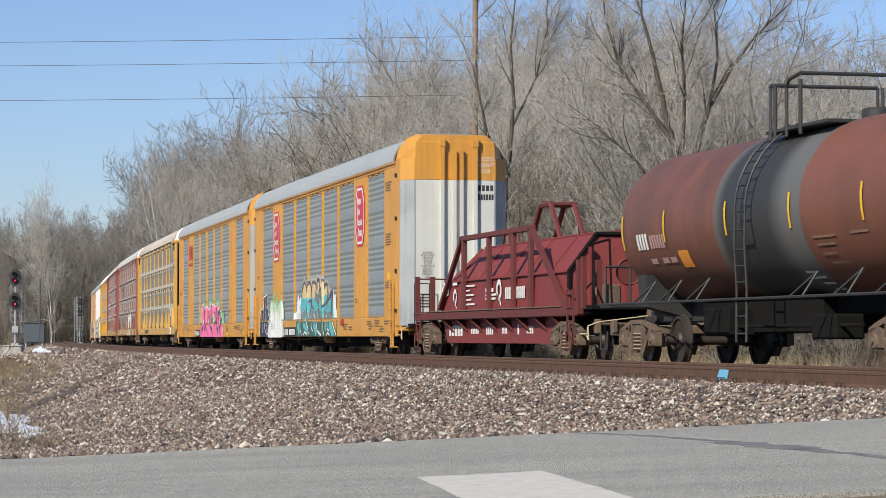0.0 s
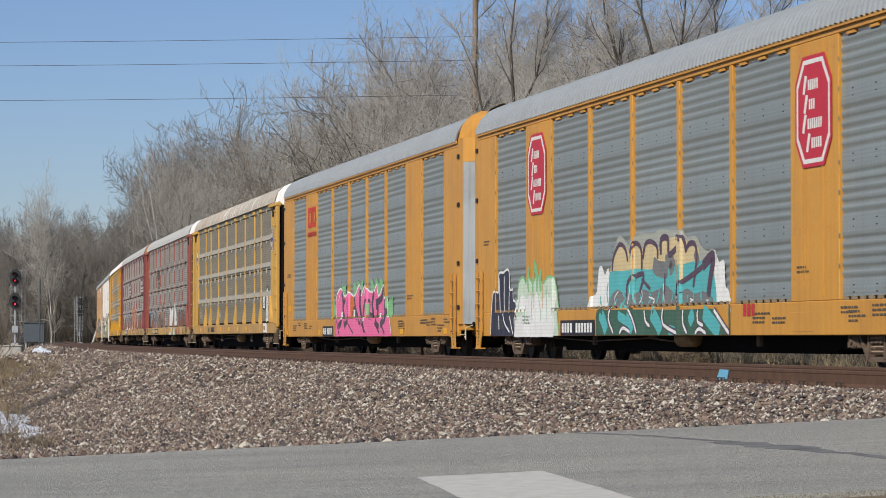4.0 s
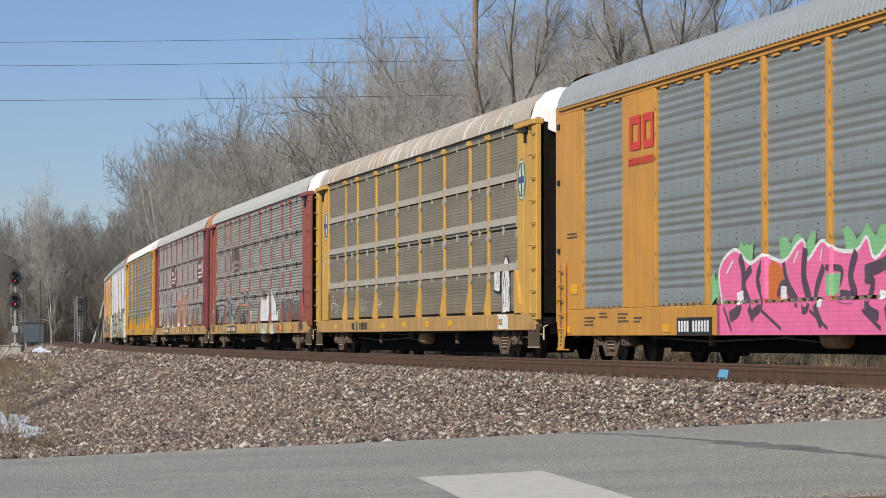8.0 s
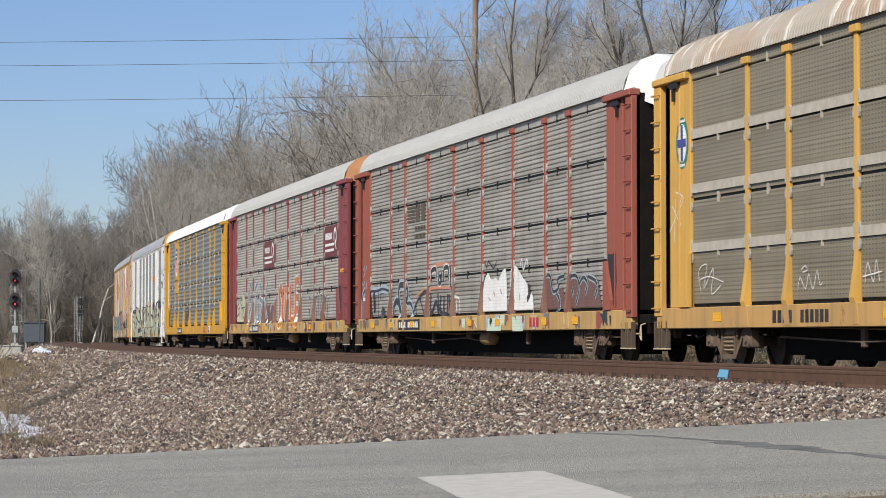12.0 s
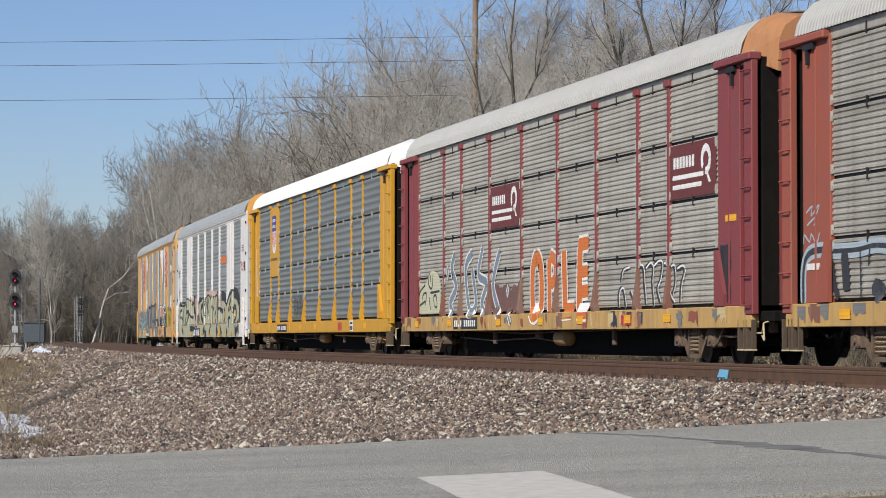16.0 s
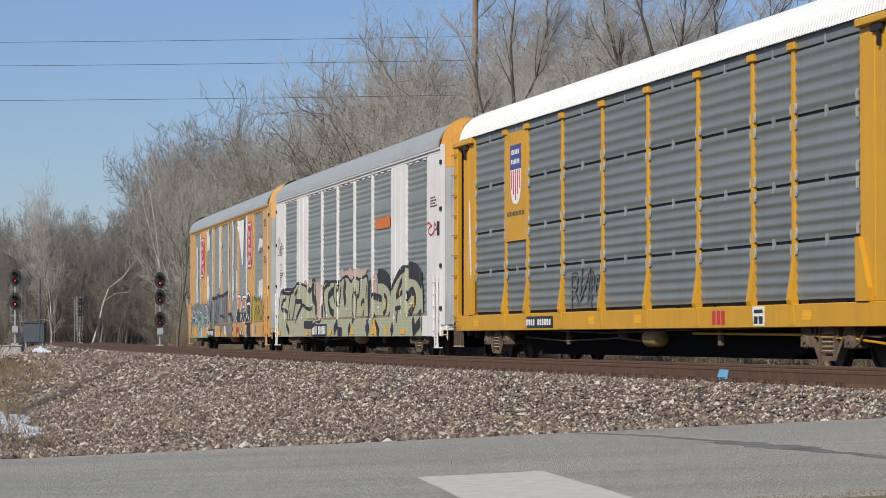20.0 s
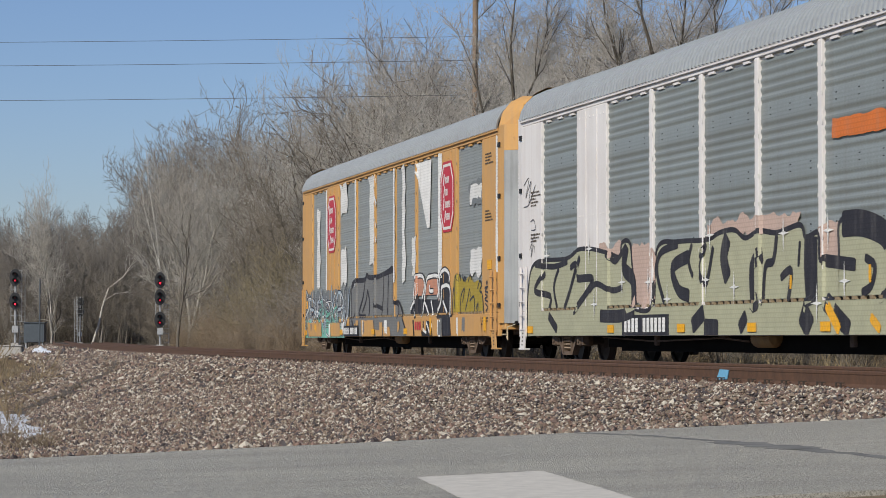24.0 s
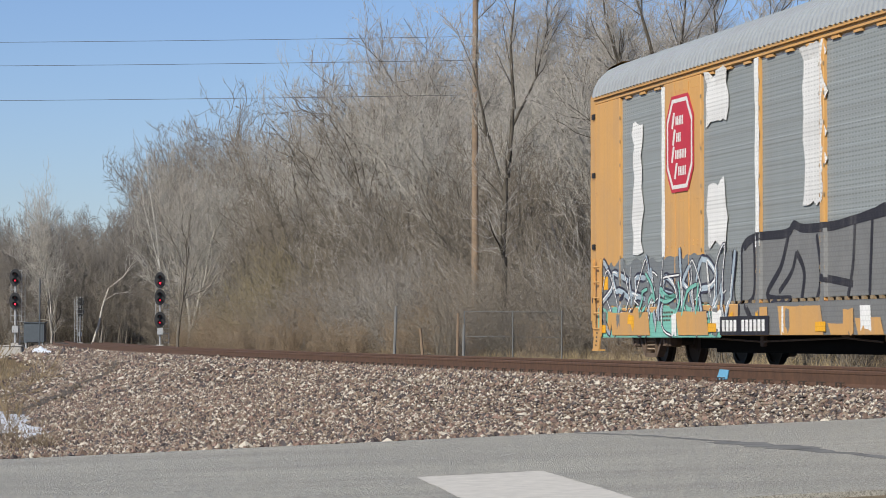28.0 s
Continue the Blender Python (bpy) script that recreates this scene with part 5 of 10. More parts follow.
        cap = [(-1.47, 5.12), (-1.37, 5.50), (-1.17, 5.73), (-0.9, 5.86), (0.9, 5.86), (1.17, 5.73), (1.37, 5.50), (1.47, 5.12)]
        inner = [(-1.09, 5.16), (-1.08, 5.49), (-1.0, 5.66), (-0.85, 5.79), (0.85, 5.79), (1.0, 5.66), (1.08, 5.49), (1.09, 5.16)]
        sh = Shape()
        sh.add([(s * (HALF - 0.02), y, z) for y, z in cap] + [(s * (END - 0.01), y, z) for y, z in inner], [(i, i + 1, i + 9, i + 8) for i in range(7)] + [tuple(range(8, 16))])
        part("roof_end", sh, top_end, car)
        post = Shape()
        for y in (-0.36, -0.03, 0.16, 0.54):
            post.box(*sorted((s * END, s * (END + 0.11))), y - 0.045, y + 0.045, 0.9, 4.60)
        part("door_stiffener", post, DOOR_WHITE if low_end is STEEL else low_end, car)
        top = Shape()
        for y in (-0.36, -0.03, 0.16, 0.54):
            top.box(*sorted((s * END, s * (END + 0.114))), y - 0.049, y + 0.049, 4.602, 5.62 if y in (-0.36, 0.54) else 5.40)
        for y in (-0.36, 0.54):
            top.box(*sorted((s * END, s * (END + 0.13))), y - 0.07, y + 0.07, 5.48, 5.70)
        part("stiffener_top", top, top_end, car)
        deck = Shape().box(*sorted((s * (HALF - 0.3), s * (HALF + 0.42))), -1.42, 1.42, 0.60, 0.80, 0.02)
        part("end_sill", deck, grab, car)
        ledge = Shape().box(*sorted((s * (HALF + 0.42), s * (END + 0.28))), -1.25, 1.25, 0.70, 0.80, 0.02)
        part("end_platform", ledge, FRAME_DARK, car, "dark walkway grating at the car's end")
        part("ladder", ladder_shape(s * 12.62, s * 13.05, -1.53, 0.45, 1.95, 5), grab, car)
        part("end_rail", Shape().pipe([(s * (END + 0.25), -1.15, 0.8), (s * (END + 0.25), -1.15, 1.85), (s * (END + 0.25), -0.75, 1.85), (s * (END + 0.25), -0.75, 0.8)], 0.014, 6), BLACK, car, "thin dark end grab iron")
        slanted_step(car, s * 12.84, s, grab)
    box = Shape().box(6.9, 7.9, -1.474, -1.46, 0.52, 0.82, 0.002)
    part("placard_board", box, body, car)
    underbody(car)
    CARS.append((car, None))
    return car


DULL_CLIP = plain("dull_clip_steel", (0.34, 0.26, 0.16), 0.6, 0.2, 0.3)

SILL_LOW = 0.585
SEAMS = [0.985, 1.92, 2.83, 3.88, 4.92]


def post_autorack(name, label, body, sill, roof, sheet, end_cap, straps=False, profile="fine", foot=None):
    """Older autorack on a flat car: outside posts with flared feet, four rows of side sheets, ladders at the corners."""
    car = thing(name, label, "freight car", "autoracks of the train")
    part("side_sill", Shape().box(-13.4, 13.4, -1.50, -1.36, SILL_LOW, 0.95, 0.012), sill, car)
    part("top_rail", Shape().box(-13.3, 13.3, -1.43, -1.36, 4.92, 5.12, 0.012), sheet, car)
    edges = [-11.75, -8.9, -7.05, -4.3, -1.45, 1.45, 4.3, 7.05, 8.9, 11.6]
    for a, b in zip(edges, edges[1:]):
        for i in range(4):
            panel(car, a + 0.03, b - 0.03, SEAMS[i] + 0.03, SEAMS[i + 1] - 0.02, profile, sheet, -1.405)
    # added black box: stands in for the shade inside the rack
    part("rack_shade", Shape().box(-12.9, 12.9, -1.375, -1.345, 0.95, 5.0), BLACK, car, "black box added as the shade behind the side sheets")
    for x in edges[1:-1]:
        part("post", Shape().box(x - 0.075, x + 0.075, -1.448, -1.385, 1.2, 4.95, 0.01), body, car)
        f = Shape()
        rows = [(1.72, 0.077, -1.451), (1.5, 0.078, -1.470), (1.15, 0.085, -1.518), (1.02, 0.095, -1.535), (0.94, 0.10, -1.515)]
        fv = [p for z, h, y in rows for p in ((x - h, -1.40, z), (x + h, -1.40, z), (x + h, y, z), (x - h, y, z))]
        f.add(fv, [(0, 1, 2, 3), (16, 17, 18, 19)] + [(4 * i + j, 4 * i + (j + 1) % 4, 4 * i + 4 + (j + 1) % 4, 4 * i + 4 + j) for i in range(4) for j in range(4)])
        part("post_foot", f, foot or body, car)
        br = Shape().add([(x - 0.13, -1.513, 0.94), (x + 0.13, -1.513, 0.94), (x + 0.2, -1.508, 0.62), (x - 0.02, -1.508, 0.62), (x - 0.13, -1.495, 0.94), (x + 0.13, -1.495, 0.94), (x + 0.2, -1.495, 0.62), (x - 0.02, -1.495, 0.62)],
                         [(0, 1, 2, 3), (0, 4, 5, 1), (1, 5, 6, 2), (2, 6, 7, 3), (3, 7, 4, 0)])
        part("sill_bracket", br, sill, car)
        part("post_head", Shape().box(x - 0.16, x + 0.16, -1.49, -1.385, 4.93, 5.05, 0.01), body, car)
    cl = Shape()
    for x in edges:
        for z in SEAMS[1:4]:
            for dz in (-0.125, 0.125):
                for e in (-1, 1):
                    cl.prism([(x + e * 0.074, z + dz - 0.085), (x + e * 0.115, z + dz - 0.07), (x + e * 0.135, z + dz), (x + e * 0.115, z + dz + 0.07), (x + e * 0.074, z + dz + 0.085)], "y", -1.452, -1.418)
    tagged(part("clip", cl, PALE_CLIP, car, "pale bolted panel clips"), kind="stuff")
    hook = Shape()
    for a, b in zip(edges, edges[1:]):
        for z in SEAMS[1:4] + [4.97]:
            hook.box((a + b) / 2 - 0.02, (a + b) / 2 + 0.02, -1.442, -1.39, z - 0.10, z + 0.08)
    tagged(part("panel_hook", hook, STRAP if straps else STEEL if profile == "soft" else BLACK, car), kind="stuff")
    if straps:
        for a, b in zip(edges, edges[1:]):
            for z in (1.99, 3.02, 3.97):
                part("strap", Shape().box(a + 0.08, b - 0.08, -1.443, -1.418, z - 0.08, z + 0.08), STRAP, car, "pale dusty horizontal strap")
    part("far_side", Shape().box(-13.3, 13.3, 1.36, 1.47, SILL_LOW, 5.1), body, car)
    part("roof", roof_for(roof, 12.95), None, car, "corrugated metal roof")
    for s in (-1, 1):
        part("corner_post", Shape().box(*sorted((s * 11.66, s * 12.76)), -1.46, -1.38, 0.95, 5.0, 0.012), body, car)
        part("corner_angle", Shape().box(*sorted((s * 12.20, s * 12.26)), -1.475, -1.455, 1.0, 4.98, 0.006), body, car)
        part("ladder_post", Shape().box(*sorted((s * 13.12, s * 13.5)), -1.52, -1.40, 0.8, 4.95, 0.015), body, car)
        part("hood_bracket", Shape().prism([(s * 12.2, 4.94), (s * 12.62, 4.94), (s * 12.62, 4.84), (s * 12.5, 4.84), (s * 12.5, 4.62), (s * 12.44, 4.62), (s * 12.44, 4.84), (s * 12.2, 4.84)], "y", -1.52, -1.464), BLACK, car)
        gus = Shape().prism([(s * 11.62, 0.96), (s * 12.1, 0.96), (s * 12.1, 1.15), (s * 11.75, 1.9), (s * 11.62, 1.9)], "y", -1.53, -1.46)
        part("corner_gusset", gus, body, car)
        part("corner_hood", Shape().box(*sorted((s * 11.7, s * 13.5)), -1.56, -1.34, 4.95, 5.08, 0.02), body, car)
        for k in range(9):
            z = 0.95 + 0.48 * k
            part("rung", Shape().pipe([(s * 13.14, -1.51, z), (s * 13.14, -1.58, z), (s * 13.46, -1.58, z), (s * 13.46, -1.51, z)], 0.015, 5), body, car)
        # near-black box fills the recess, its shade painted as solid colour
        part("recess_shade", Shape().box(*sorted((s * 13.0, s * 13.5)), -1.33, 1.33, 0.95, 5.0), FRAME_DARK, car, "near-black box drawn as the shade before the end doors")
        part("end_door", Shape().box(*sorted((s * 13.5, s * 13.82)), -1.06, 1.06, 0.92, 4.72, 0.03), body, car, "painted end doors")
        part("door_slot", Shape().box(*sorted((s * 13.815, s * 13.826)), -1.0, -0.25, 3.22, 3.42), BLACK, car)
        lid = Shape()
        for y in (-0.92, -0.2):
            lid.box(*sorted((s * 13.815, s * 13.824)), y - 0.015, y + 0.015, 1.0, 1.95)
        lid.box(*sorted((s * 13.815, s * 13.824)), -0.92, -0.2, 1.93, 1.96)
        part("door_seam", lid, BLACK, car, "dark seam of the lower door leaf")
        cap = [(-1.50, 5.06), (-1.38, 5.46), (-1.15, 5.68), (-0.85, 5.80), (0.85, 5.80), (1.15, 5.68), (1.38, 5.46), (1.50, 5.06)]
        inner = [(-1.15, 4.75), (-1.12, 5.3), (-1.02, 5.5), (-0.8, 5.65), (0.8, 5.65), (1.02, 5.5), (1.12, 5.3), (1.15, 4.75)]
        sh = Shape()
        sh.add([(s * 12.93, y, z) for y, z in cap] + [(s * 13.75, y, z) for y, z in inner], [(i, i + 1, i + 9, i + 8) for i in range(7)] + [tuple(range(8, 16))])
        part("roof_end", sh, end_cap, car)
        part("end_platform", Shape().box(*sorted((s * 13.0, s * 14.05)), -1.35, 1.35, 0.68, 0.86, 0.02), FRAME_DARK, car)
        hanging_steps(car, s * 13.15, STEP_BROWN)
    underbody(car, 0.15)
    CARS.append((car, None))
    return car


FOOT_DIRT = paint("dusty_post_foot", (0.20, 0.085, 0.06), dirt=(0.24, 0.20, 0.16), grime=0.7, rough=0.75)
PALE_CLIP = plain("pale_bolt_clip", (0.46, 0.44, 0.39), 0.6, 0.1, 0.3)

car_1 = wide_autorack("autorack", "orange-yellow autorack with red octagon emblems and teal graffiti", ORANGE, ROOF_GREY, SHEET)
car_2 = wide_autorack("autorack", "orange-yellow autorack with a red railroad logo and pink graffiti", ORANGE, ROOF_GREY, SHEET)
car_3 = post_autorack("autorack", "dusty tan autorack with yellow posts and pale straps", OCHRE, DIRTY_OCHRE, ROOF_RUST, SHEET_TAN, WHITE, True, "dots")
car_4 = post_autorack("autorack", "weathered grey autorack with oxide-red posts and graffiti", OXIDE, DIRTY_YELLOW, ROOF_DULL, SHEET_PALE, WHITE, False, "fine", FOOT_DIRT)
RUST_CAP = paint("rusted_cap", (0.42, 0.19, 0.08), dirt=(0.16, 0.09, 0.05), grime=0.45, rough=0.75, rust=0.3)
car_5 = post_autorack("autorack", "weathered grey autorack with maroon posts and maroon logo panels", MAROON, DIRTY_YELLOW, ROOF_DULL, SHEET_CHALKY, RUST_CAP, False, "fine", FOOT_DIRT)
car_6 = post_autorack("autorack", "chrome-yellow autorack with blue-grey sheets and a white roof", GOLD, GOLD, ROOF_WHITE, SHEET_BLUE, ROOF_WHITE, False, "soft")
car_7 = wide_autorack("autorack", "silver-white autorack with large olive graffiti", SILVER, ROOF_GREY, SHEET, ORANGE, STEEL, SILVER)
car_8 = wide_autorack("autorack", "orange autorack with grey patches and graffiti, last in the train", ORANGE_OLD, ROOF_GREY, SHEET_PATCHED, weave="flat")
PLACES = [(c, -80.85 - 28.325 * i, 10.06) for i, c in enumerate((car_1, car_2, car_3, car_4, car_5, car_6, car_7, car_8))]


# ---------------------------------------------------------------- trackside: pole, wires, signals, fence, cabinet, snow
POLE_WOOD = plain("creosoted_pole_wood", (0.27, 0.19, 0.125), 0.85, 0, 0.45, 3)
GALV = plain("galvanised_pipe", (0.42, 0.43, 0.44), 0.5, 0.4, 0.25, 8)
CONCRETE = plain("pale_concrete", (0.42, 0.40, 0.37), 0.9, 0, 0.3, 4)
SNOW = plain("old_snow", (0.66, 0.69, 0.74), 0.7, 0, 0.12, 6)
WIRE = plain("cable_black", (0.05, 0.05, 0.055), 0.6, 0, 0.1)
GREY_BOX = plain("grey_cabinet_paint", (0.075, 0.09, 0.105), 0.5, 0.1, 0.2, 4)
RED_GLOW = plain("red_signal_lens", (1.0, 0.02, 0.05), 0.3, 0, 0.05, 8, 3.0)
RED_FAINT = plain("faint_red_lens", (0.8, 0.02, 0.05), 0.3, 0, 0.05, 8, 0.9)
RED_DIM = plain("dim_signal_lens", (0.10, 0.012, 0.015), 0.2, 0, 0.1)
STRAW = bark("dry_straw", (0.40, 0.315, 0.185))
DULL_STRAW = bark("dull_straw", (0.26, 0.205, 0.128))
WEED = bark("dead_weed", (0.20, 0.155, 0.105))


def utility_pole():
    pole = thing("utility_pole", "tall brown wooden utility pole rising out of brush", "utility pole", "", pose(1.33, 110.0, -0.4, 0, 0.06, 0))
    sh = Shape()
    pts = [(0, 0, 0, 0.165), (0.01, 0, 4, 0.155), (0.0, 0.01, 8, 0.140), (0.015, 0, 12, 0.125), (0.01, 0, 17.0, 0.11)]
    for a, b in zip(pts, pts[1:]):
        sh.tube(a[:3], b[:3], a[3], b[3], 12, False)
    part("mast", sh, POLE_WOOD, pole, "", True)
    part("pole_tag", Shape().lathe([(-0.19, 0.0), (-0.19, 0.085), (-0.15, 0.095), (-0.15, 0.0)], "y", (0.0, 0.0, 2.69), 14), CHALK, pole, "round white tag nailed on")
    part("pole_band", Shape().lathe([(12.36, 0.12), (12.36, 0.135), (12.42, 0.135), (12.42, 0.12)], "z", (0, 0, 0), 12), GALV, pole)
    part("bracket", Shape().box(-0.32, 0.05, -0.16, -0.12, 12.40, 12.44, 0.008), GALV, pole)
    part("insulator", Shape().lathe([(12.26, 0.03), (12.30, 0.06), (12.36, 0.04), (12.42, 0.06), (12.47, 0.03)], "z", (0.09, -0.14, 0), 10), CHALK, pole)
    return pole


utility_pole()


def cable(z_left, z_pole, sag, depth, r=0.008):
    """A wire hung from beyond the view to the pole, as one tube."""
    rings, n = [], 5
    for i in range(37):
        f = i / 36
        x = -60 + 61.33 * f
        c = (x, depth + 3.0 * (1 - f), z_left + (z_pole - z_left) * f - sag * 4 * f * (1 - f))
        rings += [(c[0], c[1] + r * math.cos(2 * math.pi * j / n), c[2] + r * math.sin(2 * math.pi * j / n)) for j in range(n)]
    sh = Shape().add(rings, [(i * n + j, i * n + (j + 1) % n, (i + 1) * n + (j + 1) % n, (i + 1) * n + j) for i in range(36) for j in range(n)])
    ob = thing("overhead_wire", "thin dark overhead wire strung to the pole", "wire", "overhead wires")
    part("cable", sh, WIRE, ob)


cable(13.25, 13.08, 0.22, 109.86, 0.0098)
cable(12.25, 12.08, 0.22, 109.86, 0.0098)
cable(10.74, 10.62, 0.22, 109.86, 0.0098)


def signal(x, y, z, heads, height, label, lit=(), back=False, turn=0, bright=0):
    """A colour-light signal mast with oval backgrounds, hooded lamps, ladder and caged platform."""
    sg = thing("railway_signal", label, "railway signal", "signals of the line", pose(x, y, z, 0, 0, turn))
    part("mast", Shape().tube((0, 0, 0), (0, 0, height), 0.085, 0.075, 10), GALV, sg, "galvanised mast")
    part("base", Shape().box(-0.3, 0.3, -0.3, 0.3, -0.4, 0.25, 0.03), CONCRETE, sg)
    part("ladder", ladder_shape(0.25, 0.62, 0.45, 0.2, height - 0.2, 14, 0.02), GALV, sg, "galvanised ladder behind the mast")
    cage = Shape()
    for xx in (-0.36, 0.42):
        cage.box(xx - 0.018, xx + 0.018, 0.2, 0.24, 1.8, height + 0.05)
    for k in range(9):
        zz = 1.8 + (height - 1.8) * k / 8
        cage.box(-0.36, 0.42, 0.2, 0.24, zz - 0.015, zz + 0.015)
    part("cage", cage, GALV, sg, "galvanised rail cage")
    part("junction_box", Shape().box(-0.2, 0.25, -0.28, -0.08, 1.0, 1.5, 0.02), GALV, sg)
    for i, hz in enumerate(heads):
        n = 20
        w, h = 0.42, 0.62
        out = [(w * math.cos(2 * math.pi * k / n), hz + h * math.sin(2 * math.pi * k / n)) for k in range(n)]
        hd = part("signal_head", Shape().prism(out, "y", -0.2, -0.16), BLACK, sg, "black oval signal background")
        part("lamp_housing", Shape().box(-0.2, 0.2, -0.16, 0.12, hz - 0.45, hz + 0.45, 0.03), BLACK, hd)
        if back:
            continue
        for k, dz in enumerate((0.22, -0.22)):
            hood = Shape()
            arc = [(0.17 * math.cos(a), 0.17 * math.sin(a)) for a in [math.radians(q) for q in range(-20, 201, 20)]]
            hood.add([(p, -0.2, hz + dz + q) for p, q in arc] + [(p * 0.96, -0.55, hz + dz + q * 0.96 + 0.0) for p, q in arc], [(m, m + 1, m + 1 + len(arc), m + len(arc)) for m in range(len(arc) - 1)])
            part("hood", hood, BLACK, hd)
            on = (i, k) in lit
            part("lens", Shape().lathe([(-0.225, 0.0), (-0.225, 0.065), (-0.2, 0.075)], "y", (0, 0, hz + dz), 14), RED_GLOW if on and i == bright else RED_FAINT if on else RED_DIM, hd, "glowing red lens" if on else "unlit dark lens")
    return sg


signal(-21.55, 200.0, -0.33, (5.15, 3.85, 2.15), 5.5, "three-headed railway signal on a galvanised mast, showing red", ((0, 1), (1, 1), (2, 1)))
signal(-30.95, 190.0, -0.2, (5.0, 3.3), 5.5, "two-headed railway signal showing red beside the line", ((0, 1), (1, 1)), False, 0, 1)
signal(-44.5, 322.0, -0.35, (5.2, 4.0), 5.8, "railway signal seen from behind, galvanised ladder and cage", (), True, 180)


FENCE_STEEL = plain("dull_fence_steel", (0.15, 0.152, 0.147), 0.6, 0.2, 0.3, 8)


def fence():
    f = thing("chain_link_fence", "low galvanised chain-link gate in a dry grass strip", "fence", "", pose(0.61, 75.0, -0.18, 0, 0, -2.0))
    for x in (0.0, 1.38, 2.78):
        part("post", Shape().tube((x, 0, -0.3), (x, 0, 1.38), 0.02, 0.02, 8), FENCE_STEEL, f)
    part("top_rail", Shape().tube((0, 0, 1.36), (2.78, 0, 1.34), 0.012, 0.012, 8), FENCE_STEEL, f)
    part("middle_rail", Shape().tube((0, 0, 0.64), (2.78, 0, 0.62), 0.011, 0.011, 8), FENCE_STEEL, f)
    net = Shape()
    k = 34
    for i in range(-16, k):
        for s in (1, -1):
            x0, z0 = i * 0.082, 0.03
            x1, z1 = x0 + 1.31, 1.34
            a0, a1 = max(0.0, -x0), min(1.31, 2.78 - x0)
            if a1 > a0:
                p, q = (x0 + a0, z0 + a0), (x0 + a1, z0 + a1)
                if s < 0:
                    p, q = (2.78 - p[0], p[1]), (2.78 - q[0], q[1])
                net.tube((p[0], 0.01 * s, p[1]), (q[0], 0.01 * s, q[1]), 0.0028, 0.0028, 3, False)
    part("wire_netting", net, FENCE_STEEL, f, "fine wire diamond netting")


fence()


POST_DULL = plain("dull_post_steel", (0.20, 0.20, 0.19), 0.7, 0.1, 0.3, 6)


def stake(x, y, h, lean, mat, label):
    p = thing("fence_post", label, "post", "old posts by the line", pose(x, y, -0.25, 0, lean, 0))
    part("shaft", Shape().tube((0, 0, -0.2), (0.02, 0, h), 0.045, 0.038, 7), mat, p)


stake(-1.42, 76, 1.6, 1.5, POST_DULL, "leaning grey steel fence post")
stake(-0.58, 76, 0.95, -6, POLE_WOOD, "short leaning wooden stake in dry grass")
stake(0.42, 77, 1.4, 0, POLE_WOOD, "weathered wooden fence post in brush")
stake(0.57, 74, 1.05, 0, POST_DULL, "short grey steel post")


def cabinet():
    c = thing("equipment_cabinet", "blue-grey trackside equipment cabinet on legs", "cabinet", "", pose(-29.6, 190.5, -0.25))
    part("body", Shape().box(-0.75, 0.75, -0.5, 0.5, 0.35, 1.75, 0.03), GREY_BOX, c)
    part("roof", Shape().box(-0.82, 0.82, -0.57, 0.57, 1.75, 1.82, 0.02), GREY_BOX, c)
    for x in (-0.6, 0.6):
        part("leg", Shape().box(x - 0.05, x + 0.05, -0.4, 0.4, -0.3, 0.35), GALV, c)
    part("door", Shape().box(-0.6, 0.6, -0.515, -0.5, 0.45, 1.65, 0.005), GREY_BOX, c)


cabinet()
post = thing("steel_post", "tall thin grey steel post by the cabinet", "post", "", pose(-29.05, 189.0, -0.3))
part("shaft", Shape().tube((0, 0, 0), (0.02, 0, 5.0), 0.06, 0.05, 8), GREY_BOX, post)
wall = thing("concrete_block", "low pale concrete retaining block with snow beside it", "concrete block", "", pose(-26.6, 160.0, -0.95))
part("block", Shape().box(-2.6, 1.0, -0.5, 0.5, -0.2, 0.85, 0.06), CONCRETE, wall)
part("coping", Shape().box(-2.65, 1.05, -0.55, 0.55, 0.85, 0.95, 0.03), CONCRETE, wall)


def snow_patch(u0, u1, o0, o1, seed, lift=0.05):
    """A thin, ragged remnant of snow lying on the ground."""
    n, m = 26, 14
    v = []
    for i in range(n):
        for j in range(m):
            a, b = i / (n - 1) * 2 - 1, j / (m - 1) * 2 - 1
            u, o = (u0 + u1) / 2 + a * (u1 - u0) / 2, (o0 + o1) / 2 + b * (o1 - o0) / 2
            r = math.hypot(a, b) + 0.45 * noise.noise(Vector((a * 2.2, b * 2.2, seed))) + 0.35 * noise.noise(Vector((a * 7, b * 7, seed)))
            v.append(at_line(u, o, ground_top(u, o) + lift * (1 - r * 1.25) + 0.02 * noise.noise(Vector((u * 4, o * 4, seed)))))
    f = [(i * m + j, i * m + j + 1, (i + 1) * m + j + 1, (i + 1) * m + j) for i in range(n - 1) for j in range(m - 1)]
    me = raw_mesh("snow_patch", np.array(v), np.array(f), True)
    me.materials.append(SNOW)
    me.flip_normals()
    tagged(new("snow_patch", me), "thin ragged patch of old melting snow", "snow", "snow patches")


def ground_top(u, o):
    return max(ground_z(u, o), bed_z(u, o) + 0.02 if o < bed_edge(u) - 0.6 else -9)


snow_patch(-53.0, -34.0, 12.4, 15.2, 1, 0.15)
snow_patch(-150, -132, 9.6, 12.2, 2, 0.2)
snow_patch(-165, -122, 6.75, 7.75, 3, 0.24)


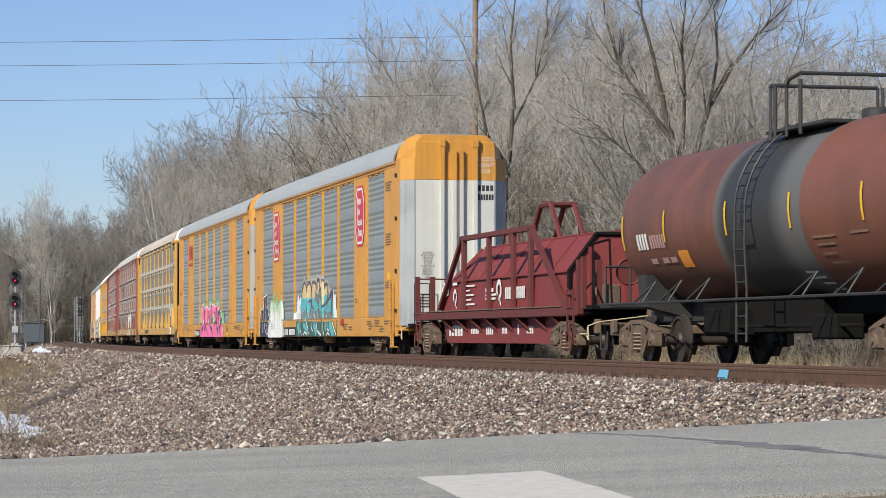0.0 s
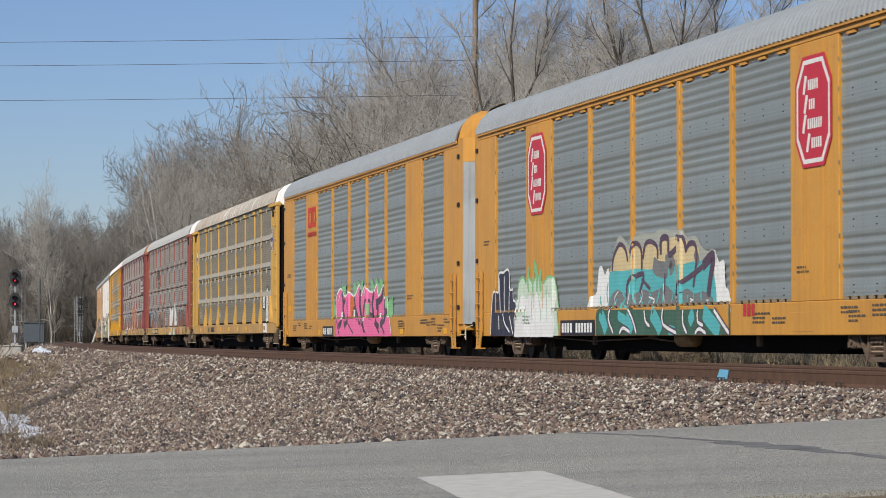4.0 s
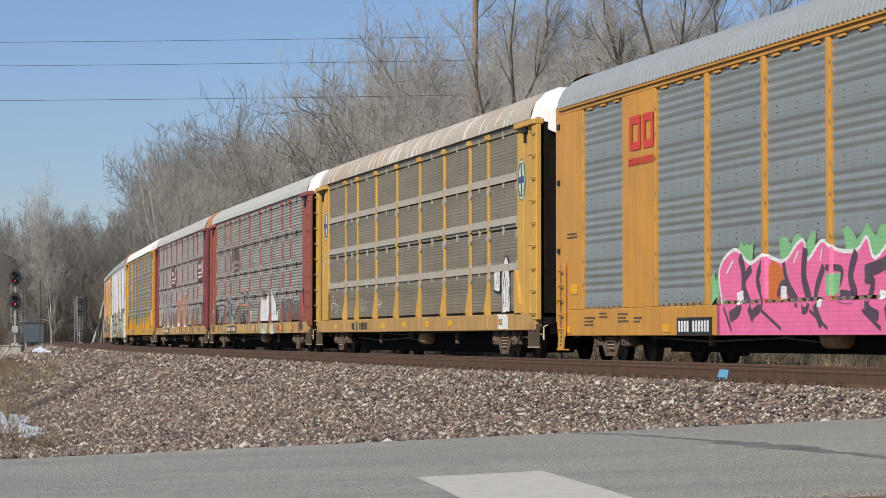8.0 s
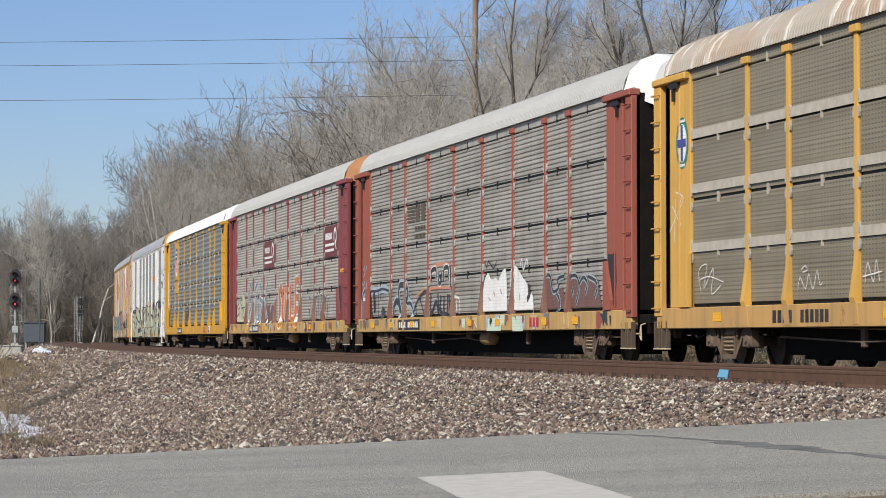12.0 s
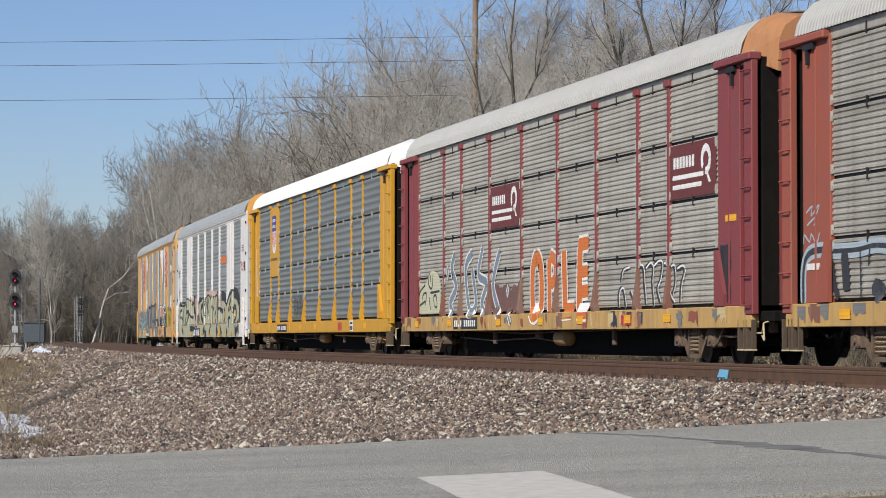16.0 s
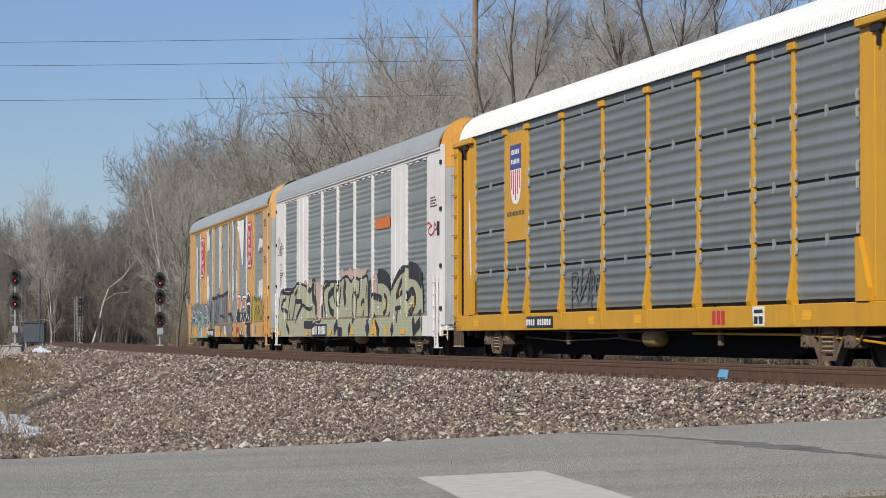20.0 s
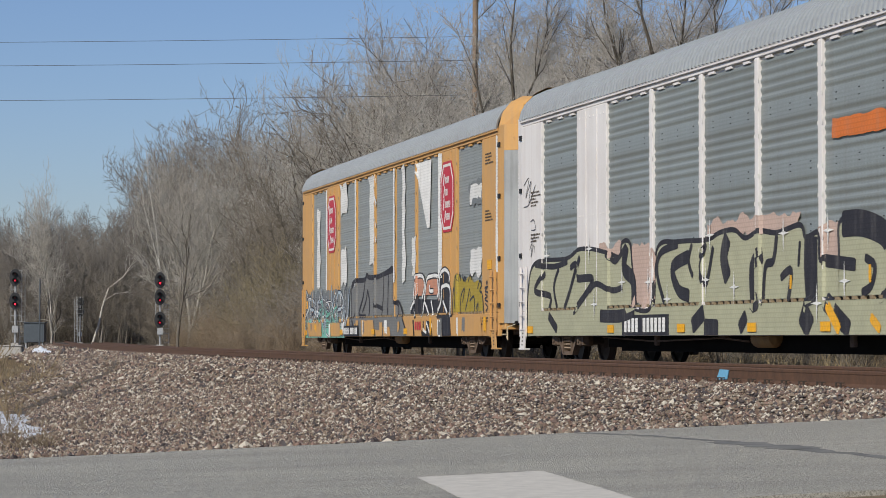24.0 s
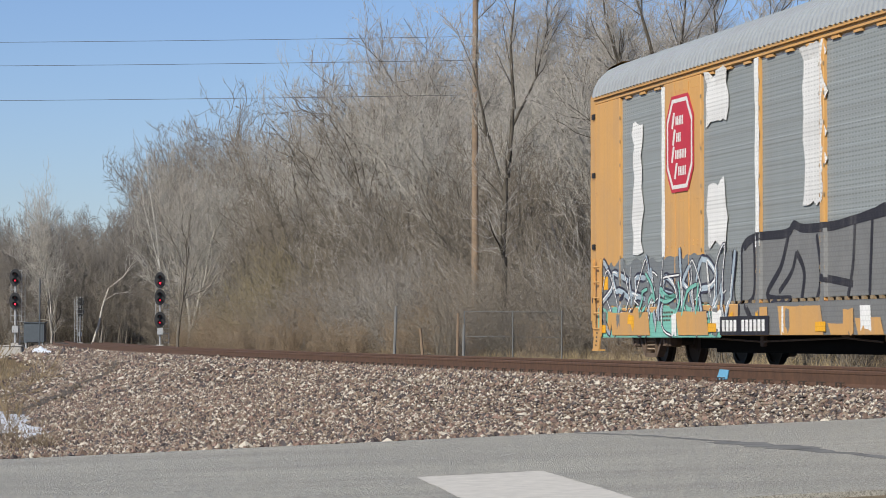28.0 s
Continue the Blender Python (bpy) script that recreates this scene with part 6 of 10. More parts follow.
def tufts(name, count, u_range, off_range, height, mat, seed, label, lean=0.35, accept=None):
    """Dry grass and weed stalks, joined."""
    w, rnd = Wood(seed), random.Random(seed)
    for i in range(count):
        u, o = rnd.uniform(*u_range), rnd.uniform(*off_range)
        if accept and not accept(u, o):
            continue
        if not in_view(u, o, 0.5):
            continue
        x, y, _ = line(u, o)
        z = ground_top(u, o)
        for k in range(7):
            h = height * rnd.uniform(0.4, 1.2)
            w.limb(Vector((x + rnd.gauss(0, 0.10), y + rnd.gauss(0, 0.10), z - 0.03)), Vector((rnd.gauss(0, lean), rnd.gauss(0, lean), 1)), h, 0.006 + 0.004 * (y > 60), 0.002, 2, 3, 0.25, -0.05)
    me = w.mesh(name, mat)
    tagged(new(name, me), label, "grass", "", "stuff")


tufts("dry_grass", 200, (-130, -58), (-8.5, -6.0), 0.55, DULL_STRAW, 41, "pale dry grass along the far side of the tracks")
tufts("dry_grass", 170, (-96, -58), (-7.4, -5.2), 0.5, STRAW, 48, "pale dry grass tufts by the fence")
tufts("dead_weeds", 480, (-48, -20.6), (11.0, 17.5), 0.22, WEED, 42, "dead brown weeds on the roadside bank", 0.6, lambda u, o: u < -31.5 and o > 13.3)
tufts("dead_weeds", 900, (-140, -40), (8.5, 15), 0.30, WEED, 43, "dead brown weeds on the bank", 0.6, lambda u, o: o > bed_edge(u) - 1.2)
tufts("dry_grass", 900, (-140, -30), (9, 17), 0.18, STRAW, 44, "short pale dead grass on the bank", 0.7, lambda u, o: o > bed_edge(u) - 1.5)
tufts("dead_brush", 160, (-40, -31.8), (13.5, 16.5), 0.36, WEED, 45, "tangled dead brush at the road's edge", 0.9)
tufts("dead_weeds", 700, (-80, -36), (9.5, 15), 0.16, WEED, 46, "dead weeds among the stones", 0.9, lambda u, o: noise.noise(Vector((u * 0.12, o * 0.25, 5))) > 0.05)
tufts("dead_weeds", 900, (-86, -42), (6.8, 14.5), 0.2, WEED, 47, "dead weeds along the ruts in the bank", 0.8, lambda u, o: abs(o - level(-u, [(44, 13.25), (52, 11.9), (62, 10.4), (75, 8.3), (84, 7.4)])) < 0.28)
near_shrub = make_bush(611, 1.9, DULL_STRAW, 5, 0.6, 0.45)
for x, y, turn, size in ((-7.35, 41.5, 70, 1.0),):
    ob = thing("shrub", "sparse straw-coloured leafless shrub on the bank", "shrub", "roadside shrubs", pose(x, y, -1.0, 0, 0, turn))
    ob.scale = (size, size, size)
    for nm, me in zip(("stem", "crown"), near_shrub):
        part(nm, me, None, ob)


# ---------------------------------------------------------------- train: coil car and tank car
def coil_car():
    car = thing("coil_car", "red steel-coil car with a sloped cover", "freight car")
    part("side_sill", Shape().box(-7.6, 7.6, -1.42, -1.2, 0.86, 1.06, 0.02), FRAME_RED, car)
    part("sill_lip", Shape().box(-6.2, 6.4, -1.44, -1.40, 1.055, 1.085, 0.008), TRUCK_RUST, car, "bent dusty edge of the deck")
    part("deck", Shape().box(-7.9, 7.9, -1.25, 1.25, 0.9, 1.04), FRAME_DARK, car)
    part("fishbelly_sill", Shape().prism([(-5.4, 0.86), (-4.9, 0.30), (4.9, 0.30), (5.4, 0.86)], "y", -1.18, -1.06), HOOD_RED, car, "red deep side sill with white stencils")
    part("centre_sill", Shape().box(-8.2, 8.2, -0.3, 0.3, 0.5, 0.9), FRAME_DARK, car)
    hood = Shape()
    top = [(-1.24, 1.08), (-1.22, 1.80), (-0.60, 2.58), (0.60, 2.58), (1.22, 1.80), (1.24, 1.08)]
    v = [(-5.3 + 1.5 * (z - 1.08) / 1.5, y, z) for y, z in top] + [(6.45 - 0.15 * (z - 1.08), y, z) for y, z in top]
    hood.add(v, [(i, i + 1, i + 7, i + 6) for i in range(5)] + [(0, 1, 2, 3, 4, 5), (6, 7, 8, 9, 10, 11)])
    hood_ob = part("cover", hood, HOOD_RED, car, "faded red sloped cover")
    for s in (-1, 1):
        for x in (-2.65, -0.15, 2.1, 3.6):
            part("frame_post", Shape().box(x - 0.08, x + 0.08, s * 1.30 - 0.05, s * 1.30 + 0.05, 1.06, 2.80, 0.01), FRAME_RED, car, "dark red frame post")
        part("frame_rail", Shape().box(-2.9, 3.8, s * 1.30 - 0.06, s * 1.30 + 0.06, 2.74, 2.86, 0.01), FRAME_RED, car)
        for (x0, z0), (x1, z1) in (((-5.25, 1.1), (-2.75, 2.82)), ((6.45, 1.05), (3.65, 2.82))):
            sh = Shape().add([(x0 - 0.1, s * 1.26, z0), (x0 + 0.1, s * 1.26, z0), (x1 + 0.1, s * 1.26, z1), (x1 - 0.1, s * 1.26, z1), (x0 - 0.1, s * 1.36, z0), (x0 + 0.1, s * 1.36, z0), (x1 + 0.1, s * 1.36, z1), (x1 - 0.1, s * 1.36, z1)],
                             [(0, 1, 2, 3), (4, 5, 6, 7), (0, 1, 5, 4), (2, 3, 7, 6), (1, 2, 6, 5), (0, 3, 7, 4)])
            part("frame_brace", sh, FRAME_RED, car, "dark red diagonal brace")
    part("cover_ledge", Shape().box(-4.4, 6.25, -1.27, -1.20, 1.77, 1.83, 0.01), HOOD_RED, hood_ob)
    for x in (-3.6, -1.4, 1.0, 2.9, 4.9):
        sh = Shape()
        sh.add([(x - 0.04, -1.24, 1.82), (x + 0.04, -1.24, 1.82), (x + 0.04, -0.62, 2.605), (x - 0.04, -0.62, 2.605), (x - 0.04, -1.20, 1.78), (x + 0.04, -1.20, 1.78), (x + 0.04, -0.58, 2.54), (x - 0.04, -0.58, 2.54)],
               [(0, 1, 2, 3), (0, 4, 5, 1), (2, 6, 7, 3), (0, 3, 7, 4), (1, 5, 6, 2)])
        part("cover_rib", sh, HOOD_RED, hood_ob)
    for (y0, z0), (y1, z1) in (((-1.24, 1.10), (-1.22, 1.80)), ((-1.22, 1.80), (-0.60, 2.58)), ((-0.60, 2.58), (0.60, 2.58))):
        part("cover_end_frame", Shape().tube((6.47 - 0.15 * (z0 - 1.08), y0, z0), (6.47 - 0.15 * (z1 - 1.08), y1, z1), 0.05, 0.05, 6), FRAME_DARK, hood_ob, "black edge round the end of the cover")
    for y in (-0.75, 0.0, 0.75):
        part("cover_end_rib", Shape().box(6.3, 6.46, y - 0.04, y + 0.04, 1.1, 2.3), HOOD_RED, hood_ob)
    part("ridge_walk", Shape().box(-3.6, 6.1, -0.56, 0.56, 2.585, 2.635, 0.01), HOOD_RED, hood_ob)
    for s in (-0.25, 0.3):
        hk = Shape().pipe([(-0.35, s, 2.62), (0.55, s, 3.45), (1.40, s, 3.45), (2.25, s, 2.62)], 0.065, 6)
        part("lifting_bracket", hk, FRAME_RED, hood_ob, "dark red lifting bracket")
    part("bracket_plate", Shape().box(0.5, 1.45, -0.3, 0.35, 3.41, 3.49, 0.015), FRAME_RED, hood_ob)
    for x in (-2.1, -1.2):
        part("lifting_eye", Shape().pipe([(x - 0.3, -0.4, 2.62), (x - 0.1, -0.4, 2.98), (x + 0.2, -0.4, 2.96), (x + 0.35, -0.4, 2.62)], 0.035, 6), FRAME_RED, hood_ob)
    scr = [(0.18 * math.cos(a * 1.3) * (1 + 0.3 * math.sin(a)) - 5.0 + a * 0.045, -1.265, 1.62 + 0.16 * math.sin(a * 1.3)) for a in [0.45 * k for k in range(30)]]
    part("scribble_tag", Shape().pipe(scr, 0.014, 4), CHALK, hood_ob, "white scrawled tag")
    for i in range(9):
        x = -6.0 + 1.45 * i
        br = Shape().add([(x - 0.05, -1.20, 0.86), (x + 0.05, -1.20, 0.86), (x + 0.05, -1.40, 0.86), (x - 0.05, -1.40, 0.86), (x + 0.3, -1.19, 0.55), (x + 0.4, -1.19, 0.55)], [(3, 2, 5, 4), (0, 3, 4), (1, 5, 2)])
        part("sill_bracket", br, FRAME_RED, car)
    for s in (-1, 1):
        pl = Shape().box(*sorted((s * 7.3, s * 8.3)), -1.3, 1.3, 0.98, 1.08, 0.015)
        part("end_platform", pl, FRAME_DARK, car)
        st = Shape()
        for y in (-1.35, -0.95):
            st.box(*sorted((s * 7.55, s * 7.68)), y - 0.06, y + 0.06, 0.9, 2.0)
        part("end_stanchion", st, FRAME_RED, car)
        part("ladder", ladder_shape(s * 6.95, s * 7.4, -1.42, 0.35, 1.45, 4), FRAME_RED, car)
        part("brake_wheel" if s > 0 else "end_rail", Shape().lathe([(-0.02, 0.26), (0.0, 0.28), (0.02, 0.26), (0.0, 0.24)], "x", (s * 7.9, -0.4, 1.75), 16) if s > 0 else Shape().pipe([(-8.1, -1.2, 1.0), (-8.1, -1.2, 1.95), (-8.1, 1.2, 1.95), (-8.1, 1.2, 1.0)], 0.02), FRAME_RED, car)
        add_truck(car, s * 6.5)
        add_coupler(car, s * 8.0, s)
        stirrup(car, s * 7.2, FRAME_RED)
    for x, h in ((6.75, 1.4), (7.0, 1.4), (7.9, 2.05)):
        part("end_stanchion", Shape().box(x - 0.05, x + 0.05, -1.40, -1.30, 1.0, h, 0.01), FRAME_RED, car, "dark red end stanchion")
    part("brake_cylinder", Shape().lathe([(6.75, 0.0), (6.75, 0.16), (7.25, 0.16), (7.25, 0.0)], "x", (0, -0.6, 1.35), 12), TRUCK_RUST, car, "dusty brake cylinder", True)
    part("brake_valve", Shape().box(7.35, 7.7, -0.9, -0.5, 1.1, 1.5, 0.03), TRUCK_RUST, car, "dusty brake valve")
    part("brake_pipe", Shape().pipe([(6.7, -1.25, 1.15), (7.2, -1.22, 1.3), (7.5, -1.0, 1.6), (8.0, -1.1, 1.2)], 0.02, 6), TRUCK_RUST, car)
    part("hand_rail", Shape().pipe([(8.05, -1.2, 0.9), (8.05, -1.2, 2.3), (8.05, -0.85, 2.4), (8.05, -0.8, 1.0)], 0.025, 6), FRAME_DARK, car, "black curved hand rail")
    y = -1.262
    logo = bars([(-0.65, 0.3, 1.30, 1.35), (-0.65, 0.35, 1.39, 1.44), (-0.65, 0.1, 1.48, 1.57)], y, CHALK, car, "logo_bars", "white logo bars")
    wheel_logo(car, 0.62, 1.52, 0.24, y, CHALK)
    wheel_logo(car, -3.75, 1.42, 0.19, y, CHALK)
    bars(glyph_bars(1.2, 3.0, 1.30, 1.56, 10), y, CHALK, car, "name_bars")
    bars([(-2.9, -2.9 + (1.2, 0.85, 1.1, 0.7, 1.2)[i], 1.2 + 0.11 * i, 1.24 + 0.11 * i) for i in range(5)], y, CHALK, car, "stencil_bars")
    bars([(-4.0, -3.5, 1.70, 1.77)], y, CHALK, car, "stencil_bars")
    bars(glyph_bars(-4.7, -3.2, 0.47, 0.72, 5) + glyph_bars(-2.4, -1.6, 0.52, 0.64, 5) + glyph_bars(-0.9, -0.2, 0.5, 0.68, 4) + glyph_bars(0.6, 1.1, 0.52, 0.66, 4) + glyph_bars(2.0, 2.2, 0.5, 0.72, 1) + glyph_bars(2.8, 3.4, 0.52, 0.68, 4), -1.184, CHALK, car, "stencil_bars")
    return car


def wheel_logo(car, x, z, r, y, mat):
    sh = Shape()
    n = 18
    o = [(x + r * 1.0 * math.cos(2 * math.pi * i / n), y, z + r * math.sin(2 * math.pi * i / n)) for i in range(n)]
    q = [(x + r * 0.55 * math.cos(2 * math.pi * i / n), y, z + r * 0.52 * math.sin(2 * math.pi * i / n)) for i in range(n)]
    sh.add(o + q, [(i, (i + 1) % n, (i + 1) % n + n, i + n) for i in range(n) if i not in (11, 12)])
    sh.add([(x + 0.0, y, z - r * 0.8), (x + r * 0.35, y, z - r * 0.8), (x + r * 1.0, y, z - r * 1.5), (x + r * 0.55, y, z - r * 1.5)], [(0, 1, 2, 3)])
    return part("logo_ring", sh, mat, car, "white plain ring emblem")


def tank_car():
    car = thing("tank_car", "brown tank car with a sooty black band", "freight car")
    R, C = 1.42, 2.50
    prof = [(-7.75, 0.0), (-7.72, 0.35), (-7.6, 0.8), (-7.4, 1.12), (-7.15, 1.31), (-6.95, 1.39), (-6.75, R)]
    full = prof + [(-x, r) for x, r in reversed(prof)]
    part("tank", Shape().lathe(full, "x", (0, 0, C), 48), BROWN_RED, car, "dull brown riveted tank shell", True)
    # dome, valves, platform and railing
    part("valve_housing", Shape().lathe([(3.8, 0.0), (3.8, 0.24), (4.06, 0.24), (4.1, 0.2), (4.1, 0.0)], "z", (1.7, 0.2, 0), 18), TANK_DARK, car, "", True)
    part("valve_housing", Shape().lathe([(3.8, 0.0), (3.8, 0.14), (4.05, 0.14), (4.1, 0.0)], "z", (2.5, 0.2, 0), 14), TANK_DARK, car, "", True)
    part("walkway", Shape().box(-0.3, 2.4, -0.95, 0.95, 3.80, 3.86, 0.01), TANK_DARK, car, "steel grating walkway on the tank top")
    rl = Shape()
    for pts in ([(-0.05, -0.95, 3.7), (-0.05, -0.95, 4.6), (-0.05, 0.95, 4.6), (-0.05, 0.95, 3.7)], [(0.68, -0.95, 3.7), (0.68, -0.95, 4.5), (0.8, -0.95, 4.62), (1.3, -0.95, 4.68), (1.3, 0.95, 4.68), (1.3, 0.95, 3.7)]):
        rl.pipe(pts, 0.032, 8)
    for x, y in ((0.16, -0.95), (1.3, -0.95), (0.16, 0.95)):
        rl.tube((x, y, 3.7), (x, y, 4.58), 0.036, 0.036, 8)
    rl.tube((-0.05, -0.95, 4.58), (0.16, -0.95, 4.58), 0.03, 0.03, 8)
    part("railing", rl, TANK_DARK, car, "black tubular safety railing")
    lad = Shape()
    arc = [((R + 0.15) * -math.sin(math.radians(b)), C + (R + 0.15) * math.cos(math.radians(b))) for b in range(22, 96, 8)]
    arc += [(-(R + 0.16), 2.0), (-(R + 0.12), 1.2), (-1.55, 0.35)]
    for x in (-0.09, 0.39):
        lad.pipe([(x, y, z) for y, z in arc], 0.022, 6)
    for (y0, z0), (y1, z1) in zip(arc, arc[1:]):
        for k in range(max(1, round(math.hypot(y1 - y0, z1 - z0) / 0.3))):
            f = (k + 0.5) / max(1, round(math.hypot(y1 - y0, z1 - z0) / 0.3))
            y, z = y0 + (y1 - y0) * f, z0 + (z1 - z0) * f
            lad.tube((-0.09, y, z), (0.39, y, z), 0.016, 0.016, 5)
    part("ladder", lad, TANK_DARK, car, "black side ladder")
    rail = Shape().tube((-7.8, -1.58, 1.06), (7.8, -1.58, 1.06), 0.025, 0.025, 6)
    for x in (-5.6, -4.1, -2.6, 2.4, 4.2, 5.8):
        rail.tube((x, -1.58, 1.06), (x + 0.5, -1.30, 1.45), 0.02)
        rail.tube((x + 0.55, -1.58, 1.06), (x + 0.5, -1.30, 1.45), 0.02)
    part("hand_rail", rail, TANK_DARK, car)
    for s in (-1, 1):
        part("bolster_saddle", Shape().prism([(-1.2, 1.0), (-1.25, 1.6), (1.25, 1.6), (1.2, 1.0), (0.4, 0.8), (-0.4, 0.8)], "x", s * 6.1 - 0.25, s * 6.1 + 0.25), TANK_DARK, car)
        part("stub_sill", Shape().box(*sorted((s * 5.0, s * 8.4)), -0.32, 0.32, 0.72, 1.12, 0.02), TANK_DARK, car)
        part("end_platform", Shape().box(*sorted((s * 7.4, s * 8.1)), -1.45, 1.45, 1.0, 1.06, 0.01), TANK_DARK, car)
        gr = Shape().pipe([(s * 7.9, -1.4, 1.06), (s * 7.9, -1.4, 1.8), (s * 7.9, -0.9, 1.8), (s * 7.9, -0.9, 1.06)], 0.025)
        part("end_rail", gr, TANK_DARK, car)
        add_truck(car, s * 6.1)
        add_coupler(car, s * 8.3, s)
        stirrup(car, s * 7.8, TANK_DARK)
    part("bottom_outlet", Shape().lathe([(0.45, 0.12), (0.6, 0.2), (1.1, 0.26)], "z", (0.2, 0, 0), 14), TANK_DARK, car)
    part("brake_rigging", Shape().box(-4.6, 1.2, -0.55, 0.55, 0.5, 1.12, 0.03).box(1.2, 4.6, -0.3, 0.3, 0.8, 1.12, 0.03).box(1.6, 2.6, -0.9, -0.4, 0.4, 0.8, 0.03).box(-3.2, -2.0, -1.0, -0.5, 0.45, 0.95, 0.03).tube((-3.5, -0.8, 0.62), (3.5, -0.8, 0.62), 0.03), FRAME_DARK, car)

    def curved(x0, x1, z0, z1, mat, name, label="", lift=0.014, parent=car):
        sh, n = Shape(), 4
        v = []
        for i in range(n + 1):
            z = z0 + (z1 - z0) * i / n
            y = -math.sqrt(max((R + lift) ** 2 - (z - C) ** 2, 0.01))
            v += [(x0, y, z), (x1, y, z)]
        sh.add(v, [(2 * i, 2 * i + 1, 2 * i + 3, 2 * i + 2) for i in range(n)])
        return part(name, sh, mat, parent, label)
    for x in (-6.72, -4.25, -0.98, 2.0, 4.95):
        curved(x - 0.04, x + 0.04, 2.08 if x < -6 else 2.15, 2.72, SAFETY, "reflector_strip", "yellow reflective strip", 0.02)
    for a, b in glyph_pairs(-5.9, -5.25, 4):
        curved(a, b, 2.05, 2.34, CHALK, "stencil_bar")
    for a, b in glyph_pairs(-5.15, -4.3, 6):
        curved(a, b, 2.06, 2.30, STENCIL_PINK, "stencil_bar")
    for a, b in ((-5.4, -5.05), (-4.75, -4.4), (-4.3, -3.95)):
        curved(a, b, 1.78, 1.88, STENCIL_PINK, "stencil_bar")
    curved(-3.75, -3.2, 1.68, 1.98, PLACARD, "placard", "orange warning placard")
    for i, (a, b, z) in enumerate(((2.75, 3.7, 1.98), (2.85, 3.6, 1.86), (2.9, 3.45, 1.72), (3.0, 3.7, 1.58), (4.3, 5.0, 2.0), (5.7, 6.4, 2.02), (5.8, 6.5, 1.86))):
        curved(a, b, z - 0.02, z + 0.02, STENCIL_TAN, "stencil_bar")
    for i in range(4):
        curved(1.65 + 0.10 * i, 2.2 + 0.06 * i, 1.45 - 0.09 * i, 1.48 - 0.09 * i, CHALK, "stencil_bar", "", 0.02)
    return car


def glyph_pairs(a, b, n):
    w = (b - a) / n
    return [(a + i * w, a + (i + 0.7) * w) for i in range(n)]


SAFETY = plain("yellow_reflective", (0.75, 0.42, 0.02), 0.5, 0, 0.1)
STENCIL_PINK = plain("faded_pink_stencil", (0.45, 0.27, 0.24), 0.7, 0, 0.2)
STENCIL_TAN = plain("faded_tan_stencil", (0.26, 0.15, 0.085), 0.7, 0, 0.3)
PLACARD = plain("orange_placard", (0.72, 0.27, 0.03), 0.6, 0, 0.15)
part("air_pipe", Shape().pipe([(3.6, -1.30, 0.5), (9.0, -1.34, 0.47), (11.2, -1.32, 0.40), (12.2, -1.30, 0.34)], 0.02, 6), GOLD, car_6, "yellow air pipe below the sill")
coil = coil_car()
tank = tank_car()
PLACES += [(coil, -57.95, 6.5), (tank, -40.45, 6.1)]


# ---------------------------------------------------------------- markings: graffiti, emblems, stencils
def surface_a(x, z):
    """Outer face of a framed autorack's side."""
    if z < 0.99 or z > 4.9:
        return -1.476
    ax = abs(x)
    r = (x + 6.93) % 2.772
    if 8.95 < ax < 11.54 or (ax < 6.91 and 0.1 < r < 2.67):
        return -1.433
    return -1.476


def surface_b(x, z):
    """Outer face of a posted autorack's side."""
    if z < 0.96:
        return -1.506
    return -1.431


SPRAY = {}


def spray(name, col, rough=0.6):
    """Sprayed paint on punched sheets: cloudy, dotted by the holes, thin and dusty in places."""
    if name in SPRAY:
        return SPRAY[name]
    m, nt, b = material("spray_" + name, rough)
    vec = coords(nt)
    cloud, fine = noise_of(nt, vec, 2.6, 5, 0.65), noise_of(nt, vec, 30, 4, 0.7)
    c = mixed(nt, ramp(nt, cloud, 0.35, 0.72, 0, 0.5), col, tuple(x * 0.68 for x in col))
    dust = tuple(0.5 * x + 0.5 * y for x, y in zip(col, (0.26, 0.245, 0.22)))
    c = mixed(nt, ramp(nt, noise_of(nt, coords(nt, (6, 6, 0.6)), 1.0, 5, 0.7), 0.5, 0.74, 0, 0.5), c, dust)
    c = mixed(nt, ramp(nt, fine, 0.58, 0.7, 0, 0.35), c, dust)
    sw, cb = nt.nodes.new("ShaderNodeSeparateXYZ"), nt.nodes.new("ShaderNodeCombineXYZ")
    nt.links.new(vec, sw.inputs[0])
    nt.links.new(sw.outputs[0], cb.inputs[0])
    nt.links.new(sw.outputs[2], cb.inputs[1])
    br = node(nt, "ShaderNodeTexBrick", Scale=1.0, Mortar_Size=0.012, Mortar_Smooth=0.2)
    br.inputs["Brick Width"].default_value, br.inputs["Row Height"].default_value = 0.11, 0.075
    nt.links.new(cb.outputs[0], br.inputs["Vector"])
    c = mixed(nt, ramp(nt, br.outputs["Fac"], 0, 1, 0, 0.22), c, tuple(x * 0.4 for x in col))
    nt.links.new(c, b.inputs["Base Color"])
    bump(nt, b, br.outputs["Fac"], 0.25, 0.008)
    SPRAY[name] = m
    return m


